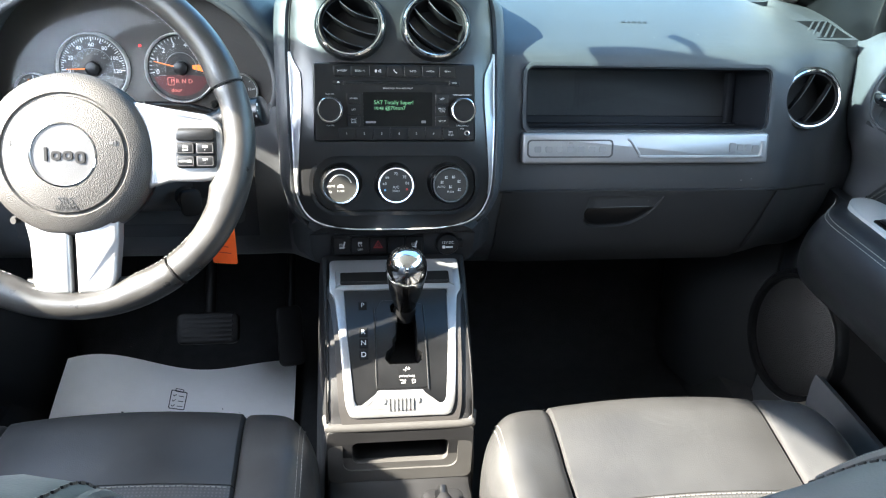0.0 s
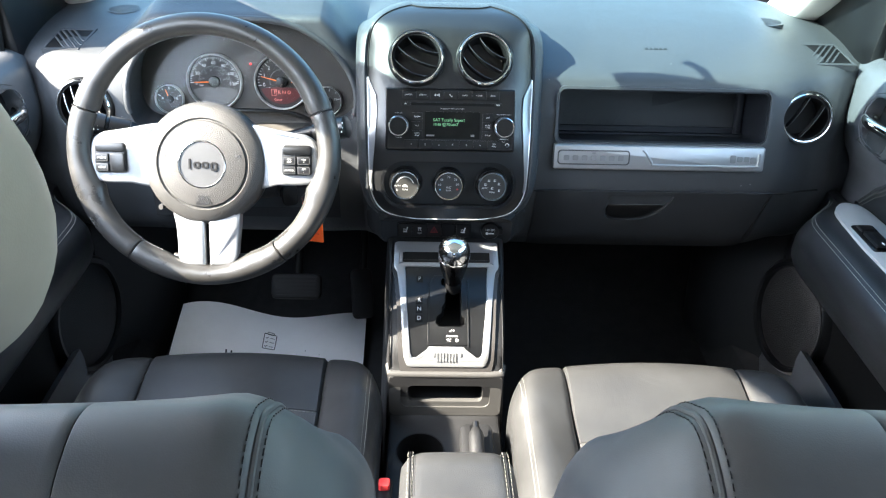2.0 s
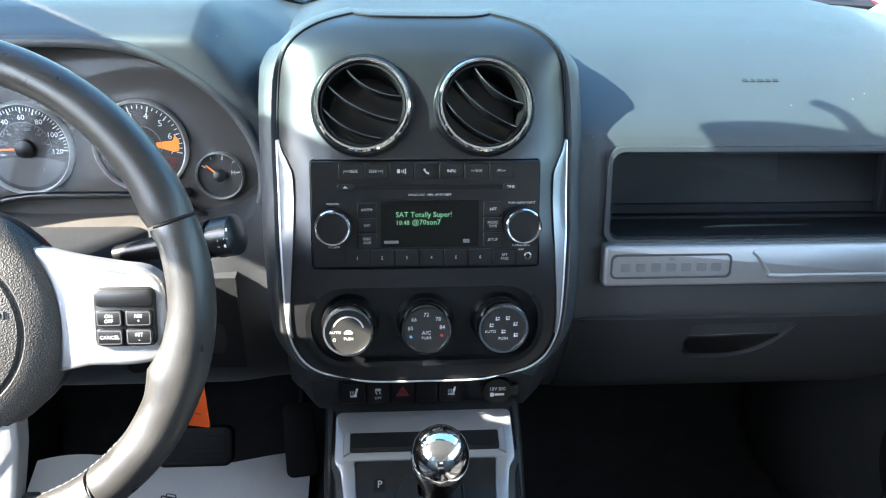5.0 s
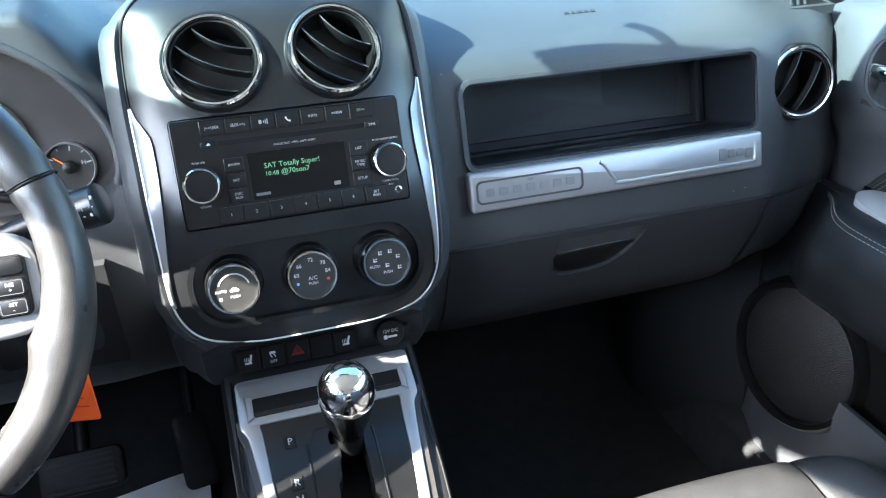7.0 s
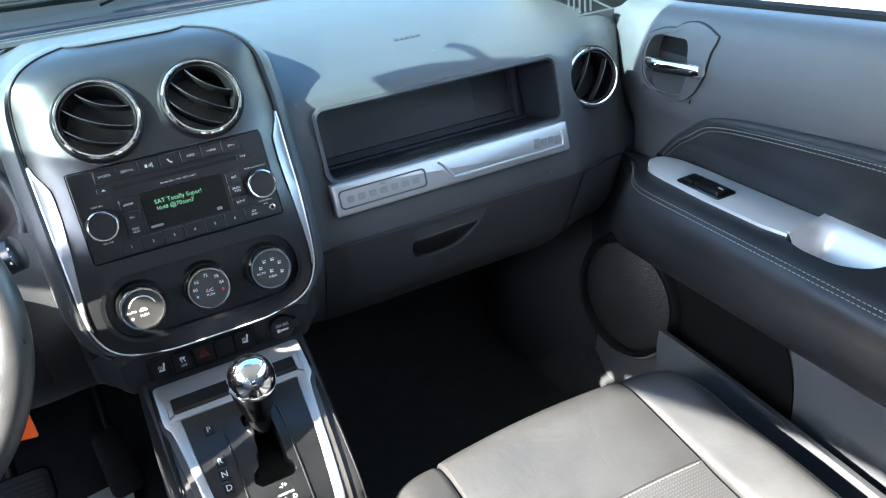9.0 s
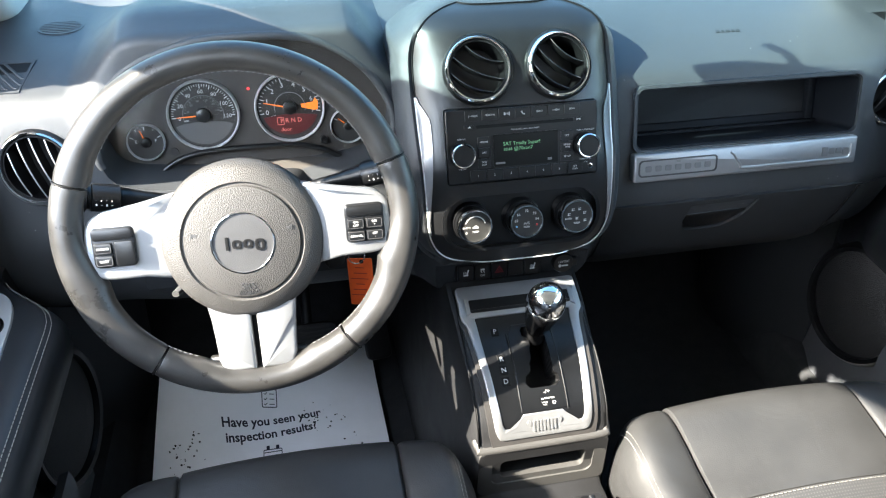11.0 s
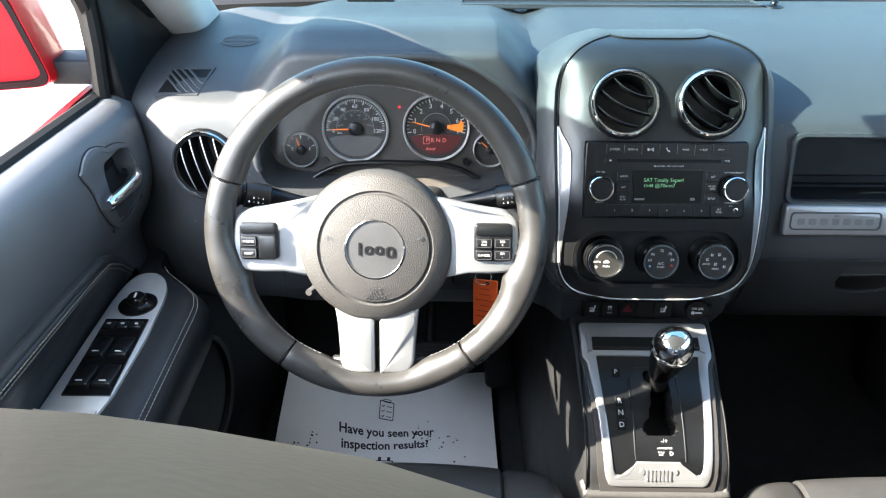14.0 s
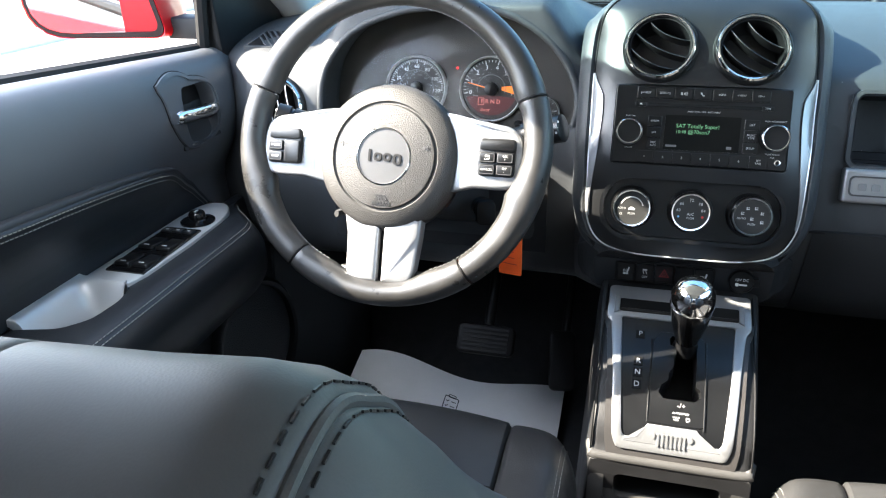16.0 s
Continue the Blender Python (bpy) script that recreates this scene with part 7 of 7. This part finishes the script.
    # padded insert above the armrest
    PAD = [(0.985, 0.532), (0.963, 0.560), (0.935, 0.588), (0.907, 0.607), (0.868, 0.634), (0.835, 0.648), (0.772, 0.6600), (0.66, 0.673), (0.552, 0.682), (0.40, 0.695), (0.10, 0.716), (0.02, 0.718), (0.02, 0.530), (0.5, 0.530), (0.92, 0.530)]
    pad = [(p.x, p.y) for p in smooth_line(PAD[:12], 4)] + PAD[12:]
    def lean(bm):
        """Lets a flat piece follow the door's hollow toward the armrest."""
        for v in bm.verts:
            v.co.z -= 0.043 * (1 - smoothstep(0.56, 0.672, v.co.y))
        return bm

    put("insert_rim", lean(grid_fill(pad, -0.720, -0.6935, 0.006)), DASH_LOW, m=YZ)
    area = sum(pad[i - 1][0] * pad[i][1] - pad[i][0] * pad[i - 1][1] for i in range(len(pad)))
    ins = inset(pad, 0.007 if area > 0 else -0.007)
    put("padded_insert", lean(grid_fill(ins, -0.712, -0.6905, 0.005)), SHADE_LEATHER, "padded leather door insert with double stitching", m=YZ)
    paths = []
    for d in (0.0115, 0.0175):
        q = inset(pad, d if area > 0 else -d)[3:44]
        paths.append([(sgn * (0.6898 + 0.043 * (1 - smoothstep(0.56, 0.672, b))), a, b) for a, b in q])
    for q in paths:
        put("insert_stitching", stitches([q]), THREAD)
    # speaker
    SPK = plane((sgn * 0.688, 0.972, 0.282), (-sgn * 0.985, -0.16, 0.06))
    sp = put("speaker", lathe([(0.120, -0.02), (0.119, 0.004), (0.112, 0.012), (0.104, 0.010), (0.102, 0.002)], 48), SATIN, "round door speaker with perforated grille", m=SPK @ Matrix.Diagonal((0.92, 1.0, 1.0, 1.0)))
    part("speaker_grille", lathe([(0.1025, 0.0), (0.09, 0.006), (0.05, 0.012), (0, 0.014)], 48), MESH, sp, m=SPK @ Matrix.Diagonal((0.92, 1.0, 1.0, 1.0)))
    # map pocket
    rws = []
    for y in np.linspace(0.12, 0.86, 14):
        h = 0.26 + 0.03 * smoothstep(0.2, 0.8, y)
        rws.append([(sgn * 0.708, y, 0.05), (sgn * 0.665, y, 0.07), (sgn * 0.655, y, h - 0.02), (sgn * 0.658, y, h), (sgn * 0.668, y, h - 0.004), (sgn * 0.678, y, 0.12)])
    put("map_pocket", sheet(rws, (sgn * 0.004, 0, -0.002)), DOOR_VINYL, "moulded map pocket low on the door")
    # flat black arch laid on the panel for the shade inside the pocket
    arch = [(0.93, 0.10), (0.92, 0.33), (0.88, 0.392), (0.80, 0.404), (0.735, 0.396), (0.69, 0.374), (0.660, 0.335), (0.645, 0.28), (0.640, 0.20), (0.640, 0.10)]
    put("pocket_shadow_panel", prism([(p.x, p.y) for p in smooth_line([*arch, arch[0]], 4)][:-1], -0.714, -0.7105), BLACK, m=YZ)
    if sgn > 0:
        dr.location.z += 0.015
    return dr


MESH = mat("speaker_mesh", (0.012, 0.012, 0.013), 0.55, grain=0.8, scale=520, mottle=0.1, mscale=20, kind="voronoi")
door(-1, "dark grey driver door panel with silver armrest trim")
door(1, "dark grey passenger door panel with silver armrest trim")

for sgn in (-1, 1):
    rws = [[(sgn * 0.775, y, z) for z in np.linspace(-0.05, 0.765, 4)] for y in (1.04, 1.3, 1.62)]
    shell_plate("wall_hinge_" + ("left" if sgn < 0 else "right"), rws, (sgn * 0.03, 0, 0), DASH_LOW, "black hinge pillar in front of the door")

# kick panels beside the footwells
for sgn in (-1, 1):
    rws = []
    for z in np.linspace(0.0, 0.43, 9):
        rws.append([(sgn * (0.735 - 0.095 * math.sin(a) ** 1.2 - 0.03 * (z / 0.43)), 1.09 + 0.46 * (a / math.pi), z) for a in np.linspace(0.05, math.pi, 14)])
    ob = link("trim_kick_" + ("left" if sgn < 0 else "right"), sheet(rws, (sgn * 0.02, 0, 0)), DASH_LOW)
    tagged(ob, "black plastic kick panel beside the footwell", "trim", kind="structure")

# pedals
pd = thing("brake_pedal", "wide black ribbed rubber brake pedal", "pedal", (-0.31, 1.16, 0.24))
PM = plane((-0.310, 1.118, 0.252), (0, -0.82, 0.57))
under(pd, link("pad", prism(rrect(0.105, 0.055, 0.012), -0.012, 0.006, 0.004, 2), BLACK, m=PM))
for k in range(6):
    under(pd, link("rib", prism(rrect(0.085, 0.004, 0.001, 2), 0.005, 0.0085), BLACK, m=PM @ at(0, -0.02 + 0.008 * k)))
under(pd, link("arm", tube([(-0.310, 1.125, 0.245), (-0.308, 1.19, 0.32), (-0.305, 1.24, 0.44)], 0.010, 10), BLACK))
pd = thing("accelerator_pedal", "narrow black accelerator pedal", "pedal", (-0.185, 1.28, 0.14))
PM = plane((-0.180, 1.215, 0.165), (0.1, -0.75, 0.66))
under(pd, link("pad", prism(rrect(0.050, 0.115, 0.012), -0.012, 0.006, 0.004, 2), BLACK, m=PM))
under(pd, link("arm", tube([(-0.180, 1.245, 0.19), (-0.178, 1.32, 0.28), (-0.176, 1.36, 0.40)], 0.009, 10), BLACK))

# ---- paper floor mat ----
mat_ob = thing("paper_floor_mat", "white paper floor mat with printed words and boot marks", "paper mat", (-0.40, 1.15, 0.0))


def paper_point(u, v, h=0.0):
    """u from left to right, v from the front edge to the rear edge."""
    x = (-0.606 + 0.423 * u) * (1 - v) + (-0.622 + 0.446 * u) * v
    y = (1.238 + 0.098 * u) * (1 - v) + (0.975 + 0.045 * u) * v
    z = 0.003 + (0.097 * math.exp(-(u / 0.44) ** 2) + 0.012) * (1 - v) ** 1.3 + 0.006 * math.sin(9 * u + 2 * v) * (1 - 0.5 * v) + 0.004 * math.sin(5 * v + 3 * u)
    return Vector((x, y, z + h))


rws = [[paper_point(u, v) for u in np.linspace(0, 1, 30)] for v in np.linspace(0, 1, 22)]
under(mat_ob, link("sheet", sheet(rws, (0, 0, -0.0012)), PAPER))


def on_paper(bm):
    """Lay a flat drawing (x, y in world metres) on the paper."""
    for v in bm.verts:
        vv = (1.265 - v.co.y) / 0.275
        uu = (v.co.x + 0.612) / 0.434
        for _ in range(4):
            p = paper_point(uu, vv)
            uu += (v.co.x - p.x) / 0.434
            vv += (p.y - v.co.y) / 0.28
        v.co.z = paper_point(uu, vv, 0.0008).z + v.co.z
    return bm


def paper_words(body, size, x, y, turn):
    cu = bpy.data.curves.new("letters", "FONT")
    cu.body, cu.size, cu.align_x, cu.align_y, cu.offset = body, size, "CENTER", "CENTER", 0.0006
    cu.resolution_u = 2
    o = new("letters", cu)
    bpy.context.view_layer.update()
    me = bpy.data.meshes.new_from_object(o.evaluated_get(bpy.context.evaluated_depsgraph_get()))
    bpy.data.objects.remove(o)
    bpy.data.curves.remove(cu)
    bm = bmesh.new()
    bm.from_mesh(me)
    bpy.data.meshes.remove(me)
    bm.transform(at(x, y) @ Matrix.Rotation(radians(turn), 4, "Z") @ Matrix.Diagonal((1.0, 1.12, 1, 1)))
    return under(mat_ob, link("printed_line", on_paper(bm), INK, smooth=False))


paper_words("Have you seen your", 0.0236, -0.401, 1.152, 5)
paper_words("inspection results?", 0.0236, -0.402, 1.122, 5)
bm = bmesh.new()
merge(bm, frame_prism(rrect(0.030, 0.044, 0.003, 2), rrect(0.0265, 0.040, 0.002, 2), 0, 0.0002))
merge(bm, frame_prism(rrect(0.016, 0.008, 0.002, 2, 0, 0.023), rrect(0.013, 0.005, 0.001, 2, 0, 0.023), 0, 0.0003))
for k in range(3):
    bar(0.010, 0.0016, at(0.005, 0.010 - 0.012 * k), bm, 0.0002)
    bar(0.004, 0.0014, at(-0.009, 0.009 - 0.012 * k) @ Matrix.Rotation(radians(-45), 4, "Z"), bm, 0.0002)
    bar(0.006, 0.0014, at(-0.006, 0.0105 - 0.012 * k) @ Matrix.Rotation(radians(50), 4, "Z"), bm, 0.0002)
bm.transform(at(-0.405, 1.204))
under(mat_ob, link("clipboard_drawing", on_paper(bm), INK, smooth=False))
bm = bmesh.new()
merge(bm, frame_prism(rrect(0.036, 0.026, 0.003, 2), rrect(0.033, 0.022, 0.002, 2), 0, 0.0002))
for k in (-0.009, 0.009):
    bar(0.006, 0.010, at(k, 0.016), bm, 0.0002)
bar(0.033, 0.002, at(0, 0.006), bm, 0.0002)
bm.transform(at(-0.402, 1.075))
under(mat_ob, link("box_drawing", on_paper(bm), INK, smooth=False))
rs = random.Random(5)
bm = bmesh.new()
for k in range(70):
    cx, cy = rs.choice(((-0.57, 1.07), (-0.33, 1.155), (-0.29, 1.145), (-0.26, 1.07), (-0.55, 1.09)))
    r = rs.uniform(0.0006, 0.0022)
    a0 = rs.uniform(0, 6)
    pts = [(cx + rs.gauss(0, 0.018), cy + rs.gauss(0, 0.014))]
    px, py = pts[0]
    merge(bm, prism([(px + r * rs.uniform(0.6, 1.5) * math.cos(a0 + q * 1.05), py + r * rs.uniform(0.6, 1.5) * math.sin(a0 + q * 1.05)) for q in range(6)], 0, 0.0001))
tagged(under(mat_ob, link("dirt_specks", on_paper(bm), RUBBER, smooth=False)), "dark dirt specks on the paper", kind="stuff")

# ---- door mirror outside ----
mir = thing("door_mirror", "red painted door mirror outside the driver window", "mirror", (-0.95, 1.15, 0.80))
MM = plane((-0.932, 1.032, 0.866), (0.38, -0.925, 0.0))
face = rounded([(0.110, -0.082), (0.078, 0.078), (-0.095, 0.080), (-0.112, -0.074)], (0.022, 0.05, 0.06, 0.075))
rws = []
for w, k, d in ((-0.004, 0.965, 0), (0.003, 0.985, 0), (0.004, 1.0, 0), (-0.010, 1.03, 0.004), (-0.05, 1.03, 0.020), (-0.09, 0.90, 0.030), (-0.115, 0.62, 0.03), (-0.125, 0.25, 0.03)):
    rws.append([MM @ Vector((x * k + d, y * k, w)) for x, y in face])
under(mir, link("housing", loft(rws), RED_PAINT))
under(mir, link("rim", frame_prism([(x * 0.975, y * 0.975) for x, y in face], [(x * 0.90, y * 0.88) for x, y in face], -0.004, 0.0046), BLACK, m=MM))
GM = plane(MM @ Vector((0, 0, 0.001)), (0.50, -0.866, 0.0))
under(mir, link("mirror_glass", prism([(x * 0.905, y * 0.885) for x, y in face], -0.002, 0.0006), MIRROR, label="flat mirror glass", m=GM))
under(mir, link("foot", prism(rounded([(-0.045, -0.030), (0.03, -0.030), (0.03, 0.025), (-0.045, 0.030)], (0.01, 0.01, 0.01, 0.015)), 0, 0.034, 0.006, 2), BLACK, m=plane((-0.800, 1.118, 0.780), (0, 0, 1), (0, 1, 0))))
# ---- outside ----
kb = link("kerb", sheet([[(x, y, -0.52 + h) for x, h in ((-7.6, 0.0), (-7.62, 0.13), (-7.8, 0.15), (-7.9, 0.15))] for y in np.linspace(-40, 40, 30)], (0, 0, -0.1)), CONCRETE)
tagged(kb, "pale concrete kerb at the edge of the lot", "kerb", kind="structure")
gr = link("verge", sheet([[(x, y, -0.38 + 0.02 * math.sin(x + y)) for x in np.linspace(-7.9, -16, 8)] for y in np.linspace(-60, 60, 40)], (0, 0, -0.1)), GRASS)
tagged(gr, "strip of dry grass beyond the kerb", "grass", kind="structure")

# low building behind the car, seen only in the door mirror
bld = thing("building", "low tan building with dark windows beyond the lot", "building", (-7.0, -16.0, -0.52))
under(bld, link("wall", prism([(-11.0, 0.0), (11.0, 0.0), (11.0, 4.2), (-11.0, 4.2)], -3.0, 0.0), BRICK, m=plane((-7.0, -16.0, -0.52), (0, 1, 0))))
under(bld, link("roof_edge", prism([(-11.2, 4.2), (11.2, 4.2), (11.2, 4.6), (-11.2, 4.6)], -3.2, 0.2), GREY_TRIM, m=plane((-7.0, -16.0, -0.52), (0, 1, 0))))
for i in range(7):
    under(bld, link("window", prism(rrect(1.8, 1.9, 0.05, 2), -0.05, 0.02), SCREEN, m=plane((-7.0 - 9.0 + 3.0 * i, -16.0, 1.2), (0, 1, 0))))

# ---- rear-view mirror under the windscreen header ----
rv_mirror = thing("rear_view_mirror", "black framed rear-view mirror hung from the windscreen", "mirror", (0.0, 0.88, 1.07))
RM = plane((0.0, 0.875, 1.068), (-0.18, -0.95, -0.2))
under(rv_mirror, link("housing", prism(rrect(0.255, 0.070, 0.030, 6), -0.028, 0.004, 0.006, 2), SATIN, m=RM))
under(rv_mirror, link("mirror_glass", prism(rrect(0.238, 0.056, 0.024, 6), 0.003, 0.0046), MIRROR, label="flat mirror glass", m=RM))
under(rv_mirror, link("stalk", tube(smooth_line([(0.0, 0.895, 1.075), (0.0, 0.93, 1.085), (0.0, 0.955, 1.075)], 3), 0.006, 12), SATIN))
